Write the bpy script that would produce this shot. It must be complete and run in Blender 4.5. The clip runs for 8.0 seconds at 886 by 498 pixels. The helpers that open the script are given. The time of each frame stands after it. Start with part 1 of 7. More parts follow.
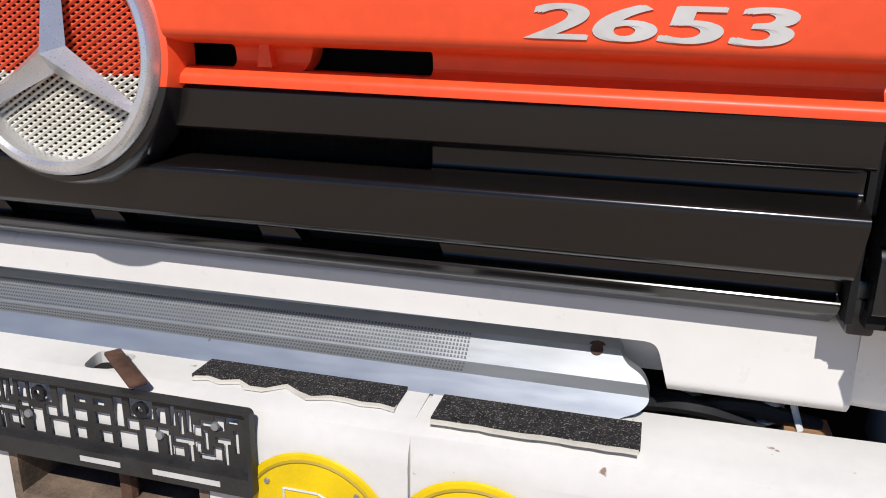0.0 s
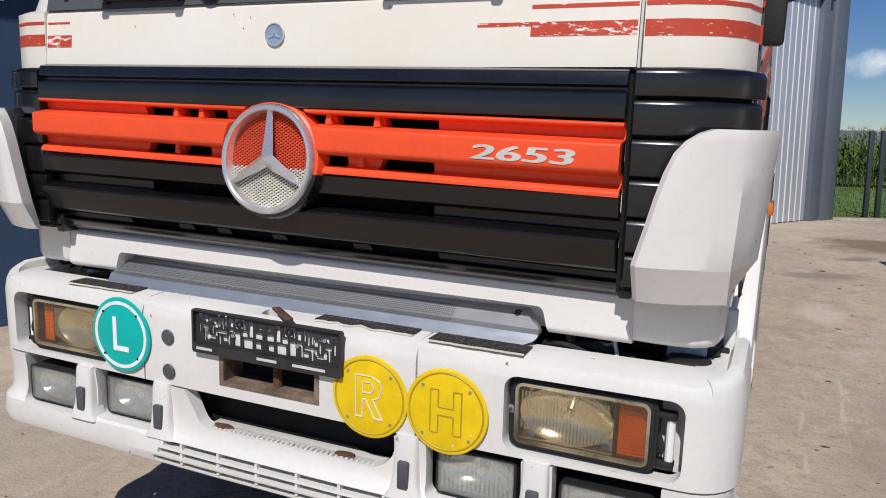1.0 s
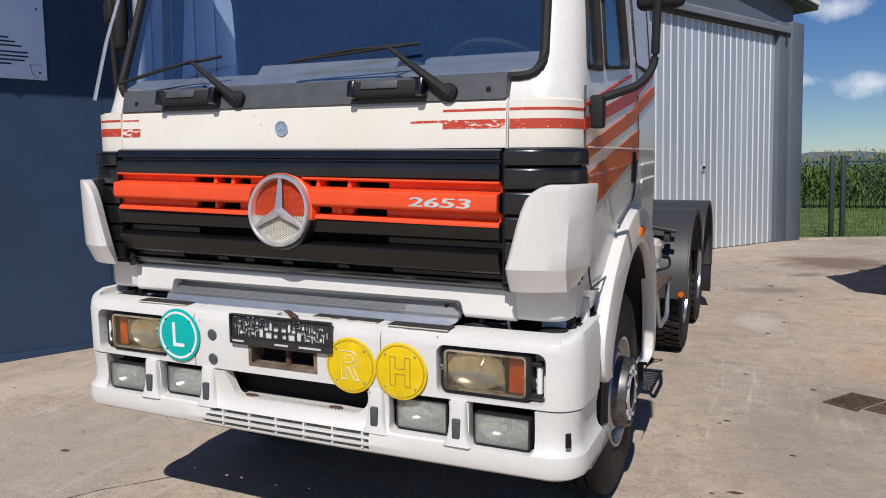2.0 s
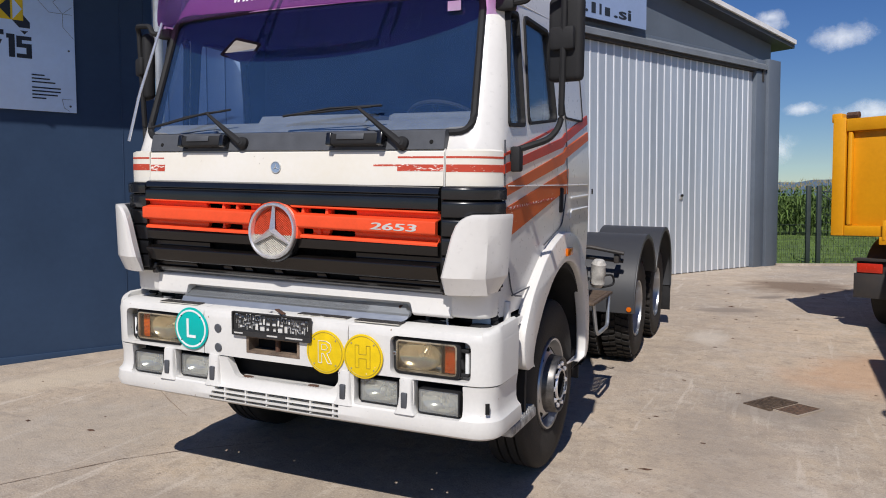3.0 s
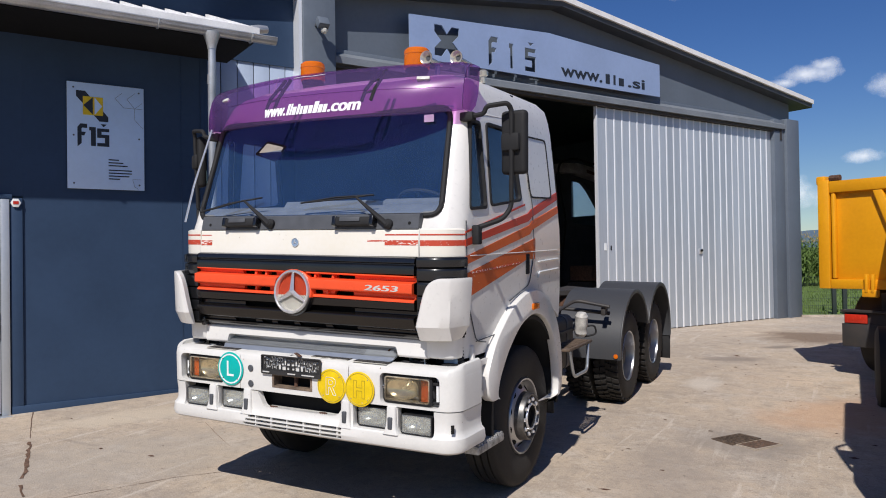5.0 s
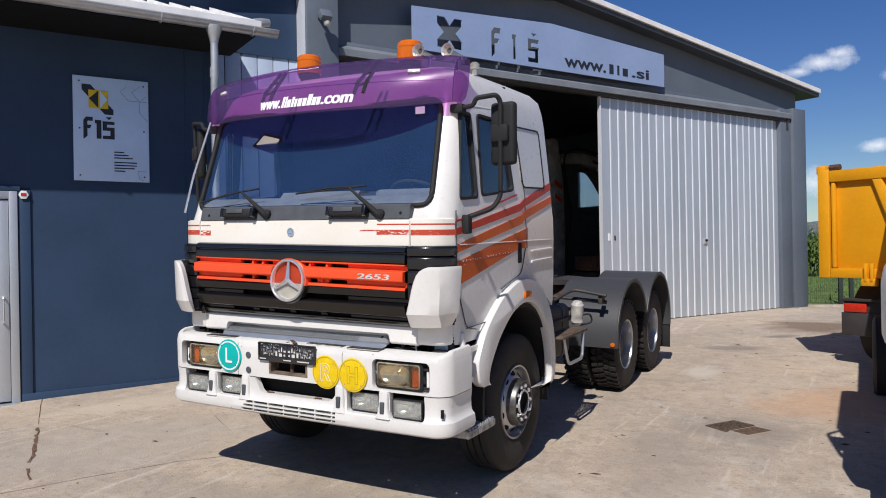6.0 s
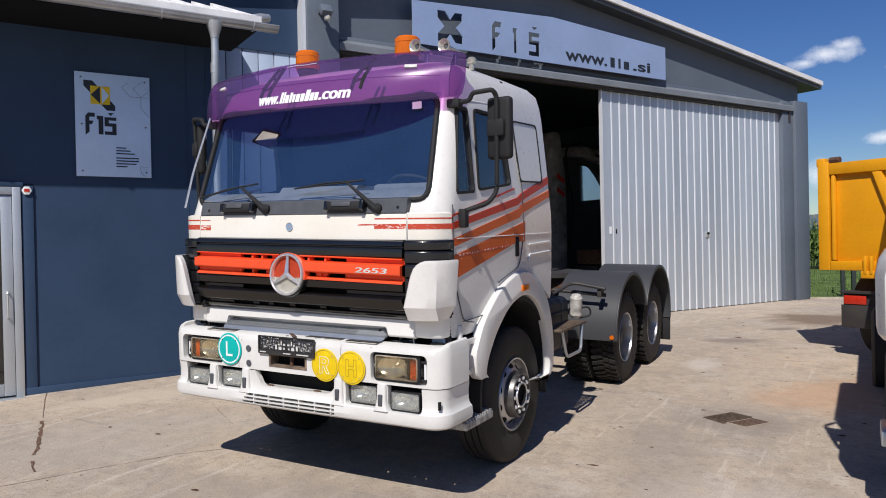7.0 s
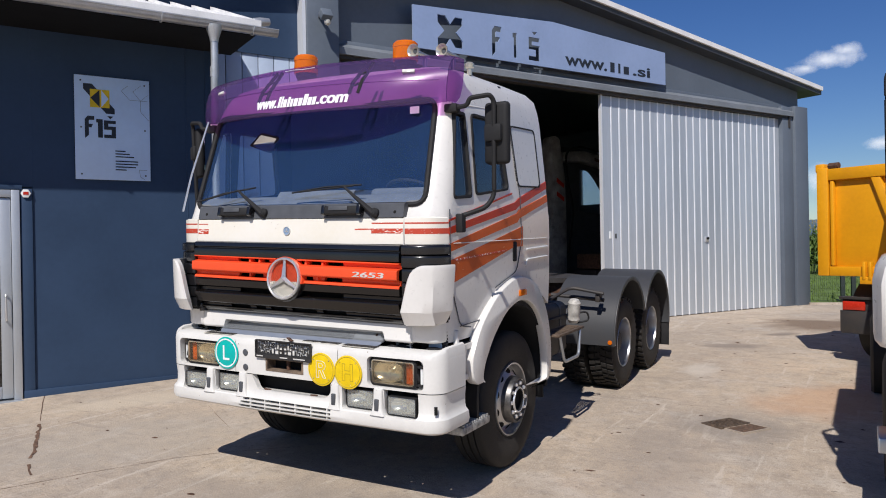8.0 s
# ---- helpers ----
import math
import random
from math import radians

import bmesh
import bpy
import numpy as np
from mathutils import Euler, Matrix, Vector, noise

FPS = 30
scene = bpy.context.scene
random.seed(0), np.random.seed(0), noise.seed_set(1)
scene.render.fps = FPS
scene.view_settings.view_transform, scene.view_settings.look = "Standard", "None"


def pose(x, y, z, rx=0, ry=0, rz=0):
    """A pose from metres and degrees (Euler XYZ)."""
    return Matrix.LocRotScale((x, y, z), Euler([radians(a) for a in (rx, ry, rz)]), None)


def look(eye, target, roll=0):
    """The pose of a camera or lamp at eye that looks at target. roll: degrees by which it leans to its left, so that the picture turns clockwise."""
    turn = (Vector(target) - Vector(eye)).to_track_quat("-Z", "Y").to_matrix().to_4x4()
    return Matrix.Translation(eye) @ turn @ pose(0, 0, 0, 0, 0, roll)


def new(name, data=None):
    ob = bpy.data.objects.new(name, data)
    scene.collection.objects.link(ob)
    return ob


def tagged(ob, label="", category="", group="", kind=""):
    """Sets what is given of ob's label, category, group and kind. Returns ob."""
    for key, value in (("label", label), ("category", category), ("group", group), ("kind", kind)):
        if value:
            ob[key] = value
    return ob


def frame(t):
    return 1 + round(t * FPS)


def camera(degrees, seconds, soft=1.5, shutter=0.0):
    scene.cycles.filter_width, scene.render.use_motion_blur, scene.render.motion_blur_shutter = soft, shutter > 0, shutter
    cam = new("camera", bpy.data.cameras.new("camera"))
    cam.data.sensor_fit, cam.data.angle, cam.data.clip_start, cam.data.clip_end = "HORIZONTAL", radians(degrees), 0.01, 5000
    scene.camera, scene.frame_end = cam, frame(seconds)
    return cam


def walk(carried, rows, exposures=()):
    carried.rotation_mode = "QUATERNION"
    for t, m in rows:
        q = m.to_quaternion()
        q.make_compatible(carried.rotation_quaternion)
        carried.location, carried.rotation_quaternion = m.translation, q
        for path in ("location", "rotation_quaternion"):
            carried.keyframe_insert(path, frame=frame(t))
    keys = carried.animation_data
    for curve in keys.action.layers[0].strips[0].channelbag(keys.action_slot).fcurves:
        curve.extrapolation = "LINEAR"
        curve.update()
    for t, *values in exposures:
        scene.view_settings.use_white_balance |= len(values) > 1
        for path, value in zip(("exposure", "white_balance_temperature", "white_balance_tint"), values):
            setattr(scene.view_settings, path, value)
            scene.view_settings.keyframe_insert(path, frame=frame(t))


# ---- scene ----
cam = camera(60.7, 8.0, soft=1.0)
PATH = [
    (0, (0.764, -0.853, 1.566), (0.236, 1.008, 1.056), -0.4),
    (0.2, (0.82, -1.021, 1.652), (0.242, 0.824, 1.14), -1.4),
    (0.4, (0.941, -1.223, 1.607), (0.313, 0.636, 1.219), 0.3),
    (0.5, (1.002, -1.306, 1.63), (0.335, 0.537, 1.233), -0.0),
    (0.8, (1.209, -1.567, 1.617), (0.454, 0.258, 1.300), -0.1),
    (1, (1.33, -1.778, 1.601), (0.529, 0.035, 1.337), 0.9),
    (1.2, (1.475, -1.939, 1.644), (0.647, -0.141, 1.351), 1.4),
    (1.5, (1.606, -2.251, 1.616), (0.815, -0.43, 1.368), -1.1),
    (1.7, (1.732, -2.433, 1.653), (0.941, -0.613, 1.407), -1.7),
    (2, (1.944, -2.685, 1.666), (1.14, -0.862, 1.492), -1.1),
    (2.2, (2.089, -2.823, 1.658), (1.284, -0.999, 1.508), -0.4),
    (3.3, (2.726, -3.588, 1.725), (1.899, -1.77, 1.632), -0.3),
    (3.5, (2.852, -3.672, 1.74), (1.982, -1.873, 1.665), 0.4),
    (4, (3.014, -3.951, 1.769), (2.132, -2.156, 1.738), -0.1),
    (4.5, (3.211, -4.187, 1.787), (2.32, -2.396, 1.811), -1.6),
    (4.7, (3.322, -4.216, 1.780), (2.413, -2.435, 1.812), -1.3),
    (5.8, (3.635, -4.270, 1.775), (2.661, -2.523, 1.784), -0.9),
    (6, (3.64, -4.274, 1.761), (2.676, -2.522, 1.764), -1.0),
    (6.5, (3.684, -4.282, 1.755), (2.72, -2.529, 1.748), -1.3),
    (7, (3.706, -4.293, 1.76), (2.732, -2.546, 1.747), -1.2),
    (7.5, (3.71, -4.279, 1.762), (2.727, -2.537, 1.742), -0.9),
    (8, (3.728, -4.281, 1.766), (2.753, -2.535, 1.763), -1.0),
]
walk(cam, [(t, look(eye, target, roll)) for t, eye, target, roll in PATH],
     exposures=((0, -0.03, 6250, 10), (0.7, -0.16, 6250, 10), (2.0, -0.14, 6250, 10), (3.5, -0.04, 6250, 10), (8, 0.03, 6250, 10)))

# ---- light ----
world = bpy.data.worlds.new("sky")
scene.world = world
world.use_nodes = True
wn = world.node_tree.nodes
sky = wn.new("ShaderNodeTexSky")
sky.sky_type, sky.sun_disc = "NISHITA", False
SUN_DIR = Vector((0.18, -0.92, 1.0)).normalized()      # towards the sun
sky.sun_elevation = math.asin(SUN_DIR.z)
sky.sun_rotation = math.atan2(SUN_DIR.x, SUN_DIR.y)
sky.air_density, sky.dust_density, sky.ozone_density = 1.0, 0.0, 5.0
deep = wn.new("ShaderNodeHueSaturation")
deep.inputs["Hue"].default_value, deep.inputs["Saturation"].default_value = 0.515, 1.22
world.node_tree.links.new(sky.outputs[0], deep.inputs["Color"])
world.node_tree.links.new(deep.outputs[0], wn["Background"].inputs[0])
wn["Background"].inputs[1].default_value = 0.069
sun = new("sun", bpy.data.lights.new("sun", "SUN"))
sun.data.energy, sun.data.angle, sun.data.color = 4.75, radians(0.55), (1.0, 0.93, 0.855)
sun.matrix_world = look(SUN_DIR * 40, (0, 0, 0))


# ---- materials ----
def mat(name, base, rough=0.5, metal=0.0, vary=0.12, scale=3.0, bump=0.0, bscale=120.0, coat=0.0, trans=0.0, ior=1.45,
        tint=None, spots=0.0, spot_col=(0.1, 0.07, 0.05), spec=0.5, rvary=0.08, random_amt=0.0, streak=(1, 1, 1)):
    """A surface with variation at two scales, fine relief and, where asked, small specks of wear."""
    m = bpy.data.materials.new(name)
    m.use_nodes = True
    nt = m.node_tree
    N, L = nt.nodes, nt.links
    p = N["Principled BSDF"]
    co = N.new("ShaderNodeTexCoord")
    mp = N.new("ShaderNodeMapping")
    mp.inputs["Scale"].default_value = streak
    L.new(co.outputs["Object"], mp.inputs[0])
    big, small = N.new("ShaderNodeTexNoise"), N.new("ShaderNodeTexNoise")
    big.inputs["Scale"].default_value, big.inputs["Detail"].default_value = scale, 5
    small.inputs["Scale"].default_value, small.inputs["Detail"].default_value = scale * 14, 3
    L.new(mp.outputs[0], big.inputs[0])
    L.new(mp.outputs[0], small.inputs[0])
    add = N.new("ShaderNodeMath")
    add.operation = "ADD"
    half = N.new("ShaderNodeMath")
    half.operation = "MULTIPLY"
    half.inputs[1].default_value = 0.4
    L.new(small.outputs[0], half.inputs[0])
    L.new(big.outputs[0], add.inputs[0])
    L.new(half.outputs[0], add.inputs[1])
    rng = N.new("ShaderNodeMapRange")
    rng.inputs[1].default_value, rng.inputs[2].default_value = 0.45, 0.95
    L.new(add.outputs[0], rng.inputs[0])
    mix = N.new("ShaderNodeMix")
    mix.data_type = "RGBA"
    dark = tint or tuple(c * (1 - 2 * vary) for c in base)
    mix.inputs[6].default_value = (*dark, 1)
    mix.inputs[7].default_value = (*[min(1, c * (1 + vary)) for c in base], 1)
    L.new(rng.outputs[0], mix.inputs[0])
    out = mix.outputs[2]
    if random_amt:
        info = N.new("ShaderNodeObjectInfo")
        hsv = N.new("ShaderNodeHueSaturation")
        r2 = N.new("ShaderNodeMapRange")
        r2.inputs[3].default_value, r2.inputs[4].default_value = 1 - random_amt, 1 + random_amt
        L.new(info.outputs["Random"], r2.inputs[0])
        L.new(r2.outputs[0], hsv.inputs["Value"])
        L.new(out, hsv.inputs["Color"])
        out = hsv.outputs[0]
    if spots:
        sp = N.new("ShaderNodeTexNoise")
        sp.inputs["Scale"].default_value, sp.inputs["Detail"].default_value = 34, 4
        L.new(co.outputs["Object"], sp.inputs[0])
        r3 = N.new("ShaderNodeMapRange")
        r3.inputs[1].default_value, r3.inputs[2].default_value = 0.72 - 0.1 * spots, 0.76 - 0.1 * spots
        L.new(sp.outputs[0], r3.inputs[0])
        m3 = N.new("ShaderNodeMix")
        m3.data_type = "RGBA"
        m3.inputs[7].default_value = (*spot_col, 1)
        L.new(r3.outputs[0], m3.inputs[0])
        L.new(out, m3.inputs[6])
        out = m3.outputs[2]
    L.new(out, p.inputs["Base Color"])
    r4 = N.new("ShaderNodeMapRange")
    r4.inputs[3].default_value, r4.inputs[4].default_value = max(0.02, rough - rvary), min(1, rough + rvary)
    L.new(small.outputs[0], r4.inputs[0])
    L.new(r4.outputs[0], p.inputs["Roughness"])
    p.inputs["Metallic"].default_value = metal
    p.inputs["Specular IOR Level"].default_value = spec
    p.inputs["Coat Weight"].default_value = coat
    p.inputs["Coat Roughness"].default_value = 0.06
    p.inputs["Transmission Weight"].default_value = trans
    p.inputs["IOR"].default_value = ior
    if bump:
        bt = N.new("ShaderNodeTexNoise")
        bt.inputs["Scale"].default_value, bt.inputs["Detail"].default_value = bscale, 4
        L.new(mp.outputs[0], bt.inputs[0])
        bp = N.new("ShaderNodeBump")
        bp.inputs["Strength"].default_value, bp.inputs["Distance"].default_value = bump, 0.01
        L.new(bt.outputs[0], bp.inputs["Height"])
        L.new(bp.outputs[0], p.inputs["Normal"])
    return m


def worn(name, paint, under, amount, scale=26):
    """Paint worn through to what lies under it."""
    m = mat(name, paint, 0.45, vary=0.1)
    N, L = m.node_tree.nodes, m.node_tree.links
    p = N["Principled BSDF"]
    src = p.inputs["Base Color"].links[0].from_socket
    co = N.new("ShaderNodeTexCoord")
    mp = N.new("ShaderNodeMapping")
    mp.inputs["Scale"].default_value = (0.45, 1, 1.6)
    no = N.new("ShaderNodeTexNoise")
    no.inputs["Scale"].default_value, no.inputs["Detail"].default_value, no.inputs["Roughness"].default_value = scale, 6, 0.7
    L.new(co.outputs["Object"], mp.inputs[0])
    L.new(mp.outputs[0], no.inputs[0])
    r = N.new("ShaderNodeMapRange")
    r.inputs[1].default_value, r.inputs[2].default_value = 0.62 - amount, 0.65 - amount
    L.new(no.outputs[0], r.inputs[0])
    x = N.new("ShaderNodeMix")
    x.data_type = "RGBA"
    x.inputs[7].default_value = (*under, 1)
    L.new(r.outputs[0], x.inputs[0])
    L.new(src, x.inputs[6])
    L.new(x.outputs[2], p.inputs["Base Color"])
    return m


def glass(name, colour=(0.9, 0.95, 1.0), rough=0.02, gloss=0.04, film=0.0, film_col=(0.3, 0.5, 0.9)):
    """A thin pane: clear, with a gloss that grows towards grazing sight, and a faint film of dust, lens scatter and
    painted sky reflection.
    """
    m = bpy.data.materials.new(name)
    m.use_nodes = True
    N, L = m.node_tree.nodes, m.node_tree.links
    N.remove(N["Principled BSDF"])
    t, g, x = N.new("ShaderNodeBsdfTransparent"), N.new("ShaderNodeBsdfGlossy"), N.new("ShaderNodeMixShader")
    t.inputs[0].default_value = (*colour, 1)
    g.inputs["Roughness"].default_value = rough
    f, pw, mr = N.new("ShaderNodeLayerWeight"), N.new("ShaderNodeMath"), N.new("ShaderNodeMapRange")
    f.inputs[0].default_value = 0.5
    pw.operation = "POWER"
    pw.inputs[1].default_value = 5
    mr.inputs[3].default_value, mr.inputs[4].default_value = gloss, 1.0
    L.new(f.outputs["Facing"], pw.inputs[0])
    L.new(pw.outputs[0], mr.inputs[0])
    L.new(mr.outputs[0], x.inputs[0])
    clear = t.outputs[0]
    if film:
        d, y = N.new("ShaderNodeBsdfDiffuse"), N.new("ShaderNodeMixShader")
        d.inputs[0].default_value = (*film_col, 1)
        co, no, rg = N.new("ShaderNodeTexCoord"), N.new("ShaderNodeTexNoise"), N.new("ShaderNodeMapRange")
        no.inputs["Scale"].default_value, no.inputs["Detail"].default_value = 5.0, 6
        rg.inputs[1].default_value, rg.inputs[2].default_value = 0.3, 0.75
        rg.inputs[3].default_value, rg.inputs[4].default_value = film * (1 - rough * 8), film * (1 + rough * 8)
        L.new(co.outputs["Object"], no.inputs[0])
        L.new(no.outputs[0], rg.inputs[0])
        L.new(rg.outputs[0], y.inputs[0])
        L.new(clear, y.inputs[1])
        L.new(d.outputs[0], y.inputs[2])
        clear = y.outputs[0]
    L.new(clear, x.inputs[1])
    L.new(g.outputs[0], x.inputs[2])
    L.new(x.outputs[0], N["Material Output"].inputs[0])
    return m


def see_through(m, share, colour):
    """Lets a share of the light through a tinted plastic."""
    N, L = m.node_tree.nodes, m.node_tree.links
    t, x = N.new("ShaderNodeBsdfTransparent"), N.new("ShaderNodeMixShader")
    t.inputs[0].default_value = (*colour, 1)
    x.inputs[0].default_value = share
    L.new(N["Principled BSDF"].outputs[0], x.inputs[1])
    L.new(t.outputs[0], x.inputs[2])
    L.new(x.outputs[0], N["Material Output"].inputs[0])
    return m


def grit(m):
    """Bright grains in a dark gritty sheet."""
    N, L = m.node_tree.nodes, m.node_tree.links
    p = N["Principled BSDF"]
    src = p.inputs["Base Color"].links[0].from_socket
    co, no, r, x = N.new("ShaderNodeTexCoord"), N.new("ShaderNodeTexNoise"), N.new("ShaderNodeMapRange"), N.new("ShaderNodeMix")
    no.inputs["Scale"].default_value, no.inputs["Detail"].default_value = 420, 2
    r.inputs[1].default_value, r.inputs[2].default_value = 0.58, 0.68
    x.data_type = "RGBA"
    x.inputs[7].default_value = (0.32, 0.29, 0.27, 1)
    L.new(co.outputs["Object"], no.inputs[0])
    L.new(no.outputs[0], r.inputs[0])
    L.new(r.outputs[0], x.inputs[0])
    L.new(src, x.inputs[6])
    L.new(x.outputs[2], p.inputs["Base Color"])
    return m


M = dict(
    white=mat("white paint", (0.70, 0.685, 0.65), 0.30, vary=0.035, scale=2.2, coat=0.25, spots=0.0, spot_col=(0.3, 0.2, 0.12)),
    hood=mat("aged white paint", (0.76, 0.735, 0.675), 0.34, vary=0.03, scale=2.5, coat=0.2, tint=(0.74, 0.70, 0.60)),
    bumper=mat("white bumper plastic", (0.665, 0.655, 0.62), 0.38, vary=0.04, scale=4, spots=0.1, spot_col=(0.25, 0.18, 0.12), bump=0.03),
    orange=mat("orange red plastic", (0.83, 0.085, 0.022), 0.42, vary=0.07, scale=5),
    black=mat("glossy black paint", (0.0085, 0.0088, 0.0105), 0.24, vary=0.2, scale=5, spec=0.65, coat=0.3, rvary=0.04),
    brown=mat("aged black plastic", (0.0075, 0.0062, 0.0055), 0.20, vary=0.12, scale=5, spec=0.65, rvary=0.02),
    rubber=mat("dark rubber", (0.013, 0.013, 0.014), 0.75, vary=0.2, scale=9, bump=0.1),
    perforated=mat("perforated grey metal", (0.15, 0.155, 0.16), 0.5, metal=0.4, vary=0.1, scale=20),
    recess=mat("rusty dirty recess", (0.20, 0.145, 0.10), 0.8, vary=0.35, scale=14, tint=(0.06, 0.045, 0.035), spots=0.5),
    # near-black for real black parts and for shade put behind openings
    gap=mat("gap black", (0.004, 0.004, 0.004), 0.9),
    grey=mat("grey plastic", (0.075, 0.08, 0.09), 0.55, vary=0.12, scale=9, bump=0.05),
    guard=mat("black mudguard plastic", (0.036, 0.038, 0.042), 0.46, vary=0.2, scale=5, bump=0.06, tint=(0.048, 0.048, 0.050)),
    tyre=mat("tyre rubber", (0.014, 0.0135, 0.013), 0.78, vary=0.25, scale=8, bump=0.15, tint=(0.030, 0.026, 0.022)),
    rim=mat("silver rim", (0.50, 0.51, 0.53), 0.33, metal=0.95, vary=0.05, scale=9, rvary=0.03),
    hub_steel=mat("dull hub steel", (0.16, 0.155, 0.15), 0.42, metal=0.8, vary=0.3, scale=20),
    chrome=mat("brushed silver", (0.78, 0.78, 0.78), 0.30, metal=0.75, vary=0.05, scale=30),
    holder=mat("dusty black plastic", (0.030, 0.029, 0.029), 0.5, vary=0.25, scale=12, bump=0.1),
    alu=mat("bare aluminium", (0.43, 0.455, 0.48), 0.38, metal=0.75, vary=0.05, scale=5, streak=(0.2, 1, 1), spots=0.05, spot_col=(0.25, 0.22, 0.2)),
    step_alu=mat("scuffed cast aluminium", (0.42, 0.42, 0.41), 0.55, metal=0.4, vary=0.35, scale=22, bump=0.4, bscale=90),
    rust=mat("rusty steel", (0.11, 0.055, 0.033), 0.8, vary=0.35, scale=24, bump=0.2),
    pad=grit(mat("anti-slip grit", (0.030, 0.026, 0.025), 0.9, vary=0.5, scale=60, bump=1.0, bscale=420)),
    mesh_or=mat("orange wire", (0.75, 0.09, 0.03), 0.5),
    mesh_wh=mat("pale wire", (0.72, 0.69, 0.60), 0.5),
    teal=mat("teal enamel", (0.0, 0.42, 0.38), 0.35, vary=0.05, scale=9),
    sign_white=mat("white enamel", (0.80, 0.82, 0.81), 0.35),
    yellow=mat("yellow enamel", (0.76, 0.53, 0.0), 0.4, vary=0.08, scale=14, spots=0.12, spot_col=(0.75, 0.73, 0.68)),
    yellow_line=mat("ochre line", (0.42, 0.30, 0.015), 0.5),
    silver_line=mat("scratched silver", (0.62, 0.62, 0.58), 0.4),
    number=mat("silver grey lettering", (0.60, 0.59, 0.56), 0.5),
    worn_red=worn("worn red stripe", (0.52, 0.065, 0.032), (0.80, 0.77, 0.70), 0.075, 48),
    red_front=worn("flecked red stripe", (0.52, 0.065, 0.032), (0.80, 0.77, 0.70), -0.015, 48),
    red=worn("red stripe", (0.46, 0.042, 0.015), (0.78, 0.62, 0.45), -0.06, 18),
    red_orange=worn("rust orange stripe", (0.56, 0.105, 0.018), (0.74, 0.62, 0.45), -0.05, 16),
    visor=see_through(mat("purple visor", (0.20, 0.155, 0.32), 0.22, vary=0.15, scale=2, coat=0.35, tint=(0.15, 0.12, 0.27), rvary=0.04), 0.80, (0.76, 0.50, 0.78)),
    amber=mat("amber lens", (0.92, 0.21, 0.006), 0.16, trans=0.35, vary=0.1),
    lens_clear=glass("ribbed lamp glass", (0.95, 0.96, 0.94), 0.06, 0.07, 0.11, (0.92, 0.93, 0.90)),
    lens_rim=glass("moulded lens edge", (0.9, 0.89, 0.85), 0.12, 0.10, 0.38, (0.70, 0.67, 0.60)),
    amber_glass=glass("ribbed amber lens", (1.0, 0.52, 0.05), 0.06, 0.03, 0.26, (1.0, 0.33, 0.01)),
    lens_tan=glass("aged lamp glass", (0.98, 0.93, 0.83), 0.05, 0.04, 0.018, (0.80, 0.66, 0.46)),
    canister_blue=mat("pale blue plastic", (0.22, 0.30, 0.42), 0.4),
    bag=mat("dirty white plastic sack", (0.52, 0.50, 0.46), 0.55, vary=0.25, scale=14, bump=0.3, bscale=40),
    reflector=mat("lamp reflector", (0.90, 0.86, 0.80), 0.16, metal=0.95, vary=0.20, scale=18),
    # blue film on these two panes: dust plus sky reflection painted as colour
    windscreen=glass("windscreen glass", (0.80, 0.88, 0.96), 0.01, 0.055, 0.12, (0.11, 0.25, 0.62)),
    side_glass=glass("side glass", (0.94, 0.96, 0.98), 0.01, 0.05, 0.012, (0.16, 0.38, 0.95)),
    pane=glass("door glass", (0.35, 0.4, 0.42), 0.02, 0.10),
    seat=mat("seat cloth", (0.016, 0.018, 0.026), 0.9, vary=0.2, scale=12),
    dash=mat("dashboard plastic", (0.16, 0.165, 0.17), 0.7, vary=0.1, scale=9),
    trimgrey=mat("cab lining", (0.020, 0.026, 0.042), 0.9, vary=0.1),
    mirror=mat("mirror", (0.85, 0.87, 0.88), 0.03, metal=1.0, vary=0.02, rvary=0.01),
    lamp_white=mat("pale lamp lens", (0.75, 0.74, 0.68), 0.15, trans=0.2),
    navy=mat("navy steel cladding", (0.034, 0.060, 0.112), 0.50, vary=0.08, scale=1.2, spec=0.22, bump=0.01),
    slate=mat("slate grey steel", (0.115, 0.138, 0.170), 0.48, vary=0.08, scale=0.9, bump=0.01),
    # slate lightened: the rail cover's lit top is put into its colour
    rail_grey=mat("lit slate steel", (0.19, 0.21, 0.235), 0.45, vary=0.12, scale=2),
    slate_dark=mat("dark slate cladding", (0.075, 0.085, 0.105), 0.5, vary=0.1, scale=0.8),
    door_steel=mat("galvanised sheet", (0.50, 0.545, 0.60), 0.38, metal=0.35, vary=0.08, scale=1.6, random_amt=0.05, streak=(1, 1, 0.15)),
    rib_steel=mat("bright folded sheet", (0.80, 0.82, 0.84), 0.36, metal=0.3, vary=0.07, scale=2.5, streak=(1, 1, 0.12)),
    leaf_light=mat("pale cladding", (0.42, 0.50, 0.63), 0.42, metal=0.0, vary=0.05, scale=1.5),
    board=mat("brushed sign board", (0.37, 0.47, 0.68), 0.38, metal=0.35, vary=0.05, scale=1.2),
    sign=mat("pale sign panel", (0.56, 0.72, 0.95), 0.40, metal=0.0, vary=0.04, scale=1.5),
    ink=mat("dark print", (0.018, 0.024, 0.036), 0.55),
    gutter=mat("zinc gutter", (0.52, 0.54, 0.56), 0.36, metal=0.6, vary=0.14, scale=4),
    roofing=mat("pale roof sheet", (0.76, 0.76, 0.76), 0.5, vary=0.08, scale=3),
    roof_dark=mat("dark roof edge", (0.055, 0.065, 0.08), 0.55),
    alu_frame=mat("aluminium frame", (0.48, 0.51, 0.54), 0.4, metal=0.5, vary=0.05),
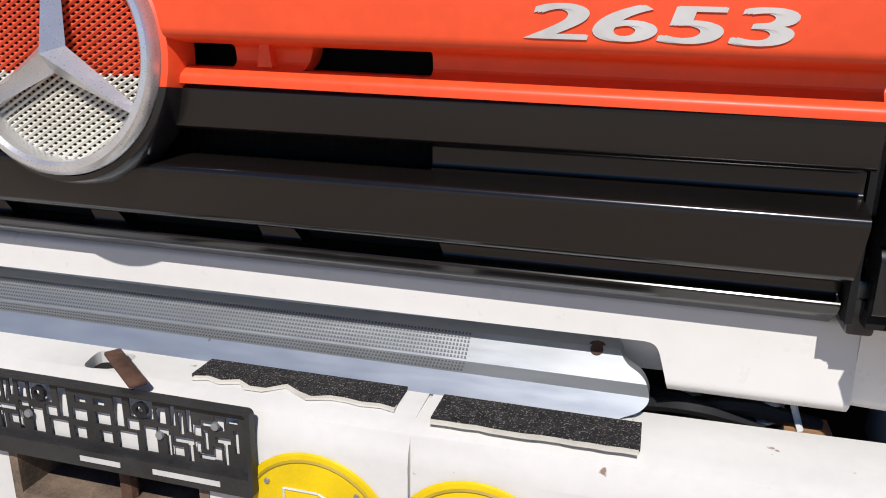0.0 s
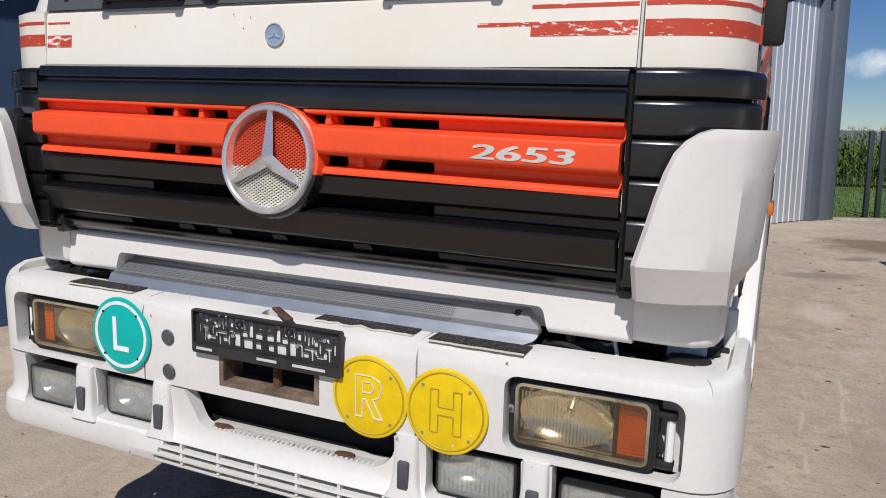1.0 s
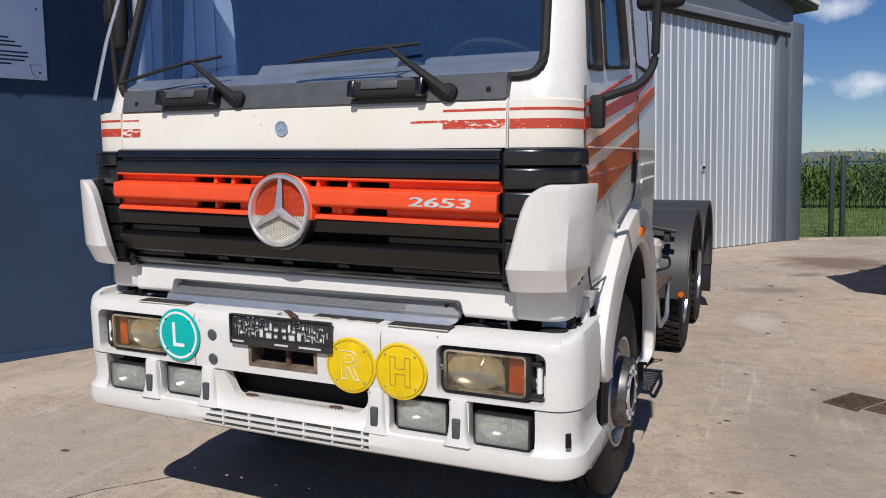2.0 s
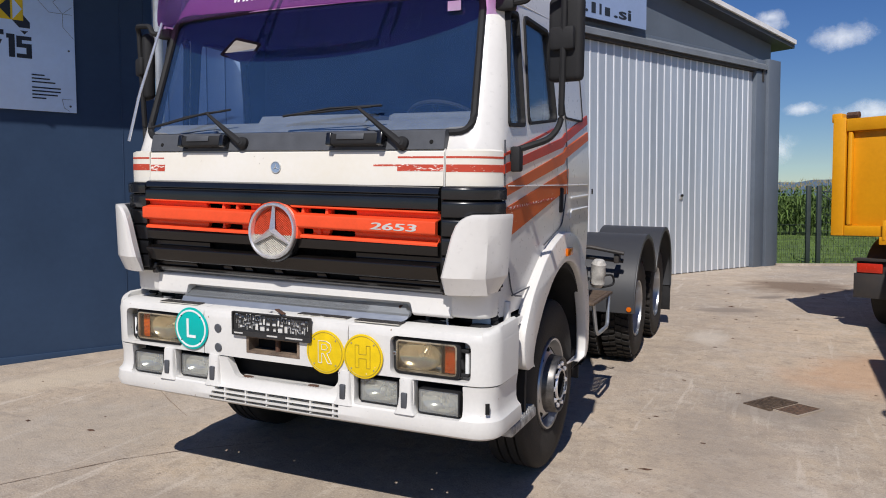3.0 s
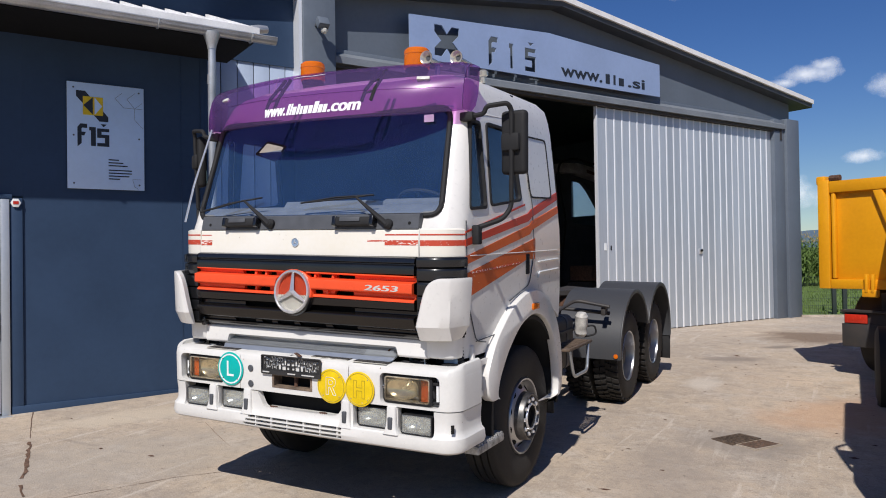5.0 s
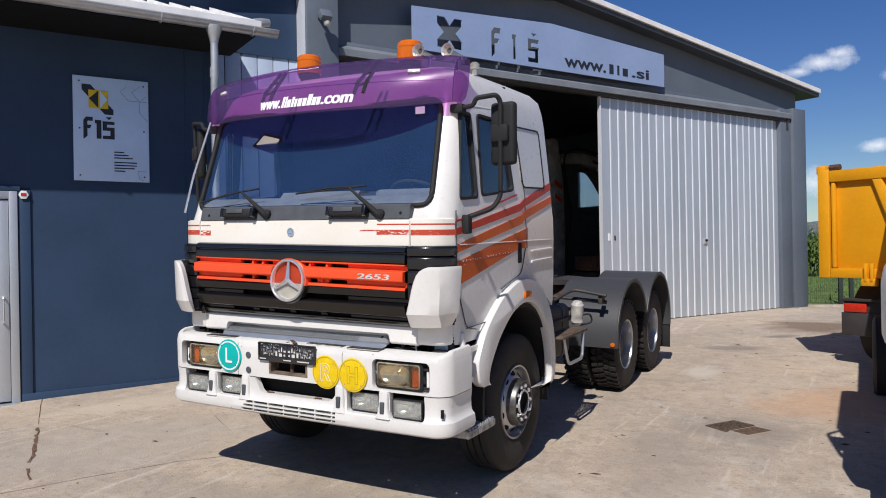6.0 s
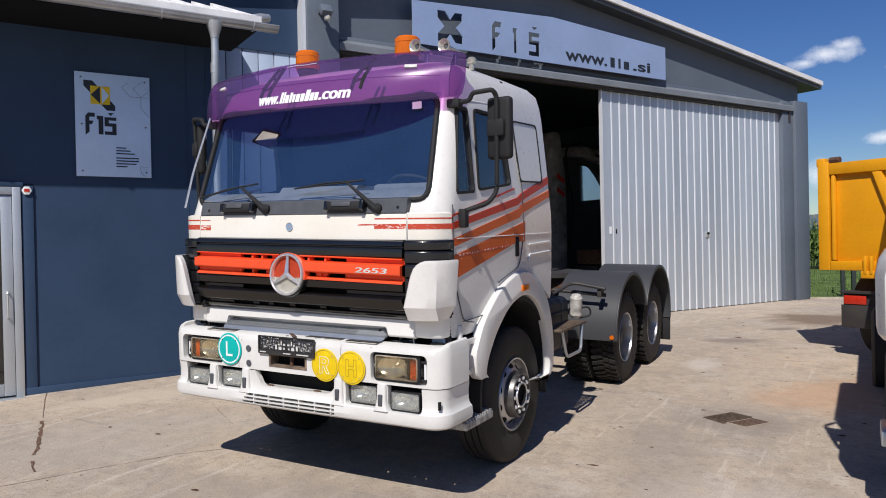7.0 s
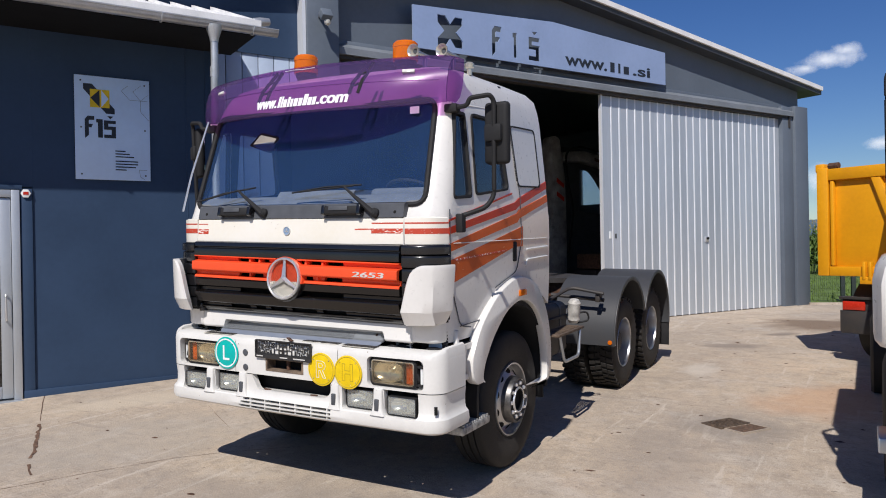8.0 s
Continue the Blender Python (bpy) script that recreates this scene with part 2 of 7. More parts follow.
    grate=mat("cast iron", (0.12, 0.085, 0.06), 0.7, vary=0.3, scale=20, bump=0.2),
    tipper=mat("amber yellow paint", (0.74, 0.33, 0.004), 0.42, vary=0.08, scale=1.6, coat=0.1, tint=(0.66, 0.28, 0.004)),
    chassis=mat("black chassis paint", (0.022, 0.022, 0.024), 0.6, vary=0.3, scale=7, tint=(0.05, 0.042, 0.036)),
    horn=mat("pale horn plating", (0.62, 0.58, 0.50), 0.22, metal=0.6, vary=0.15, scale=8),
    tail=mat("red lamp lens", (0.50, 0.028, 0.012), 0.25),
    grass=mat("grass", (0.120, 0.185, 0.040), 0.9, vary=0.28, scale=1.4, bump=0.7, bscale=26),
    corn=mat("maize leaf", (0.095, 0.150, 0.030), 0.65, vary=0.35, scale=1.6, tint=(0.05, 0.085, 0.02)),
    tassel=mat("dry maize tassel", (0.34, 0.27, 0.12), 0.9),
    hill=mat("distant wooded hill", (0.105, 0.155, 0.235), 1.0, vary=0.12, scale=0.006),
    fence=mat("fence paint", (0.030, 0.042, 0.040), 0.5),
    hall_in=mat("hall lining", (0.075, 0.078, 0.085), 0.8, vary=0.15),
    machine=mat("grimy white machine paint", (0.34, 0.33, 0.32), 0.5, vary=0.3, scale=4, spots=0.6),
    skylight=mat("clear corrugated sheet", (0.82, 0.88, 0.92), 0.3, trans=0.85, vary=0.04),
    green=mat("green plastic", (0.16, 0.30, 0.07), 0.6),
    wood=mat("raw wood", (0.34, 0.19, 0.09), 0.8, vary=0.2, scale=20),
    # near-black base: the overhang's deep shade is put into the colour
    soffit=mat("shaded roof underside", (0.010, 0.011, 0.013), 0.85, vary=0.1, scale=3, spec=0.2),
    white_line=mat("white vinyl", (0.86, 0.86, 0.87), 0.5, vary=0.02),
)


def concrete():
    """Worn yard concrete: broad stains, fine aggregate, dusty and damp marks, hairline cracks."""
    m = mat("yard concrete", (0.49, 0.392, 0.284), 0.86, vary=0.12, scale=0.45, bump=0.5, bscale=70, tint=(0.33, 0.280, 0.228))
    N, L = m.node_tree.nodes, m.node_tree.links
    p = N["Principled BSDF"]
    src = p.inputs["Base Color"].links[0].from_socket
    co = N.new("ShaderNodeTexCoord")

    def layer(src, scale, lo, hi, col, detail=6, stretch=(1, 1, 1), off=(0, 0, 0), amount=1.0):
        mp = N.new("ShaderNodeMapping")
        mp.inputs["Scale"].default_value, mp.inputs["Location"].default_value = stretch, off
        no = N.new("ShaderNodeTexNoise")
        no.inputs["Scale"].default_value, no.inputs["Detail"].default_value, no.inputs["Roughness"].default_value = scale, detail, 0.62
        L.new(co.outputs["Object"], mp.inputs[0])
        L.new(mp.outputs[0], no.inputs[0])
        r = N.new("ShaderNodeMapRange")
        r.inputs[1].default_value, r.inputs[2].default_value, r.inputs[4].default_value = lo, hi, amount
        L.new(no.outputs[0], r.inputs[0])
        x = N.new("ShaderNodeMix")
        x.data_type = "RGBA"
        x.inputs[7].default_value = (*col, 1)
        L.new(r.outputs[0], x.inputs[0])
        L.new(src, x.inputs[6])
        return x.outputs[2]

    src = layer(src, 1.3, 0.52, 0.75, (0.52, 0.47, 0.41), amount=0.6)
    src = layer(src, 0.8, 0.56, 0.72, (0.27, 0.235, 0.20), stretch=(1.4, 0.5, 1), off=(3, 7, 0), amount=0.55)
    src = layer(src, 2.6, 0.66, 0.76, (0.19, 0.16, 0.135), stretch=(1, 0.45, 1), off=(13, 2, 0), amount=0.5)
    src = layer(src, 0.7, 0.60, 0.75, (0.45, 0.30, 0.19), off=(4.2, 1.1, 0), amount=0.4)
    src = layer(src, 5.5, 0.50, 0.70, (0.27, 0.225, 0.18), off=(6, 1, 0), amount=0.50)
    src = layer(src, 4.2, 0.54, 0.72, (0.60, 0.53, 0.44), off=(2, 9, 0), amount=0.50)
    src = layer(src, 2.2, 0.60, 0.66, (0.62, 0.55, 0.46), stretch=(3.2, 0.25, 1), off=(8, 3, 0), amount=0.45)
    src = layer(src, 2.8, 0.61, 0.66, (0.22, 0.185, 0.155), stretch=(0.35, 2.6, 1), off=(1, 4, 0), amount=0.40)
    src = layer(src, 24.0, 0.52, 0.70, (0.25, 0.205, 0.165), detail=5, amount=0.60)
    src = layer(src, 70.0, 0.55, 0.68, (0.60, 0.53, 0.45), detail=3, amount=0.50)
    src = layer(src, 110.0, 0.58, 0.68, (0.16, 0.135, 0.115), detail=3, off=(3, 3, 0), amount=0.60)
    src = layer(src, 9.0, 0.68, 0.72, (0.14, 0.115, 0.095), detail=4, off=(1, 5, 0), amount=0.65)
    L.new(src, p.inputs["Base Color"])
    return m


M["concrete"] = concrete()


# ---- building blocks ----
def finish(bm, name, material, angle=35):
    me = bpy.data.meshes.new(name)
    bmesh.ops.recalc_face_normals(bm, faces=bm.faces[:])
    bm.to_mesh(me)
    bm.free()
    me.materials.append(M[material] if isinstance(material, str) else material)
    me.polygons.foreach_set("use_smooth", [True] * len(me.polygons))
    me.set_sharp_from_angle(angle=radians(angle))
    return me


def part(name, bm, material, parent, label="", m=None, angle=35):
    ob = new(name, finish(bm, name, material, angle))
    ob.parent = parent
    if m is not None:
        ob.matrix_basis = m
    return tagged(ob, label)


def thing(name, m, label, category, group="", kind=""):
    ob = new(name)
    ob.empty_display_size = 0.1
    ob.matrix_basis = m
    return tagged(ob, label, category, group, kind)


def single(name, bm, material, label, category, m=None, group="", kind="", angle=35):
    ob = new(name, finish(bm, name, material, angle))
    if m is not None:
        ob.matrix_basis = m
    return tagged(ob, label, category, group, kind)


def BM():
    return bmesh.new()


def box(x0, x1, y0, y1, z0, z1, bevel=0.0, seg=2, bm=None):
    bm2 = bmesh.new()
    bmesh.ops.create_cube(bm2, size=1.0, matrix=Matrix.Translation(((x0 + x1) / 2, (y0 + y1) / 2, (z0 + z1) / 2)) @ Matrix.Diagonal((abs(x1 - x0), abs(y1 - y0), abs(z1 - z0), 1)))
    if bevel:
        bmesh.ops.bevel(bm2, geom=bm2.edges[:], offset=bevel, segments=seg, profile=0.5, affect="EDGES")
    return join(bm, bm2)


def join(bm, other, m=None):
    """Adds other to bm (or gives other back) and frees it."""
    if m is not None:
        bmesh.ops.transform(other, matrix=m, verts=other.verts[:])
    if bm is None:
        return other
    made = {v: bm.verts.new(v.co) for v in other.verts}
    for f in other.faces:
        bm.faces.new([made[v] for v in f.verts])
    other.free()
    return bm


def moved(bm, m):
    bmesh.ops.transform(bm, matrix=m, verts=bm.verts[:])
    return bm


def tube(points, r, seg=8, bm=None, cap=True):
    """A round bar along a line of points."""
    bm2 = bmesh.new()
    pts = [Vector(p) for p in points]
    rings = []
    for i, p in enumerate(pts):
        a = pts[max(i - 1, 0)]
        b = pts[min(i + 1, len(pts) - 1)]
        d = (b - a).normalized()
        u = d.cross(Vector((0, 0, 1)))
        if u.length < 0.05:
            u = d.cross(Vector((0, 1, 0)))
        u.normalize()
        w = d.cross(u)
        rr = r[i] if isinstance(r, (list, tuple)) else r
        rings.append([bm2.verts.new(p + rr * (math.cos(2 * math.pi * k / seg) * u + math.sin(2 * math.pi * k / seg) * w)) for k in range(seg)])
    for a, b in zip(rings, rings[1:]):
        for k in range(seg):
            bm2.faces.new((a[k], a[(k + 1) % seg], b[(k + 1) % seg], b[k]))
    if cap:
        bm2.faces.new(rings[0][::-1])
        bm2.faces.new(rings[-1])
    return join(bm, bm2)


def arc_points(points, radius, n=4):
    """Rounds the corners of a line of points."""
    pts = [Vector(p) for p in points]
    out = [pts[0]]
    for a, b, c in zip(pts, pts[1:], pts[2:]):
        r = min(radius, (a - b).length * 0.45, (c - b).length * 0.45)
        p, q = b + (a - b).normalized() * r, b + (c - b).normalized() * r
        for k in range(n + 1):
            t = k / n
            out.append((1 - t) ** 2 * p + 2 * t * (1 - t) * b + t * t * q)
    return out + [pts[-1]]


def lathe(profile, seg=32, m=None, bm=None, closed=False):
    """Turns (radius, height) points round z."""
    bm2 = bmesh.new()
    rings = []
    for r, h in profile:
        if r < 1e-5:
            rings.append([bm2.verts.new((0, 0, h))])
        else:
            rings.append([bm2.verts.new((r * math.cos(2 * math.pi * k / seg), r * math.sin(2 * math.pi * k / seg), h)) for k in range(seg)])
    pairs = list(zip(rings, rings[1:])) + ([(rings[-1], rings[0])] if closed else [])
    for a, b in pairs:
        for k in range(seg):
            j = (k + 1) % seg
            if len(a) == 1 and len(b) == 1:
                continue
            if len(a) == 1:
                bm2.faces.new((a[0], b[j], b[k]))
            elif len(b) == 1:
                bm2.faces.new((a[k], a[j], b[0]))
            else:
                bm2.faces.new((a[k], a[j], b[j], b[k]))
    return join(bm, bm2, m)


def prism(poly, axis, a, b, bevel=0.0, bm=None, seg=2):
    """Extrudes a flat outline along an axis from a to b; the outline is in the other two axes, in order."""
    bm2 = bmesh.new()

    def at(u, v, h):
        return {"x": (h, u, v), "y": (u, h, v), "z": (u, v, h)}[axis]

    lo = [bm2.verts.new(at(u, v, a)) for u, v in poly]
    hi = [bm2.verts.new(at(u, v, b)) for u, v in poly]
    n = len(poly)
    f1 = bm2.faces.new(lo)
    f2 = bm2.faces.new(hi[::-1])
    for k in range(n):
        bm2.faces.new((lo[k], hi[k], hi[(k + 1) % n], lo[(k + 1) % n]))
    bmesh.ops.recalc_face_normals(bm2, faces=bm2.faces[:])
    if bevel:
        edges = list({e for f in (f1, f2) for e in f.edges})
        bmesh.ops.bevel(bm2, geom=edges, offset=bevel, segments=seg, profile=0.5, affect="EDGES")
    return join(bm, bm2)


def soften(line, r, n=3):
    """An open outline with its corners rounded."""
    return [(p.x, p.y) for p in arc_points([(a, b, 0) for a, b in line], r, n)]


def rrect(x0, x1, z0, z1, r, n=5):
    """A rectangle with round corners."""
    out = []
    for cx, cz, a0 in ((x1 - r, z1 - r, 0), (x0 + r, z1 - r, 90), (x0 + r, z0 + r, 180), (x1 - r, z0 + r, 270)):
        for k in range(n + 1):
            a = radians(a0 + 90 * k / n)
            out.append((cx + r * math.cos(a), cz + r * math.sin(a)))
    return out


def rounded(poly, r, n=4):
    """Any outline with its corners rounded."""
    out = []
    m = len(poly)
    for i in range(m):
        a, b, c = (Vector(poly[(i + k) % m]) for k in (-1, 0, 1))
        rr = min(r, (a - b).length * 0.45, (c - b).length * 0.45)
        p, q = b + (a - b).normalized() * rr, b + (c - b).normalized() * rr
        for k in range(n + 1):
            t = k / n
            v = (1 - t) ** 2 * p + 2 * t * (1 - t) * b + t * t * q
            out.append((v.x, v.y))
    return out


def circle(cx, cy, r, n=32, a0=0.0, a1=360.0):
    k = n if abs(a1 - a0) >= 360 else n + 1
    return [(cx + r * math.cos(radians(a0 + (a1 - a0) * i / n)), cy + r * math.sin(radians(a0 + (a1 - a0) * i / n))) for i in range(k)]


def sweep(path, profile, bm=None, closed=True):
    """A profile of (outward, height) carried along a plan line; outward is to the right of the way along it."""
    bm2 = bmesh.new()
    pts = [Vector(p) for p in path]
    rings = []
    for i, p in enumerate(pts):
        d1 = (pts[i] - pts[i - 1]).normalized() if i else None
        d2 = (pts[i + 1] - pts[i]).normalized() if i < len(pts) - 1 else None
        d1, d2 = d1 or d2, d2 or d1
        n1, n2 = Vector((d1.y, -d1.x)), Vector((d2.y, -d2.x))
        nn = (n1 + n2).normalized()
        k = 1 / max(0.4, nn.dot(n1))
        rings.append([bm2.verts.new((p.x + nn.x * o * k, p.y + nn.y * o * k, z)) for o, z in profile])
    n = len(profile)
    for a, b in zip(rings, rings[1:]):
        for k in range(n if closed else n - 1):
            bm2.faces.new((a[k], a[(k + 1) % n], b[(k + 1) % n], b[k]))
    if closed:
        bm2.faces.new(rings[0][::-1])
        bm2.faces.new(rings[-1])
    return join(bm, bm2)


def evaluated(obs):
    """The finished mesh of the first of some helper objects, worked out in a scene of its own that is thrown away."""
    bench = bpy.data.scenes.new("bench")
    for o in obs:
        bench.collection.objects.link(o)
    layer = bench.view_layers[0]
    layer.update()
    out = bmesh.new()
    out.from_mesh(obs[0].evaluated_get(layer.depsgraph).to_mesh())
    bpy.data.scenes.remove(bench)
    for o in obs:
        bpy.data.objects.remove(o)
    return out


def boolean(bm, other, operation="DIFFERENCE", own=False):
    """Cuts other out of bm (or joins it to it); gives back a new bmesh."""
    obs, meshes = [], []
    for b in (bm, other):
        me = bpy.data.meshes.new("t")
        bmesh.ops.recalc_face_normals(b, faces=b.faces[:])
        b.to_mesh(me)
        b.free()
        meshes.append(me)
        obs.append(bpy.data.objects.new("t", me))
    mod = obs[0].modifiers.new("b", "BOOLEAN")
    mod.operation, mod.object, mod.solver = operation, obs[1], "EXACT"
    mod.use_self = own
    out = evaluated(obs)
    for me in meshes:
        bpy.data.meshes.remove(me)
    return out


def lettering(text, x0, x1, z0, z1, depth=0.002, slant=0.0, bold=0.0):
    """Words in the built-in font, fitted into a box in x and z, facing -y at y = 0."""
    cu = bpy.data.curves.new("t", "FONT")
    cu.body, cu.size, cu.extrude, cu.offset = text, 1.0, 0.5, bold
    bm = evaluated([bpy.data.objects.new("t", cu)])
    bpy.data.curves.remove(cu)
    xs, ys = [v.co.x for v in bm.verts], [v.co.y for v in bm.verts]
    ax, ay = (x1 - x0) / (max(xs) - min(xs)), (z1 - z0) / (max(ys) - min(ys))
    bx, by = min(xs), min(ys)
    for v in bm.verts:
        h = (v.co.y - by) * ay
        v.co = Vector((x0 + (v.co.x - bx) * ax + slant * h, -v.co.z * depth, z0 + h))
    return bm


def loft(rings, bm=None, caps=True):
    """Skins closed rings of equally many points."""
    bm2 = bmesh.new()
    vs = [[bm2.verts.new(p) for p in ring] for ring in rings]
    n = len(vs[0])
    for a, b in zip(vs, vs[1:]):
        for k in range(n):
            bm2.faces.new((a[k], a[(k + 1) % n], b[(k + 1) % n], b[k]))
    if caps:
        bm2.faces.new(vs[0][::-1])
        bm2.faces.new(vs[-1])
    return join(bm, bm2)


# ---- ground and distance ----
def soft(v, a, b):
    return min(max(v, a), b)


def ground_height(x, y):
    """The yard falls gently towards the drain and the camera, and lies level by the hall."""
    near = -0.045 * soft((x + 3.6) / 2.4, 0, 1) - 0.027 * soft(x, -1.1, 4) + 0.028 * soft(y, -5, 8)
    k = soft((y - 6) / 6, 0, 1)
    k = k * k * (3 - 2 * k)
    return near * (1 - k) + 0.15 * k


def spread(a, b, step, far):
    """Grid lines, close together between a and b and ever wider out to far."""
    inner = [a + step * i for i in range(int(round((b - a) / step)) + 1)]
    out = []
    d = step
    v = b
    while v < far:
        d *= 1.6
        v += d
        out.append(v)
    low = []
    d = step
    v = a
    while v > -far:
        d *= 1.6
        v -= d
        low.append(v)
    return low[::-1] + inner + out


gx, gy = spread(-8, 8, 0.4, 3500), spread(-8, 20, 0.4, 3500)
bm = BM()
grid = [[bm.verts.new((x, y, ground_height(x, y))) for x in gx] for y in gy]
for j in range(len(gy) - 1):
    for i in range(len(gx) - 1):
        bm.faces.new((grid[j][i], grid[j][i + 1], grid[j + 1][i + 1], grid[j + 1][i]))


def stain(m, x, y, rx, ry, turn, col, amount):
    """A spill on the concrete with a ragged edge."""
    N, L = m.node_tree.nodes, m.node_tree.links
    p = N["Principled BSDF"]
    src = p.inputs["Base Color"].links[0].from_socket
    co, mp, ln, no = N.new("ShaderNodeTexCoord"), N.new("ShaderNodeMapping"), N.new("ShaderNodeVectorMath"), N.new("ShaderNodeTexNoise")
    mp.vector_type = "TEXTURE"
    mp.inputs["Location"].default_value = (x, y, 0)
    mp.inputs["Rotation"].default_value = (0, 0, radians(turn))
    mp.inputs["Scale"].default_value = (rx, ry, 60)
    ln.operation = "LENGTH"
    no.inputs["Scale"].default_value, no.inputs["Detail"].default_value = 2.4, 6
    ad, rg, x2 = N.new("ShaderNodeMath"), N.new("ShaderNodeMapRange"), N.new("ShaderNodeMix")
    ad.operation = "ADD"
    L.new(co.outputs["Object"], mp.inputs[0])
    L.new(co.outputs["Object"], no.inputs[0])
    L.new(mp.outputs[0], ln.inputs[0])
    L.new(ln.outputs["Value"], ad.inputs[0])
    L.new(no.outputs[0], ad.inputs[1])
    rg.inputs[1].default_value, rg.inputs[2].default_value, rg.inputs[3].default_value, rg.inputs[4].default_value = 1.05, 1.65, amount, 0
    L.new(ad.outputs[0], rg.inputs[0])
    x2.data_type = "RGBA"
    x2.inputs[7].default_value = (*col, 1)
    L.new(rg.outputs[0], x2.inputs[0])
    L.new(src, x2.inputs[6])
    L.new(x2.outputs[2], p.inputs["Base Color"])


for s in ((2.9, 12.1, 1.0, 1.3, 20, (0.15, 0.10, 0.065), 0.8), (2.55, 3.45, 0.6, 0.5, 0, (0.22, 0.19, 0.16), 0.55), (3.5, 5.1, 0.8, 1.2, -40, (0.50, 0.29, 0.16), 0.5),
          (1.9, 8.4, 0.5, 0.25, 30, (0.17, 0.14, 0.12), 0.5), (2.2, 2.0, 0.5, 1.1, 15, (0.26, 0.22, 0.185), 0.45), (0.2, -0.2, 1.6, 0.6, 10, (0.28, 0.24, 0.20), 0.5),
          (3.1, 0.8, 0.9, 1.0, 0, (0.52, 0.46, 0.40), 0.4), (-3.6, 1.6, 0.9, 0.35, 60, (0.55, 0.47, 0.36), 0.6), (1.8, 6.2, 0.25, 0.5, 0, (0.58, 0.53, 0.46), 0.5),
          (2.4, 10.2, 0.35, 0.18, 40, (0.16, 0.13, 0.11), 0.6), (-2.4, 0.4, 1.5, 0.8, 60, (0.36, 0.32, 0.27), 0.5)):
    stain(M["concrete"], *s)
ground = single("ground", bm, "concrete", "worn tan concrete yard with stains and tyre marks", "ground", kind="structure", angle=60)


def strip(points, width, lift, rough=0.3):
    """A thin ragged band laid on the ground."""
    bm = BM()
    rng = random.Random(len(points) * 7 + int(points[0][0] * 100))
    pts = []
    for a, b in zip(points, points[1:]):
        n = max(2, int(math.dist(a, b) / 0.08))
        for k in range(n):
            t = k / n
            pts.append((a[0] + (b[0] - a[0]) * t + rng.uniform(-1, 1) * width * rough, a[1] + (b[1] - a[1]) * t + rng.uniform(-1, 1) * width * rough))
    prev = None
    for a, b in zip(pts, pts[1:]):
        d = Vector((b[0] - a[0], b[1] - a[1])).normalized()
        w = width * rng.uniform(0.3, 1.0) / 2
        row = [bm.verts.new((a[0] + s * d.y * w, a[1] - s * d.x * w, ground_height(*a) + lift)) for s in (-1, 1)]
        if prev:
            bm.faces.new((prev[0], prev[1], row[1], row[0]))
        prev = row
    return bm


joint = mat("broken joint filler", (0.17, 0.10, 0.065), 0.9, vary=0.4, scale=30, bump=0.6, bscale=60)
for pts, w, m_ in (([(-4.90, 1.30), (-4.51, 1.02), (-3.63, 0.42)], 0.012, joint), ([(-3.63, 0.42), (-2.77, -0.19), (-2.47, -0.43)], 0.045, joint), ([(-2.47, -0.43), (-2.04, -0.67)], 0.03, joint),
                   ([(-2.14, -1.00), (-1.98, -0.70), (-1.81, -0.33), (-1.47, 0.28), (-1.24, 0.54), (-0.60, 1.12)], 0.009, joint), ([(-2.66, 1.76), (-2.16, 1.43), (-1.61, 1.09)], 0.005, joint),
                   ([(1.6, 6.9), (2.3, 7.6), (2.9, 7.9)], 0.005, joint)):
    single("crack", strip(pts, w, 0.004), m_, "rusty broken joint in the concrete yard", "crack", kind="structure")

# dry leaves, pebbles and bits of dirt on the concrete
bm = BM()
rng = random.Random(21)
for k in range(420):
    x, y = rng.uniform(-4.5, 5.5), rng.uniform(-1.5, 13)
    if -1.3 < x < 1.3 and y > -0.1:
        continue
    r, a = rng.choice((0.006, 0.008, 0.012, 0.02)) * rng.uniform(0.6, 1.5), rng.uniform(0, 6.28)
    z, n = ground_height(x, y) + 0.002, rng.randint(4, 6)
    top = bm.verts.new((x, y, z + r * rng.uniform(0.15, 0.5)))
    ringv = [bm.verts.new((x + r * rng.uniform(0.5, 1.4) * math.cos(a + 6.283 * i / n) * 1.5, y + r * rng.uniform(0.5, 1.1) * math.sin(a + 6.283 * i / n), z)) for i in range(n)]
    for i in range(n):
        bm.faces.new((ringv[i], ringv[(i + 1) % n], top))
single("debris", bm, "rust", "dry leaves and dirt scattered on the concrete", "debris", kind="stuff")

# field beyond the yard
bm = BM()
edge = [(-30, 6.5), (2.3, 17.25), (4.41, 18.0), (40, 30.2)]
vs = [bm.verts.new((x, y, 0.165)) for x, y in edge] + [bm.verts.new((x, y, 0.165)) for x, y in ((2000, 700), (2000, 3000), (-2000, 3000), (-2000, -500))]
bm.faces.new(vs)
single("grass_field", bm, "grass", "mown green grass strip beyond the yard", "grass", kind="structure")
bm = BM()
rng = random.Random(4)
for k in range(5200):
    x, y = rng.uniform(1.5, 13), rng.uniform(17.4, 35)
    if y < 17.4 + (x - 2.3) * 0.36:
        continue
    h, a = rng.uniform(0.05, 0.16), rng.uniform(0, 6.28)
    dx, dy = 0.02 * math.cos(a), 0.02 * math.sin(a)
    lean = rng.uniform(-0.06, 0.06)
    bm.faces.new([bm.verts.new(p) for p in ((x - dx, y - dy, 0.16), (x + dx, y + dy, 0.16), (x + lean, y + lean, 0.16 + h))])
single("grass_tufts", bm, "grass", "uneven green grass blades", "grass", kind="stuff")
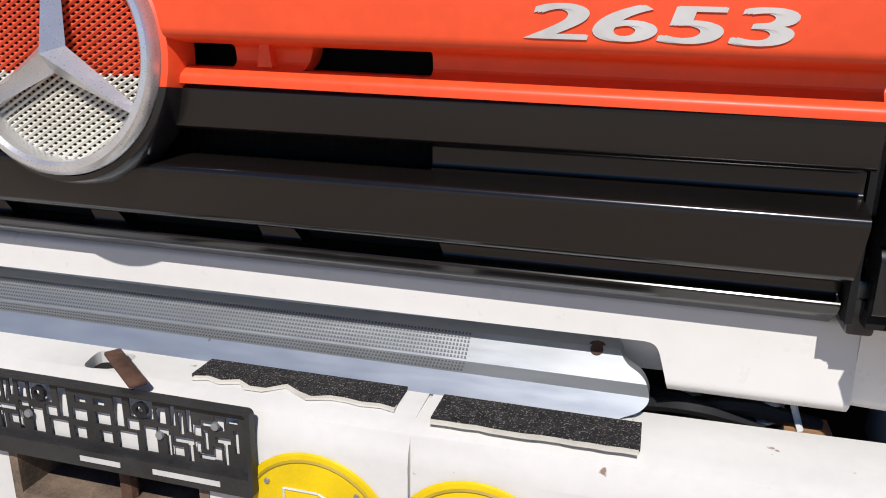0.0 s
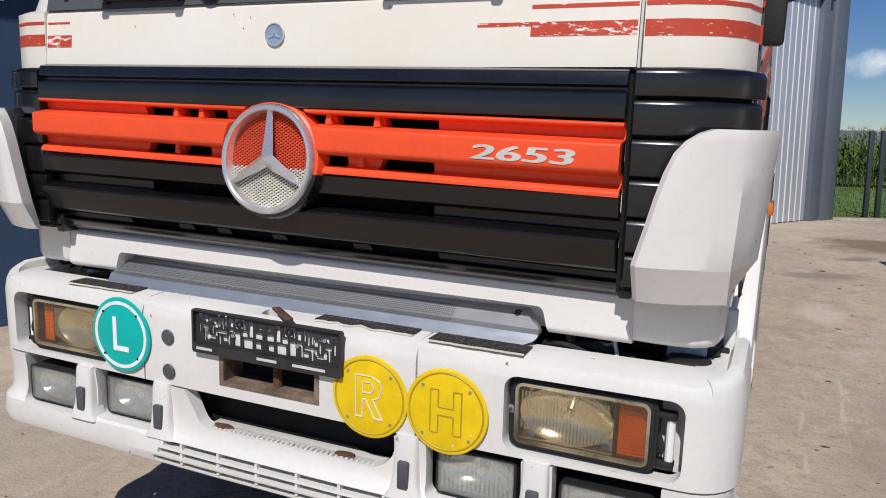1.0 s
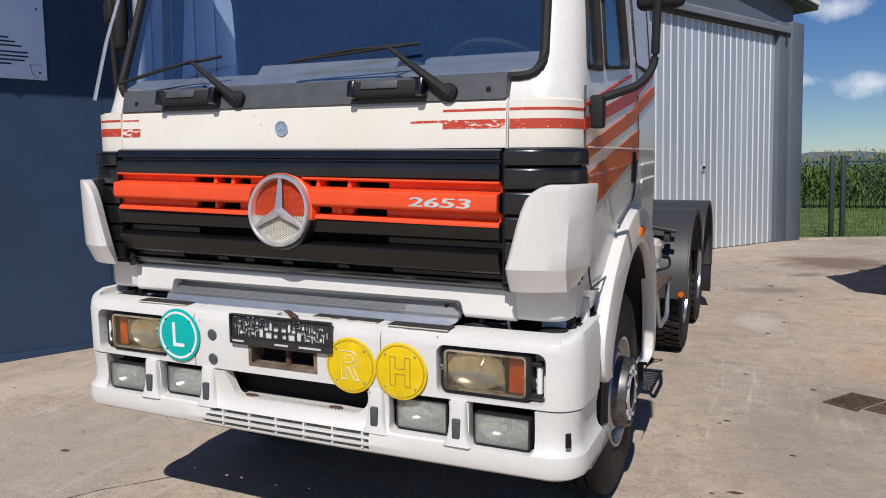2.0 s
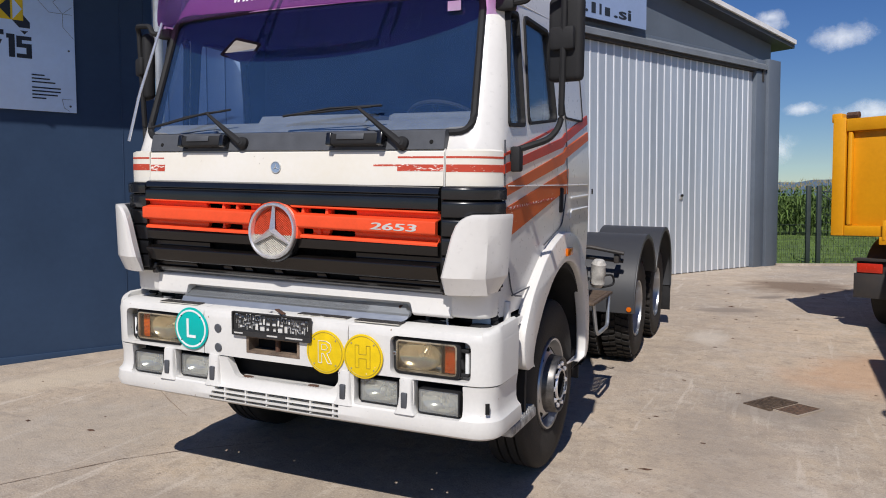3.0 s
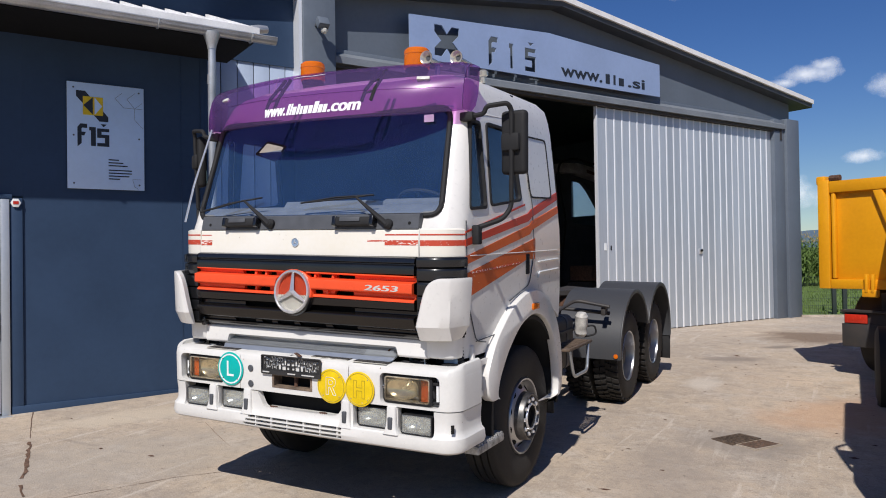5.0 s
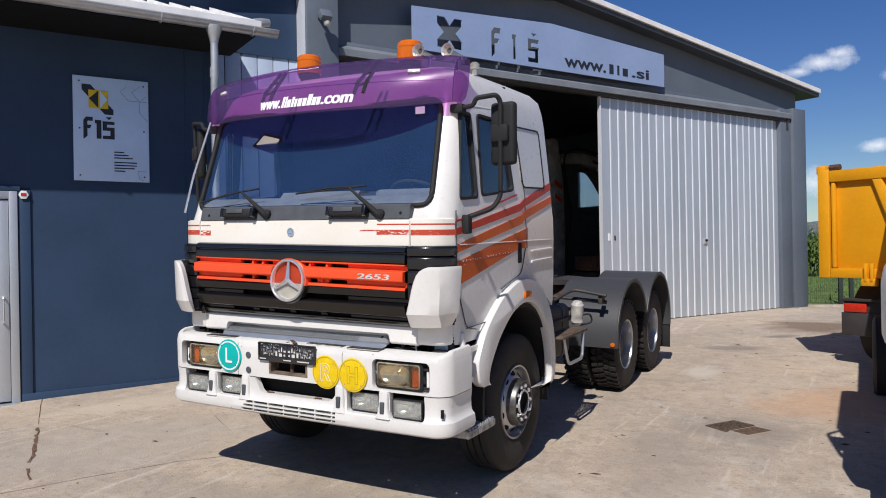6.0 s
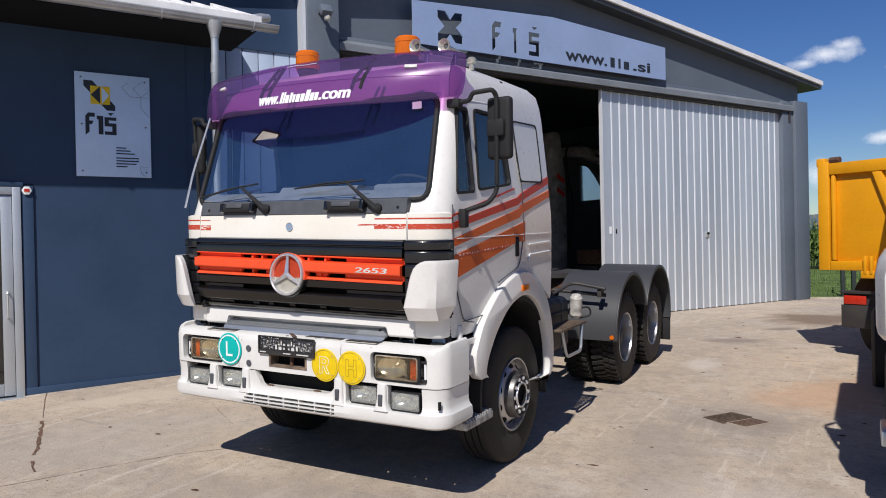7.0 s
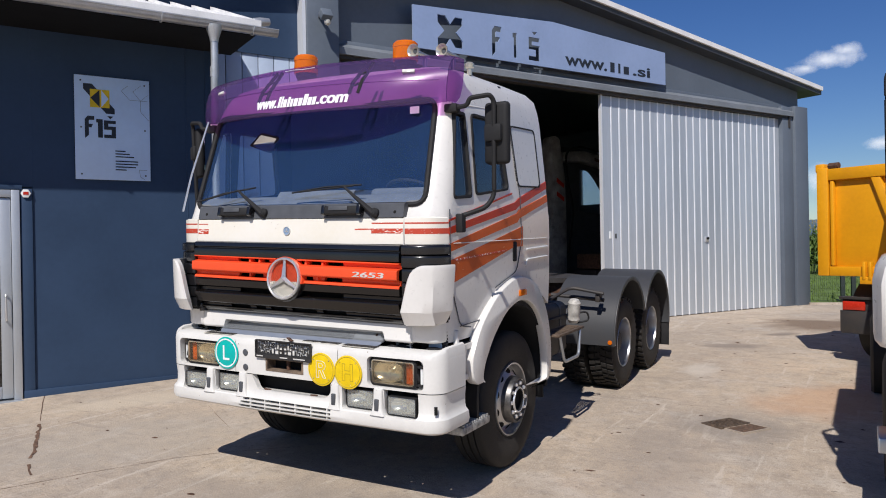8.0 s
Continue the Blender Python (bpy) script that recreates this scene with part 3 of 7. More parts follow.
bm = sweep([(2.45, 17.2), (4.41, 17.9), (14, 21.2)], [(0.06, 0.10), (0.06, 0.20), (-0.06, 0.20), (-0.06, 0.10)])
single("kerb", bm, "concrete", "low concrete kerb along the grass", "kerb", kind="structure")

# maize
bm = BM()
rng = random.Random(9)


def maize(bm, x, y, h):
    z0 = 0.15
    tube_pts = [(x, y, z0), (x + rng.uniform(-0.04, 0.04), y, z0 + h * 0.6), (x + rng.uniform(-0.07, 0.07), y, z0 + h)]
    tube(tube_pts, [0.016, 0.012, 0.005], 4, bm, cap=False)
    for k in range(11):
        z = z0 + h * (0.14 + 0.075 * k)
        a = rng.uniform(0, 6.28)
        ln = rng.uniform(0.45, 0.75) * (1.0 if k < 8 else 0.7)
        d = Vector((math.cos(a), math.sin(a), 0))
        s = Vector((-d.y, d.x, 0))
        prev = None
        for i, (t, up, w) in enumerate(((0, 0, 0.02), (0.3, 0.17, 0.045), (0.65, 0.14, 0.04), (1.0, -0.12, 0.004))):
            c = Vector((x, y, z)) + d * ln * t + Vector((0, 0, up * ln * 1.6))
            row = [bm.verts.new(c - s * w), bm.verts.new(c + s * w)]
            if prev:
                bm.faces.new((prev[0], prev[1], row[1], row[0]))
            prev = row


for r in range(5):
    for k in range(70):
        x = -3.5 + 0.24 * k + rng.uniform(-0.06, 0.06)
        maize(bm, x, 36.5 + 0.75 * r + rng.uniform(-0.1, 0.1) - 0.35 * max(0, x - 3), rng.uniform(2.1, 2.65))
single("maize_field", bm, "corn", "tall green maize with drooping leaves", "maize", kind="stuff", angle=80)
bm = BM()
for r in range(4):
    for k in range(150):
        x = -3.5 + 0.112 * k + rng.uniform(-0.05, 0.05)
        y, z = 36.6 + 0.8 * r - 0.35 * max(0, x - 3), rng.uniform(2.25, 2.75)
        for j in range(4):
            a = rng.uniform(0, 6.28)
            bm.faces.new([bm.verts.new(p) for p in ((x - 0.012, y, z), (x + 0.012, y, z), (x + 0.10 * math.cos(a), y + 0.1 * math.sin(a), z + rng.uniform(0.1, 0.24)))])
single("maize_tassels", bm, "tassel", "pale dry maize tassels", "maize", kind="stuff")
bm = BM()
single("maize_backing", box(-60, 80, 41.5, 44, 0.1, 2.1, bm=bm), "corn", "dense inner rows of the maize field", "maize", kind="stuff")

# hills
bm = BM()
rows = []
for k in range(121):
    a = radians(-60 + k)
    h = 60 + 34 * noise.noise((k * 0.11, 0.3, 0)) + 14 * noise.noise((k * 0.43, 2.3, 0))
    rows.append([bm.verts.new((2600 * math.sin(a), 2600 * math.cos(a), z)) for z in (-5, h * 0.6, h)])
for a, b in zip(rows, rows[1:]):
    for k in range(2):
        bm.faces.new((a[k], b[k], b[k + 1], a[k + 1]))
single("hills", bm, "hill", "blue wooded hills on the horizon", "hills", kind="structure")

# clouds
cm = bpy.data.materials.new("cloud")
cm.use_nodes = True
N, L = cm.node_tree.nodes, cm.node_tree.links
N.remove(N["Principled BSDF"])
co, mp, n1, rg, t, d, x = (N.new("ShaderNode" + k) for k in ("TexCoord", "Mapping", "TexNoise", "MapRange", "BsdfTransparent", "BsdfDiffuse", "MixShader"))
n1.inputs["Scale"].default_value, n1.inputs["Detail"].default_value, n1.inputs["Roughness"].default_value = 0.010, 9, 0.62
d.inputs[0].default_value = (0.92, 0.92, 0.94, 1)
L.new(co.outputs["Object"], n1.inputs[0])
dens = None
for az, h, rx, rz in ((-2.0, 622, 130, 42), (-0.9, 650, 70, 32), (-3.4, 600, 70, 24), (1.3, 325, 80, 26), (-2.6, 205, 60, 68), (-0.4, 190, 80, 60), (3.6, 560, 130, 50), (5.6, 300, 180, 50), (-9.5, 980, 120, 40), (9.0, 760, 200, 60), (-24, 560, 170, 50), (-38, 800, 220, 70), (16, 420, 230, 70), (24, 880, 200, 60)):
    a = radians(az)
    m2, ln, inv = N.new("ShaderNodeMapping"), N.new("ShaderNodeVectorMath"), N.new("ShaderNodeMath")
    m2.vector_type = "TEXTURE"
    m2.inputs["Location"].default_value = (2900 * math.sin(a), 2900 * math.cos(a), h)
    m2.inputs["Rotation"].default_value = (0, 0, -a)
    m2.inputs["Scale"].default_value = (rx, 400, rz)
    ln.operation = "LENGTH"
    inv.operation = "SUBTRACT"
    inv.inputs[0].default_value = 1.0
    L.new(co.outputs["Object"], m2.inputs[0])
    L.new(m2.outputs[0], ln.inputs[0])
    L.new(ln.outputs["Value"], inv.inputs[1])
    if dens is None:
        dens = inv.outputs[0]
    else:
        mx = N.new("ShaderNodeMath")
        mx.operation = "MAXIMUM"
        L.new(dens, mx.inputs[0])
        L.new(inv.outputs[0], mx.inputs[1])
        dens = mx.outputs[0]
half, ad = N.new("ShaderNodeMath"), N.new("ShaderNodeMath")
half.operation, ad.operation = "MULTIPLY", "MULTIPLY_ADD"
ad.inputs[1].default_value = 1.5
L.new(n1.outputs[0], ad.inputs[0])
half.inputs[1].default_value = 0.75
L.new(dens, half.inputs[0])
L.new(half.outputs[0], ad.inputs[2])
rg.inputs[1].default_value, rg.inputs[2].default_value, rg.inputs[4].default_value = 0.84, 1.60, 0.66
L.new(ad.outputs[0], rg.inputs[0])
L.new(rg.outputs[0], x.inputs[0])
L.new(t.outputs[0], x.inputs[1])
L.new(d.outputs[0], x.inputs[2])
L.new(x.outputs[0], N["Material Output"].inputs[0])
bm = BM()
rows = []
for k in range(41):
    a = radians(-50 + 2.5 * k)
    rows.append([bm.verts.new((2900 * math.sin(a), 2900 * math.cos(a), z)) for z in (40, 1300)])
for a, b in zip(rows, rows[1:]):
    bm.faces.new((a[0], b[0], b[1], a[1]))
clouds = single("backdrop", bm, cm, "scattered small white clouds", "clouds", kind="structure")
clouds.visible_shadow = False

# fence and gate posts
FENCE = pose(3.34, 18.25, 0.15, 0, 0, 18.5)
fence = thing("fence", FENCE, "dark green wire mesh fence with twin posts beside the yard", "fence")
for x0 in (-0.16, 0.10):
    part("post", box(x0 - 0.05, x0 + 0.05, -0.05, 0.05, 0, 2.0, 0.006), "fence", fence)
part("post", box(2.55, 2.62, -0.03, 0.03, 0, 1.9, 0.005), "fence", fence)
part("post", box(5.1, 5.17, -0.03, 0.03, 0, 1.9, 0.005), "fence", fence)
bm = BM()
for x0, x1 in ((0.18, 2.55), (2.62, 5.1)):
    n = int((x1 - x0) / 0.06)
    for k in range(n + 1):
        x = x0 + (x1 - x0) * k / n
        box(x - 0.0025, x + 0.0025, -0.0025, 0.0025, 0.05, 1.85, bm=bm)
    for k in range(10):
        z = 0.05 + 0.2 * k
        box(x0, x1, -0.004, 0.004, z - 0.004, z + 0.004, bm=bm)
    tube([(x0, 0, 1.85), (x1, 0, 1.85)], 0.02, 6, bm)
tube([(0.2, 0.01, 1.75), (1.8, 0.01, 0.9)], 0.015, 6, bm)
part("wire_mesh", bm, "fence", fence)
bm = BM()
for k in range(14):
    x = -0.9 + 0.05 * k
    box(x - 0.002, x + 0.002, -0.002, 0.002, 0.05, 1.0, bm=bm)
for k in range(6):
    box(-0.9, -0.2, -0.003, 0.003, 0.05 + 0.19 * k, 0.056 + 0.19 * k, bm=bm)
part("wire_mesh", bm, "fence", fence)

# ---- hall ----
SITE = pose(1.87, 16.7, 0, 0, 0, 62.5)     # x along the front, y into the building
APEX, EAVE = -7.51, 1.38


def roof_z(x):
    return 6.785 - 0.124 * abs(x - APEX)


hall = thing("hall", SITE, "slate grey steel hall with gable roof and sliding doors", "hall", kind="structure")
bm = prism([(-16.6, 4.95), (0.8, 4.95), (0.8, roof_z(0.8) - 0.1), (APEX, roof_z(APEX) - 0.1), (-16.6, roof_z(-16.6) - 0.1)], "y", 0.0, 0.16)
part("gable_wall", bm, "slate", hall)
part("side_wall", boolean(box(0.62, 0.78, 0.16, 15, 0, 5.66), box(0.5, 0.9, 6.75, 7.95, 3.15, 4.45)), "slate", hall)
part("side_window", box(0.69, 0.70, 6.75, 7.95, 3.15, 4.45), "skylight", hall, "pale translucent window sheet")
part("side_wall", box(-16.6, -16.44, 0.16, 15, 0, 5.56), "slate", hall)
bm = prism([(-16.6, 0), (0.8, 0), (0.8, 5.66), (APEX, 6.69), (-16.6, 5.56)], "y", 15, 15.16)
bm = boolean(bm, box(-5.6, -1.6, 14.8, 15.4, 1.6, 4.4))
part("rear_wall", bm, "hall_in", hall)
bm = BM()
n = 48
prev = None
for k in range(n * 2 + 1):
    x = -5.65 + 4.1 * k / (n * 2)
    y = 15.05 + (0.02 if k % 2 else -0.02)
    row = [bm.verts.new((x, y, 1.55)), bm.verts.new((x, y, 4.45))]
    if prev:
        bm.faces.new((prev[0], row[0], row[1], prev[1]))
    prev = row
part("rear_window", bm, "skylight", hall, "pale translucent corrugated window sheet")
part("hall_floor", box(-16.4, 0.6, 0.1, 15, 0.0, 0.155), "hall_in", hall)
# roof, two sloping slabs with an overhang
for x0, x1 in ((APEX, EAVE), (-16.9, APEX)):
    z0, z1 = roof_z(x0), roof_z(x1)
    bm = prism([(x0, z0 - 0.1), (x1, z1 - 0.1), (x1, z1 + 0.02), (x0, z0 + 0.02)], "y", -0.31, 15.2)
    part("roof", bm, "roof_dark", hall)
    bm = prism([(x0, z0 - 0.005), (x1, z1 - 0.005), (x1, z1 + 0.1), (x0, z0 + 0.1)], "y", -0.36, -0.30)
    part("verge_trim", bm, "roofing", hall, "pale metal verge trim")
# corner pillar and gate post
bm = box(-0.2, 0.24, -0.20, 0.3, 0, 5.17, 0.01)
part("pillar", bm, "slate", hall)
part("pillar", box(0.243, 0.80, -0.27, 0.3, 0, 5.2, 0.012), "slate", hall)
bm = box(-12.97, -12.42, -0.30, 0.2, 0, 6.1, 0.012)
part("gate_post", bm, "slate", hall)
part("post_flashing", box(-13.03, -12.975, -0.26, 0.0, 0, 6.1), "rib_steel", hall)
# left pale cladding and the navy wall above it
for k in range(8):
    x = -14.945 + 0.254 * k
    part("pale_cladding", box(x + 0.007, x + 0.247, -0.03, -0.004, 0, 4.82, 0.004), "leaf_light", hall, "pale flat steel cladding strip")
part("back_plate", box(-14.9, -12.97, 0.0, 0.1, 0, 4.9), "slate_dark", hall)
part("navy_wall", box(-16.5, -12.97, -0.055, -0.001, 4.80, 6.0), "navy", hall)
part("jamb", box(-16.5, -14.9, -0.03, 0.1, 0, 4.83), "navy", hall)
# lintel, rail and its cover
part("lintel", box(-12.4, 0.05, -0.10, -0.002, 4.98, 5.2, 0.01), "slate", hall)
bm = prism([(-0.26, 4.93), (-0.26, 5.04), (-0.12, 5.13), (-0.02, 5.13), (-0.02, 4.93)], "x", -12.4, 0.2)
part("rail_cover", bm, "rail_grey", hall)
part("door_rail", box(-12.4, 0.15, -0.20, -0.04, 4.87, 4.925), "chassis", hall)
part("rail_end", moved(lathe([(0, -0.02), (0.045, -0.02), (0.05, 0.0), (0.03, 0.03), (0, 0.035)], 12), pose(0.17, -0.2, 5.02, 90, 0, 0)), "rib_steel", hall)
bm = box(0.05, 0.12, -0.22, -0.16, 4.65, 4.95)
part("rail_bracket", bm, "chassis", hall)

# sliding door
door = thing("sliding_door", SITE, "closed half of a galvanised ribbed sliding door", "door", kind="structure")
X0, X1, NP = -6.41, -0.06, 26
RIBS = [-6.105 + 0.2385 * k for k in range(NP)]
for a, b in zip([X0 + 0.02] + RIBS, RIBS + [X1]):
    part("door_panel", box(a + 0.003, b - 0.003, -0.09, -0.06, 0.17, 4.86), "door_steel", door)
for x in RIBS + [X1]:
    bm = prism([(x - 0.024, -0.088), (x - 0.015, -0.102), (x + 0.013, -0.102), (x + 0.024, -0.088)], "z", 0.16, 4.862)
    part("door_rib", bm, "rib_steel", door)
part("door_edge", box(X0 - 0.02, X0 + 0.018, -0.12, -0.05, 0.16, 4.87), "rib_steel", door)
bm = box(-3.14, -3.05, -0.125, -0.09, 1.80, 1.92, 0.006)
part("lock_plate", bm, "chrome", door)
part("lock_knob", moved(lathe([(0, 0), (0.03, 0), (0.03, 0.03), (0, 0.035)], 12), pose(-3.09, -0.125, 1.88, 90, 0, 0)), "gap", door)
part("notice", box(-6.22, -6.16, -0.1, -0.088, 1.9, 2.05), "sign_white", door)
part("notice", box(-6.04, -6.01, -0.1, -0.088, 1.9, 2.0), "gap", door)

# sign board over the gate
board = thing("sign_board", SITE, "brushed blue-grey sign board with cut-out dark marks over the gate", "sign")
outline = [(-11.02, 5.21), (-4.62, 5.22), (-4.62, 5.92), (-7.85, 6.11), (-11.02, 5.94)]
bm = prism(outline, "y", -0.28, -0.25)
cutters = BM()


def mark_x(bm, x0, x1, z0, z1):
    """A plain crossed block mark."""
    shape = ((0, 1), (0.30, 1), (0.5, 0.74), (0.70, 1), (1, 1), (1, 0.76), (0.74, 0.5), (1, 0.24), (1, 0), (0.70, 0), (0.5, 0.26), (0.30, 0), (0, 0), (0, 0.24), (0.26, 0.5), (0, 0.76))
    prism([(x0 + (x1 - x0) * a, z0 + (z1 - z0) * b) for a, b in shape], "y", -0.5, -0.2, bm=bm)


def block_letters(bm, x0, z0, h, starts, widths, y0=-0.5, y1=-0.2):
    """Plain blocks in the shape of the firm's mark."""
    hook = ((0, -0.06), (0, 0.80), (0.30, 0.96), (1, 0.96), (1, 0.78), (0.48, 0.78), (0.42, 0.74), (0.42, 0.60), (0.86, 0.60), (0.70, 0.44), (0.42, 0.44), (0.42, 0.10))
    stem = ((0, 0), (1, 0), (1, 0.84), (-0.35, 0.84), (-0.35, 0.68), (0, 0.68))
    bend = ((0, 0.80), (1, 0.80), (1, 0.66), (0.36, 0.66), (0.36, 0.53), (1, 0.53), (1, 0), (0, 0), (0, 0.15), (0.64, 0.15), (0.64, 0.38), (0, 0.38))
    tick = ((0.28, 1.0), (0.80, 1.0), (0.54, 0.87))
    for n, shape in ((0, hook), (1, stem), (2, bend), (2, tick)):
        prism([(x0 + starts[n] + widths[n] * a, z0 + h * b) for a, b in shape], "y", y0, y1, bm=bm)


mark_x(cutters, -10.515, -9.985, 5.31, 5.85)
bm = boolean(bm, cutters, own=True)
cutters = BM()
block_letters(cutters, -9.33, 5.30, 0.55, (0.0, 0.51, 0.87), (0.22, 0.075, 0.27))
bm = boolean(bm, cutters, own=True)
part("face", bm, "board", board)
bm = moved(lettering("www.", -7.54, -6.40, 5.315, 5.485, 0.004, bold=0.02), Matrix.Translation((0, -0.283, 0)))
part("lettering", bm, "ink", board)
bm = moved(lettering(".si", -5.64, -5.11, 5.315, 5.52, 0.004, bold=0.02), Matrix.Translation((0, -0.283, 0)))
part("lettering", bm, "ink", board)
for x, w_, h in ((-6.30, 0.12, 0.20), (-6.07, 0.06, 0.20), (-5.91, 0.15, 0.16)):
    part("mark_bar", box(x, x + w_, -0.285, -0.281, 5.315, 5.315 + h), "ink", board)
for x in (-10.8, -7.8, -4.9):
    part("standoff", box(x, x + 0.06, -0.25, -0.002, 5.45, 5.51), "alu", board)

# lamp on the gate post
lampw = thing("wall_lamp", SITE @ pose(-12.75, -0.32, 5.45), "small grey floodlight on the gate post", "lamp")
part("bracket", box(-0.03, 0.03, -0.16, 0.02, -0.02, 0.02, 0.004), "grey", lampw)
part("head", moved(box(-0.09, 0.09, -0.06, 0.06, -0.08, 0.08, 0.015), pose(0, -0.2, -0.02, -35, 0, 0)), "slate", lampw)
part("bulb_glass", moved(lathe([(0, 0), (0.05, 0), (0.055, 0.03), (0.03, 0.06), (0, 0.065)], 14), pose(0.02, -0.2, -0.12, 150, 0, 0)), "lamp_white", lampw)

# things inside the hall
mach = thing("machine", SITE @ pose(-4.0, 4.2, 0.155), "white machine with red marks and hoses in the dark hall", "machine")
bm = prism(rounded([(-0.35, 0.6), (0.40, 0.5), (0.43, 2.0), (0.40, 3.4), (0.22, 4.55), (-0.03, 4.60), (-0.12, 4.2), (0.0, 3.0)], 0.1), "y", -0.15, 0.25, 0.03)
part("arm", bm, "machine", mach)
for z in (3.34, 2.97):
    part("mark", prism([(0.07, z), (0.33, z - 0.16), (0.34, z - 0.05), (0.08, z + 0.12)], "y", -0.156, -0.152), "tail", mach)
part("hose", tube(arc_points([(0.40, -0.2, 1.4), (0.58, -0.26, 2.6), (0.40, -0.22, 3.4), (0.36, -0.2, 4.2), (1.0, -0.16, 4.36), (1.9, -0.16, 4.2)], 0.3, 6), 0.03, 8), "gap", mach)
bm = prism(rounded([(0.38, 3.92), (0.50, 4.20), (1.2, 4.24), (2.1, 4.10), (3.0, 3.75), (3.0, 3.35), (2.1, 3.78), (1.2, 3.95)], 0.08), "y", -0.1, 0.22, 0.03)
part("boom", bm, "machine", mach, "pale curved boom")
part("boom_mark", prism([(1.55, 3.98), (1.95, 3.90), (1.95, 3.98), (1.55, 4.07)], "y", -0.106, -0.102), "rust", mach)
bm = prism(rounded([(0.35, 0), (3.3, 0), (3.3, 4.1), (0.5, 4.4), (0.35, 4.0)], 0.2), "y", 0.3, 0.5)
bm = boolean(bm, prism(rounded([(1.33, 2.58), (2.6, 2.48), (2.5, 3.0), (2.10, 3.52), (1.85, 3.76), (1.34, 3.82)], 0.1), "y", 0, 1))
part("cab_frame", bm, "hall_in", mach)
bin_ = thing("plastic_bin", SITE @ pose(-1.85, 3.2, 0.155), "green plastic bin in the hall doorway", "bin")
part("body", box(-0.7, 0.7, -0.4, 0.4, 0, 0.93, 0.04), "green", bin_)
part("lid", box(-0.75, 0.75, -0.44, 0.44, 0.932, 1.02, 0.03), "green", bin_)
pal = thing("stacked_parts", SITE @ pose(-3.9, 2.6, 0.155), "stack of greasy machine parts on the hall floor", "parts")
for k, (x, y, z, s) in enumerate(((0, 0, 0, 0.6), (0.1, 0.1, 0.62, 0.45), (-0.1, -0.05, 1.02, 0.3))):
    part("part_block", box(x - s, x + s, y - 0.4, y + 0.4, z, z + 0.38, 0.05), "rust" if k == 2 else "chassis", pal)

# ---- office ----
office = thing("office", SITE, "navy ribbed steel office annex with glazed door", "office", kind="structure")
part("core_wall", box(-22, -14.72, -1.00, -0.85, 0, 4.9), "navy", office)
part("end_wall", box(-14.87, -14.71, -0.85, 0.0, 0, 4.9), "navy", office)


def cladding(x0, x1, z0, z1):
    bm = BM()
    n = int(round((x1 - x0) / 0.0225))
    prev = None
    for k in range(n + 1):
        x = x0 + (x1 - x0) * k / n
        y = -1.0458 if k % 2 else -1.0488
        row = [bm.verts.new((x, y, z0)), bm.verts.new((x, y, z1))]
        if prev:
            bm.faces.new((prev[0], row[0], row[1], prev[1]))
        prev = row
    return bm


for x0, x1 in ((-16.87, -15.05), (-15.05, -14.72)):
    part("wall_panel", cladding(x0, x1, 0.15, 4.5), "navy", office, angle=20)
for x0, x1 in ((-18.8, -17.9), (-17.9, -16.87)):
    part("wall_panel", cladding(x0, x1, 2.58, 4.5), "navy", office, angle=20)
part("panel_seam", box(-15.056, -15.044, -1.0515, -1.044, 0.15, 4.5, 0.002), "navy", office)
part("wall_panel", cladding(-22, -18.82, 0.15, 4.5), "navy", office, angle=20)
for x0, x1 in ((-22, -18.75), (-17.0, -14.715)):
    part("base_flashing", box(x0, x1, -1.075, -1.0, 0.0, 0.15, 0.004), "navy", office)
part("corner_flashing", box(-17.0, -16.875, -1.07, -1.0, 0.0, 2.56, 0.004), "navy", office)
part("corner_flashing", box(-14.80, -14.70, -1.06, -0.98, 0.0, 4.5, 0.004), "navy", office)
part("head_flashing", box(-18.8, -16.98, -1.08, -1.0, 2.545, 2.60, 0.004), "navy", office)
# glazed door
odoor = thing("door_1", SITE, "closed glazed aluminium entrance door", "door", kind="structure")
for x0, x1, z0, z1 in ((-17.10, -17.01, 0.06, 2.54), (-18.75, -18.66, 0.06, 2.54), (-18.66, -17.10, 2.45, 2.54)):
    part("frame", box(x0, x1, -1.09, -0.98, z0, z1, 0.006), "alu_frame", odoor)
for x0, x1, z0, z1 in ((-17.22, -17.105, 0.08, 2.44), (-18.65, -18.53, 0.08, 2.44), (-18.53, -17.22, 2.33, 2.44), (-18.53, -17.22, 0.08, 0.22)):
    part("leaf_frame", box(x0, x1, -1.07, -1.0, z0, z1, 0.006), "alu_frame", odoor)
part("pane", box(-18.53, -17.22, -1.04, -1.03, 0.22, 2.33), "pane", odoor)
part("handle", tube(arc_points([(-17.17, -1.07, 1.0), (-17.17, -1.13, 1.0), (-17.17, -1.13, 1.3), (-17.17, -1.07, 1.3)], 0.03), 0.012, 8), "chrome", odoor)
part("threshold", box(-18.75, -16.99, -1.2, -1.0, 0.0, 0.06, 0.005), "alu_frame", odoor)
part("room_wall", box(-18.9, -16.95, 0.9, 1.0, 0.0, 2.6), "hall_in", odoor)
alarm = thing("alarm_box", SITE @ pose(-16.945, -1.075, 2.50), "small white hexagonal alarm plate with red mark", "alarm")
part("plate", prism(circle(0, 0, 0.055, 6), "y", -0.02, 0.01, 0.004), "sign_white", alarm)
part("mark", box(-0.028, 0.028, -0.025, -0.021, -0.015, 0.02), "tail", alarm)
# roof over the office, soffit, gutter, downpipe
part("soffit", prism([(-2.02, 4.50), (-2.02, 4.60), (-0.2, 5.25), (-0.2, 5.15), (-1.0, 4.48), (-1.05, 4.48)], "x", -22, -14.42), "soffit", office)
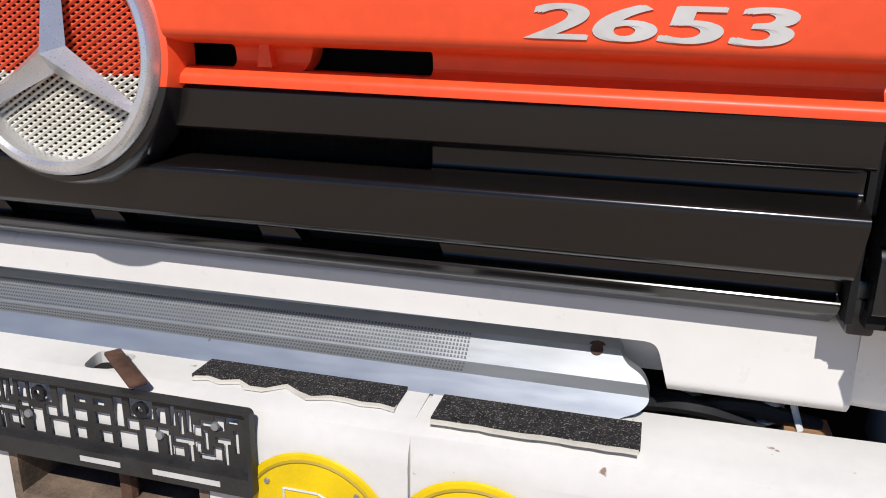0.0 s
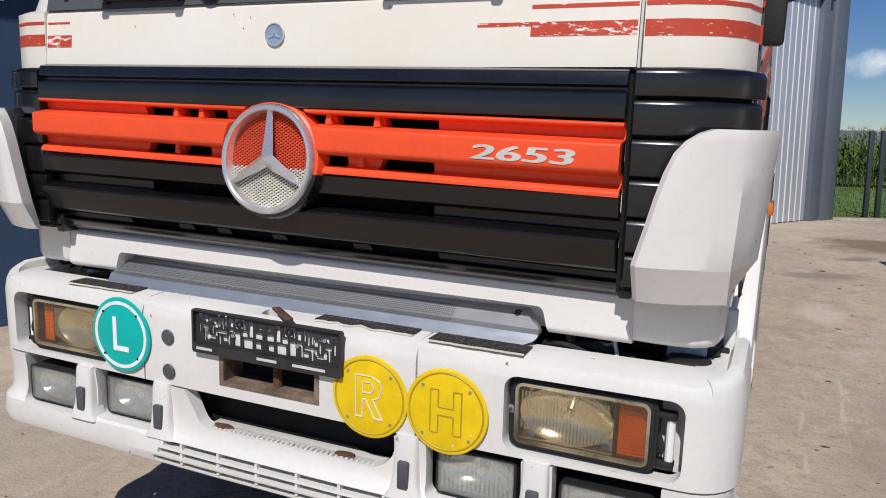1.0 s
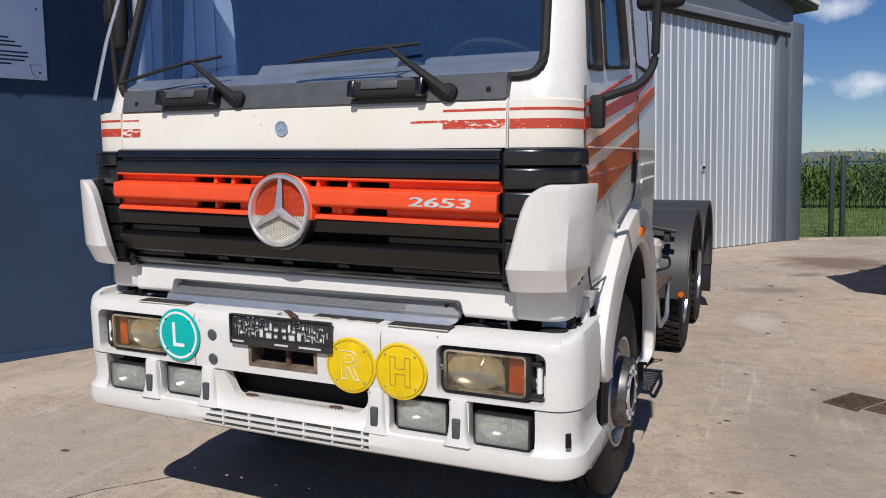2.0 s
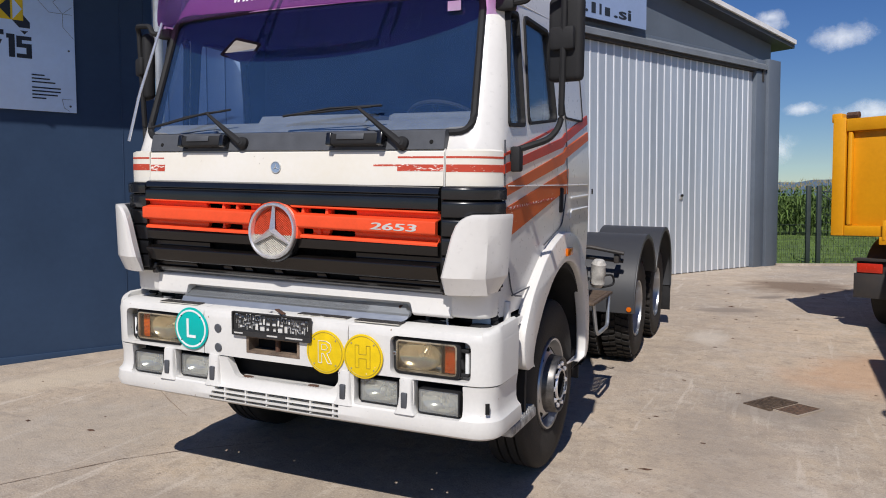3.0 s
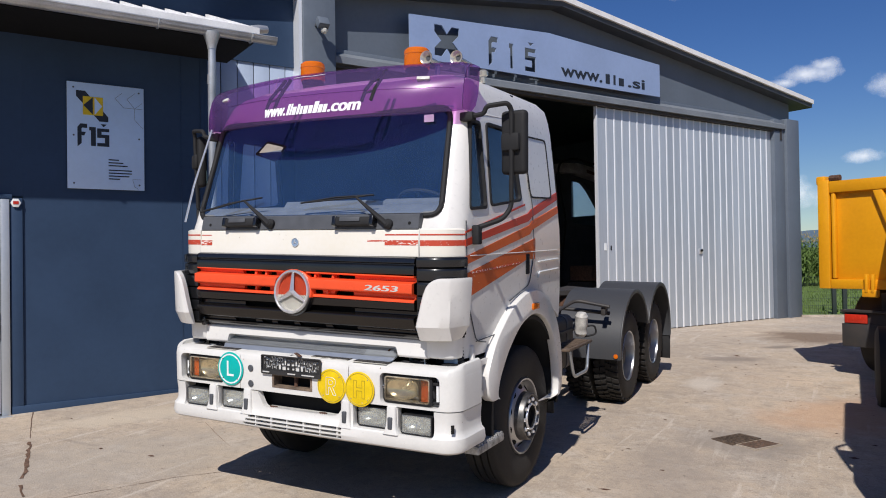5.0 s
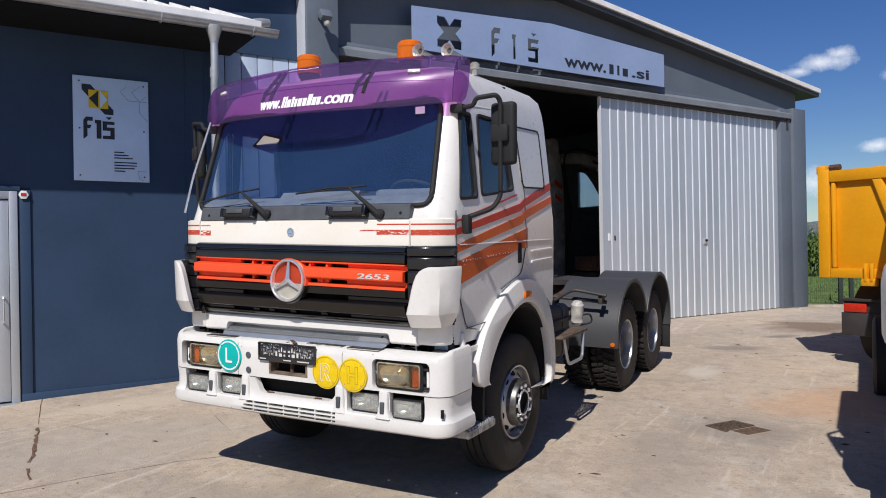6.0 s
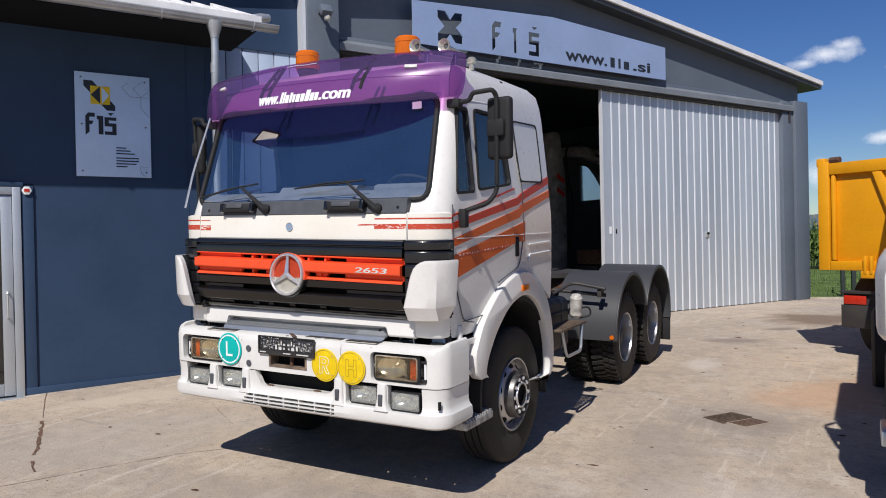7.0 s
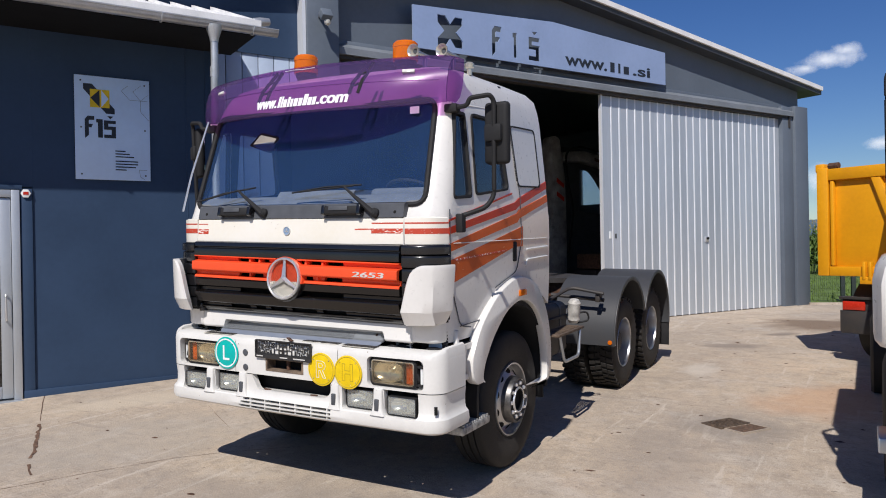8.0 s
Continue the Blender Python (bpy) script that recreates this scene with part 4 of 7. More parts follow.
part("roof_sheet", prism([(-2.05, 4.605), (-2.05, 4.645), (-0.1, 5.34), (-0.1, 5.30)], "x", -22, -14.38), "roofing", office)
for k in range(26):
    x = -21.9 + 0.30 * k
    part("roof_rib", prism([(-2.05, 4.645), (-2.05, 4.685), (-0.12, 5.375), (-0.12, 5.335)], "x", x, x + 0.05), "roofing", office)
part("eave_trim", box(-22, -14.36, -2.07, -2.055, 4.615, 4.69), "roofing", office)
# black strip paints the shaded gap between gutter and roof edge
part("eave_gap", box(-22, -14.37, -2.066, -2.056, 4.56, 4.612), "gap", office)
part("verge_trim", prism([(-2.06, 4.52), (-2.06, 4.69), (-0.1, 5.40), (-0.1, 5.22)], "x", -14.42, -14.375), "roofing", office)
bm = BM()
prof = [(-2.13 + 0.075 * math.cos(radians(a)), 4.555 + 0.075 * math.sin(radians(a))) for a in range(180, 361, 20)]
inner = [(-2.13 + 0.068 * math.cos(radians(a)), 4.555 + 0.068 * math.sin(radians(a))) for a in range(360, 179, -20)]
prism(prof + inner, "x", -22, -14.18, bm=bm)
tube([(-22, -2.207, 4.56), (-14.18, -2.207, 4.56)], 0.010, 8, bm)
prism(circle(-2.13, 4.555, 0.075, 12, 180, 360), "x", -14.19, -14.178, bm=bm)
part("gutter", bm, "gutter", office, "half-round zinc gutter")
for x in (-20, -18.5, -17.2, -15.6, -14.5):
    part("gutter_clip", tube([(x, -2.13 + 0.08 * math.cos(radians(a)), 4.555 + 0.08 * math.sin(radians(a))) for a in range(170, 371, 20)], 0.012, 6), "gutter", office)
bm = lathe([(0.10, 0.0), (0.095, -0.04), (0.055, -0.16), (0.05, -0.2)], 16, pose(-14.98, -2.13, 4.52))
part("hopper", bm, "gutter", office)
part("downpipe", tube([(-14.98, -2.13, 4.34), (-14.98, -2.13, 3.95), (-14.98, -2.11, 3.85), (-14.98, -2.11, 0.1)], 0.045, 14), "gutter", office)
part("pipe_collar", tube([(-14.98, -2.12, 4.02), (-14.98, -2.115, 3.9)], 0.052, 14), "gutter", office)
part("roof_lamp", moved(lathe([(0, 0), (0.05, 0), (0.06, 0.1), (0.05, 0.22), (0, 0.23)], 14), pose(-14.40, -1.9, 4.71, 0, 80, 10)), "gutter", office)

# name panel on the office
sign = thing("wall_sign", SITE @ pose(0, -1.052, 0), "pale grey-blue panel sign with dark and yellow block mark", "sign")
part("panel", box(-16.40, -15.52, -0.03, -0.01, 2.695, 3.985, 0.002), "sign", sign)


def flat(poly, y=-0.031):
    return prism(poly, "y", y - 0.002, y)


SX, SZ = -16.30, 3.985
part("mark", flat([(SX, SZ - 0.10), (SX + 0.10, SZ - 0.10), (SX + 0.36, SZ - 0.40), (SX + 0.36, SZ - 0.46), (SX + 0.26, SZ - 0.46), (SX, SZ - 0.17)]), "ink", sign)
part("mark", flat([(SX + 0.075, SZ - 0.165), (SX + 0.30, SZ - 0.165), (SX + 0.30, SZ - 0.39), (SX + 0.075, SZ - 0.39)], -0.034), "yellow", sign)
part("mark", flat([(SX + 0.08, SZ - 0.275), (SX + 0.185, SZ - 0.17), (SX + 0.185, SZ - 0.385)], -0.037), "ink", sign)
part("mark", flat([(SX + 0.205, SZ - 0.17), (SX + 0.29, SZ - 0.275), (SX + 0.205, SZ - 0.385)], -0.037), "sign", sign)
bm = BM()
block_letters(bm, SX + 0.012, SZ - 0.765, 0.275, (0.0, 0.150, 0.220), (0.108, 0.055, 0.138), -0.033, -0.031)
tagged(part("mark", bm, "ink", sign), kind="stuff")
for k in range(7):
    z = 3.055 - 0.036 * k - (0.02 if k > 2 else 0)
    part("text_bar", flat([(-15.94, z), (-15.94 + (0.12, 0.17, 0.22, 0.27, 0.27, 0.24, 0.13)[k], z), (-15.94 + (0.12, 0.17, 0.22, 0.27, 0.27, 0.24, 0.13)[k], z + 0.014), (-15.94, z + 0.014)]), "ink", sign)
bm = BM()
for a, b in (((-15.86, 3.83), (-15.78, 3.90)), ((-15.86, 3.83), (-15.76, 3.72)), ((-15.76, 3.72), (-15.54, 3.72)), ((-15.72, 3.83), (-15.62, 3.92)), ((-15.72, 3.83), (-15.63, 3.72)), ((-15.63, 3.72), (-15.63, 3.58)),
             ((-15.63, 3.58), (-15.53, 3.47)), ((-15.63, 3.72), (-15.54, 3.80)), ((-15.66, 2.83), (-15.56, 2.83)), ((-15.66, 2.83), (-15.64, 2.74)), ((-15.64, 2.74), (-15.59, 2.71))):
    d = (Vector(b) - Vector(a)).normalized() * 0.0016
    prism([(a[0] - d.y, a[1] + d.x), (b[0] - d.y, b[1] + d.x), (b[0] + d.y, b[1] - d.x), (a[0] + d.y, a[1] - d.x)], "y", -0.033, -0.031, bm=bm)
tagged(part("line_pattern", bm, "slate", sign), kind="stuff")
for x, z in ((-16.33, 3.92), (-15.58, 3.92), (-16.33, 2.76), (-15.58, 2.76), (-16.33, 3.34), (-15.58, 3.34)):
    part("screw", moved(lathe([(0, 0), (0.011, 0), (0.011, 0.004), (0, 0.006)], 10), pose(x, -0.03, z, 90, 0, 0)), "slate_dark", sign)

# drain
drain = thing("drain_grate", pose(2.50, 3.56, ground_height(2.50, 3.56) + 0.006, 0, 0, -33), "dark cast iron drain grate sunk in the concrete", "drain")
part("pit", box(-0.105, 0.105, -0.18, 0.18, 0.0005, 0.0025), "gap", drain)
for x0, x1, y0, y1 in ((-0.125, -0.105, -0.20, 0.20), (0.105, 0.125, -0.20, 0.20), (-0.105, 0.105, 0.18, 0.20), (-0.105, 0.105, -0.20, -0.18)):
    part("frame", box(x0, x1, y0, y1, -0.02, 0.007), "grate", drain)
for k in range(9):
    y = -0.16 + 0.04 * k
    part("bar", box(-0.105, 0.105, y - 0.0065, y + 0.0065, 0.003, 0.010), "grate", drain)
cover = thing("drain_cover", pose(2.713, 3.457, ground_height(2.713, 3.457) + 0.006, 0, 0, -33), "second grate clogged with dark dirt beside the drain", "drain")
part("dirt", box(-0.10, 0.10, -0.17, 0.17, -0.01, 0.003), joint, cover)
for x0, x1, y0, y1 in ((-0.117, -0.10, -0.187, 0.187), (0.10, 0.117, -0.187, 0.187), (-0.10, 0.10, 0.17, 0.187), (-0.10, 0.10, -0.187, -0.17)):
    part("frame", box(x0, x1, y0, y1, -0.02, 0.0045), "concrete", cover)
for k in range(9):
    part("bar", box(-0.10, 0.10, -0.152 + 0.038 * k - 0.006, -0.152 + 0.038 * k + 0.006, 0.0035, 0.005), "grate", cover)
# ---- the lorry ----
TRUCK = pose(0, 0, 0.004, 1.6, 1.55, 0)
truck = thing("lorry", TRUCK, "white tractor lorry with orange grille, purple visor and red stripes", "lorry")


def ring(z, w, fy, bow, cr, ry):
    """One level outline of the cab: half width, front, bow of the front, corner radius, rear."""
    half = [(w, ry), (w, (ry + fy) / 2 + 0.3), (w, fy + bow + cr)]
    for k in range(1, 8):
        a = radians(90 * k / 8)
        half.append((w - cr + cr * math.cos(a), fy + bow + cr - cr * math.sin(a)))
    for k in range(5):
        x = (w - cr) * (1 - k / 5)
        half.append((x, fy + bow * (x / (w - cr)) ** 2))
    pts = half + [(0, fy)] + [(-x, y) for x, y in half[::-1]]
    return [(x, y, z) for x, y in pts]


LEVELS = [(1.13, 1.19, 0.22, 0.02, 0.14, 2.12), (1.27, 1.205, 0.20, 0.02, 0.14, 2.13), (1.50, 1.212, 0.165, 0.02, 0.15, 2.13), (1.795, 1.214, 0.16, 0.02, 0.15, 2.13), (1.812, 1.215, 0.10, 0.03, 0.17, 2.13), (1.99, 1.21, 0.108, 0.035, 0.18, 2.13),
          (2.06, 1.205, 0.135, 0.04, 0.17, 2.12), (2.40, 1.18, 0.245, 0.05, 0.15, 2.10), (2.80, 1.15, 0.375, 0.05, 0.14, 2.06), (2.90, 1.135, 0.42, 0.05, 0.15, 2.05), (3.00, 1.11, 0.46, 0.06, 0.16, 2.03),
          (3.06, 1.06, 0.51, 0.06, 0.18, 1.95), (3.115, 0.95, 0.60, 0.07, 0.2, 1.70), (3.15, 0.70, 0.78, 0.05, 0.2, 1.45)]
outer = loft([ring(*v) for v in LEVELS])
inner = loft([ring(z, w - 0.045, fy + 0.04, bow, cr, ry - 0.045) for z, w, fy, bow, cr, ry in LEVELS if 1.26 < z < 3.13])
cab = outer
WS = rounded([(-1.075, 2.085), (1.075, 2.085), (1.035, 2.83), (-1.035, 2.83)], 0.09, 5)
cab = boolean(cab, prism(WS, "y", -0.3, 0.72))
VENT = rounded([(0.36, 2.12), (0.635, 2.135), (0.615, 2.745), (0.47, 2.745)], 0.035)
MAIN = rounded([(0.70, 2.15), (1.29, 2.21), (1.19, 2.75), (0.71, 2.755)], 0.05)
SLEEP = rounded([(1.47, 2.24), (1.955, 2.25), (1.90, 2.745), (1.385, 2.735)], 0.05)
for poly in (VENT, MAIN):
    cab = boolean(cab, prism(poly, "x", -1.5, 1.5))
arch = [(0.62, 0.9), (0.62, 1.0), (0.78, 1.22), (1.05, 1.38), (1.36, 1.42), (1.70, 1.40), (2.0, 1.30), (2.25, 1.15), (2.25, 0.9)]
cab = boolean(cab, prism(arch, "x", 0.55, 1.5))
cab = boolean(cab, prism(arch, "x", -1.5, -0.55))
cab = boolean(cab, inner)
body = part("cab_body", cab, "white", truck, angle=28)
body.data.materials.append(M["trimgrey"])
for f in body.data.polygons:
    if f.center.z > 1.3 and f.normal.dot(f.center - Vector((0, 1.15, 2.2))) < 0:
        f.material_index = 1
part("cab_floor", box(-1.14, 1.14, 0.2, 2.08, 1.30, 1.42), "trimgrey", body)
part("cab_lining", box(-1.08, 1.08, 1.36, 1.40, 1.4, 3.05), "trimgrey", body)

# hood panel seams, dents and its badge
for x in (-0.975, 0.965):
    part("panel_gap", prism([(0.088, 1.81), (0.100, 2.0), (0.16, 2.0), (0.16, 1.81)], "x", x - 0.0028, x + 0.0028), "number", body)
hoodbm = BM()
prof = [(0.088, 1.815), (0.092, 1.90), (0.100, 1.985), (0.112, 1.997), (0.14, 1.995), (0.14, 1.815)]
prism(prof, "x", -0.97, 0.96, bm=hoodbm)
hood = part("hood", hoodbm, "hood", truck, "aged cream-white front hood")
for s in (-1, 1):
    p = [(s * 0.972, 0.09), (s * 1.06, 0.094), (s * 1.14, 0.125), (s * 1.19, 0.185), (s * 1.212, 0.27)]
    if s < 0:
        p = p[::-1]
    sweep_profile = [(0.0, 1.815), (0.0, 1.99), (-0.02, 2.0), (-0.02, 1.815)]
    part("corner_panel", sweep(p, sweep_profile), "hood", truck)
badge = part("badge", moved(lathe([(0, 0), (0.030, 0), (0.032, 0.004), (0.030, 0.007), (0.026, 0.006), (0, 0.0055)], 28), pose(-0.052, 0.0925, 1.905, 90, 0, 0)), "canister_blue", truck, "small round blue and silver badge")
part("badge_ring", moved(lathe([(0.029, 0.004), (0.032, 0.004), (0.032, 0.008), (0.029, 0.008)], 28, closed=True), pose(-0.052, 0.0925, 1.905, 90, 0, 0)), "chrome", badge)
bm = BM()
for k in range(3):
    a = radians(90 + 120 * k)
    c, s_ = math.cos(a), math.sin(a)
    prism([(-0.052 + 0.022 * c, 1.905 + 0.022 * s_), (-0.052 - 0.004 * s_, 1.905 + 0.004 * c), (-0.052 + 0.004 * s_, 1.905 - 0.004 * c)], "y", 0.0845, 0.087, bm=bm)
part("badge_star", bm, "chrome", badge)
for x, z in ((-0.20, 1.965), (-0.14, 1.955), (-0.165, 1.925), (-0.58, 1.94), (0.31, 1.97)):
    part("chip", moved(lathe([(0, 0), (0.0018, 0), (0.0015, 0.0008), (0, 0.0008)], 7), pose(x, 0.0935, z, 90, 0, 0)), "rust", hood)

# worn red stripes on the front
for name, x0, x1, z0, z1 in (("stripe", 0.70, 0.957, 1.953, 1.963), ("stripe", 0.56, 0.70, 1.912, 1.922), ("stripe", 0.70, 0.957, 1.888, 1.922), ("stripe", -0.965, -0.865, 1.953, 1.960), ("stripe", -0.965, -0.855, 1.880, 1.918)):
    b0, b1 = 0.092 + (z0 - 1.9) * 0.094, 0.092 + (z1 - 1.9) * 0.094
    part(name, prism([(b0 - 0.0007, z0), (b1 - 0.0007, z1), (b1 + 0.003, z1), (b0 + 0.003, z0)], "x", x0, x1), "worn_red" if x0 == 0.56 or z1 - z0 > 0.03 else "red_front", hood)
for s in (-1, 1):
    p = [(s * 0.974, 0.09), (s * 1.06, 0.094), (s * 1.14, 0.125), (s * 1.19, 0.185), (s * 1.212, 0.27)]
    for z0, z1 in ((1.953, 1.963), (1.885, 1.922)):
        part("stripe", sweep(p, [(0.0012 * s, z0), (0.0012 * s, z1), (-0.004 * s, z1), (-0.004 * s, z0)]), "red_front", hood)

# red stripes on the sides
for s in (-1, 1):
    for mat_name, poly in (("red", [(0.27, 1.979), (1.35, 2.190), (1.35, 2.178), (0.27, 1.966)]),
                           ("red", [(0.27, 1.925), (1.40, 2.115), (1.47, 2.147), (2.10, 2.31), (2.10, 2.247), (1.47, 2.087), (1.40, 2.055), (0.27, 1.879)]),
                           ("red_orange", [(0.275, 1.815), (1.42, 2.025), (1.46, 2.053), (2.10, 2.19), (2.10, 2.132), (1.46, 1.985), (1.42, 1.953), (0.275, 1.759)]),
                           ("red_orange", [(0.275, 1.699), (1.38, 1.893), (1.53, 1.92), (1.526, 1.755), (1.36, 1.758), (0.42, 1.566), (0.30, 1.54)])):
        poly2 = [(min(y, 2.11), z) for y, z in poly]
        bm = BM()
        lo = []
        for y, z in poly2:
            w = 1.2165 - (0.005 * soft((z - 1.99) / 0.07, 0, 1)) - 0.0735 * max(0, z - 2.06)
            lo.append((w, y, z))
        vs1 = [bm.verts.new((s * (x + 0.0012), y, z)) for x, y, z in lo]
        vs2 = [bm.verts.new((s * (x - 0.02), y, z)) for x, y, z in lo]
        bm.faces.new(vs1)
        bm.faces.new(vs2[::-1])
        for k in range(len(lo)):
            j = (k + 1) % len(lo)
            bm.faces.new((vs1[k], vs1[j], vs2[j], vs2[k]))
        bmesh.ops.triangulate(bm, faces=bm.faces[:])
        part("stripe", bm, mat_name, body)


def side_wall_x(z):
    return 1.2165 - (0.005 * soft((z - 1.99) / 0.07, 0, 1)) - 0.0735 * max(0, z - 2.06)


def side_band(poly, out, thick, s):
    """A closed outline in y and z laid on the cab's side."""
    bm = BM()
    a = [bm.verts.new((s * (side_wall_x(z) + out), y, z)) for y, z in poly]
    b = [bm.verts.new((s * (side_wall_x(z) + out - thick), y, z)) for y, z in poly]
    bm.faces.new(a)
    bm.faces.new(b[::-1])
    for k in range(len(poly)):
        j = (k + 1) % len(poly)
        bm.faces.new((a[k], a[j], b[j], b[k]))
    return bm


def side_frame(poly, width, out, thick, s):
    """A band round an outline on the cab's side."""
    cy = sum(p[0] for p in poly) / len(poly)
    cz = sum(p[1] for p in poly) / len(poly)
    ins = []
    for y, z in poly:
        d = Vector((y - cy, z - cz))
        k = 1 - width / max(d.length, 0.05)
        ins.append((cy + d.x * k, cz + d.y * k))
    bm = BM()
    X = lambda z, o: s * (side_wall_x(z) + o)
    A = [bm.verts.new((X(z, out), y, z)) for y, z in poly]
    B = [bm.verts.new((X(z, out), y, z)) for y, z in ins]
    C = [bm.verts.new((X(z, out - thick), y, z)) for y, z in ins]
    D = [bm.verts.new((X(z, out - thick), y, z)) for y, z in poly]
    n = len(poly)
    for k in range(n):
        j = (k + 1) % n
        for p, q in ((A, B), (B, C), (C, D), (D, A)):
            bm.faces.new((p[k], p[j], q[j], q[k]))
    return bm


for s in (-1, 1):
    for poly in (VENT, MAIN):
        part("window_gasket", side_frame(poly, 0.022, 0.004, 0.05, s), "rubber", body)
        part("side_window", side_band(poly, -0.018, 0.005, s), "side_glass", body)
    part("blank_panel", side_band(SLEEP, 0.001, 0.012, s), "white", body)
    part("window_gasket", side_frame(SLEEP, 0.016, 0.006, 0.03, s), "rubber", body)
    part("sticker_residue", side_band([(0.33, 1.694), (1.20, 1.731), (1.20, 1.742), (0.33, 1.707)], 0.003, 0.004, s), "worn_red", body, "pale torn remains of an old sticker")
    part("crease", tube([(s * (side_wall_x(1.815) + 0.001), 0.33, 1.817), (s * (side_wall_x(1.815) + 0.001), 2.05, 1.813)], 0.0035, 5), "white", body)
    # door outline
    for pts in ([(0.285, 2.05), (0.285, 1.55), (0.42, 1.235), (0.58, 1.21)], [(1.36, 2.78), (1.50, 2.2), (1.50, 1.80), (1.40, 1.56), (1.0, 1.46)], [(0.42, 1.235), (0.80, 1.245), (0.95, 1.40)]):
        line = arc_points([(y, z, 0) for y, z in pts], 0.06)
        part("door_gap", tube([(s * (side_wall_x(p.y) + 0.0005), p.x, p.y) for p in line], 0.0045, 5), "grey", body)
    bm = box(s * 1.218 - 0.012, s * 1.218 + 0.012, 1.33, 1.385, 1.64, 1.80, 0.01)
    part("door_handle", bm, "rubber", body, "black door handle")
    bm = tube(arc_points([(s * 1.222, 1.60, 1.73), (s * 1.222, 2.06, 1.74)], 0.02), 0.006, 6)
    part("trim_line", bm, "sign_white", body)
    bm = tube(arc_points([(s * 1.222, 1.58, 1.60), (s * 1.222, 1.60, 1.645), (s * 1.222, 2.06, 1.655)], 0.03), 0.006, 6)
    part("trim_line", bm, "sign_white", body)
    part("rain_gutter", tube([(s * 1.145, 0.42, 2.79), (s * 1.135, 1.2, 2.83), (s * 1.125, 1.98, 2.845)], 0.012, 6), "white", body)

# windscreen
bm = BM()
rows = []
for i in range(9):
    z = 2.075 + 0.77 * i / 8
    fy = 0.135 + (z - 2.06) * 0.325
    half = 1.085 - 0.04 * i / 8
    rows.append([bm.verts.new((half * u, fy + 0.012 + 0.045 * u * u, z)) for u in [k / 8 - 1 for k in range(17)]])
for a, b in zip(rows, rows[1:]):
    for k in range(16):
        bm.faces.new((a[k], a[k + 1], b[k + 1], b[k]))
part("windscreen", bm, "windscreen", truck, "tinted windscreen").visible_shadow = False
bm = BM()
pts = []
for x, z in WS + [WS[0]]:
    fy = 0.135 + (z - 2.06) * 0.325
    pts.append((x, fy + 0.042 * (x / 1.05) ** 2 - 0.002, z))
tube(pts, 0.019, 7, bm, cap=False)
part("windscreen_seal", bm, "rubber", truck)
part("inner_sticker", box(0.85, 0.925, 0.372, 0.376, 2.73, 2.78), "sign_white", truck)

# scuttle panel under the glass
bm = BM()
prism([(0.098, 1.998), (0.114, 2.066), (0.119, 2.088), (0.130, 2.097), (0.19, 2.100), (0.19, 1.998)], "x", -0.97, 0.955, bm=bm)
part("scuttle", bm, "grey", truck, "grey plastic scuttle panel")
for x in (-0.885, 0.885):
    part("plug", moved(lathe([(0, 0), (0.011, 0), (0.011, 0.002), (0, 0.002)], 14), pose(x, 0.107, 2.035, 75, 0, 0)), "gap", truck)
for x0, x1 in ((-0.70, -0.40), (0.31, 0.615)):
    v = part("vent_hood", moved(box(x0, x1, -0.045, 0.02, -0.03, 0.03, 0.012), pose(0, 0.10, 2.045, -12, 0, 0)), "rubber", truck, "black air vent hood")
    part("vent_lid", moved(box(x0 + 0.05, x1 - 0.09, -0.052, -0.045, -0.005, 0.026, 0.003), pose(0, 0.10, 2.045, -12, 0, 0)), "grey", v)
    for e in (x0, x1):
        part("vent_end", moved(box(e - 0.016, e + 0.016, -0.05, 0.03, -0.035, 0.036, 0.008), pose(0, 0.10, 2.045, -12, 0, 0)), "black", v)
for base, elbow, tips in (((-0.285, 0.085, 2.035), (-0.55, 0.11, 2.215), ((-1.0, 0.12, 2.135), (-0.42, 0.165, 2.235))), ((0.725, 0.085, 2.025), (0.46, 0.11, 2.215), ((-0.03, 0.13, 2.185), (0.57, 0.165, 2.23)))):
    wp = part("wiper", tube([base, tuple(b * 0.8 + e * 0.2 for b, e in zip(base, elbow)), elbow], [0.022, 0.020, 0.008], 8), "rubber", truck, "black wiper arm")
    part("wiper_pivot", moved(lathe([(0, 0), (0.036, 0), (0.034, 0.03), (0.02, 0.045), (0, 0.047)], 16), pose(base[0], 0.115, base[2], 75, 0, 0)), "rubber", wp)
    bm = BM()
    a, b = Vector(tips[0]), Vector(tips[1])
    tube([a, a.lerp(b, 0.5) + Vector((0, -0.012, 0.012)), b], 0.007, 6, bm)
    tube([a.lerp(b, 0.1), Vector(elbow), a.lerp(b, 0.9)], 0.006, 6, bm)
    part("wiper_blade", bm, "rubber", wp)

# grille: a folded panel, black, orange, black
XL, XR = -0.972, 0.947


def leaning(bm, pivot, angle):
    """Turned a little in the plane of the front."""
    return moved(bm, Matrix.Translation((pivot, 0, 1.55)) @ Matrix.Rotation(radians(angle), 4, "Y") @ Matrix.Translation((-pivot, 0, -1.55)))


UPPER = [(0.088, 1.814), (0.060, 1.806), (0.052, 1.775), (0.068, 1.770), (0.068, 1.760), (0.050, 1.755), (0.048, 1.699), (0.062, 1.6945)]
ORANGE = [(0.056, 1.694), (0.046, 1.691), (0.048, 1.683), (0.080, 1.679), (0.084, 1.656), (0.040, 1.648), (0.024, 1.645), (0.022, 1.640), (0.022, 1.585), (0.028, 1.577), (0.074, 1.568), (0.078, 1.548), (0.058, 1.537), (0.050, 1.531), (0.050, 1.520)]
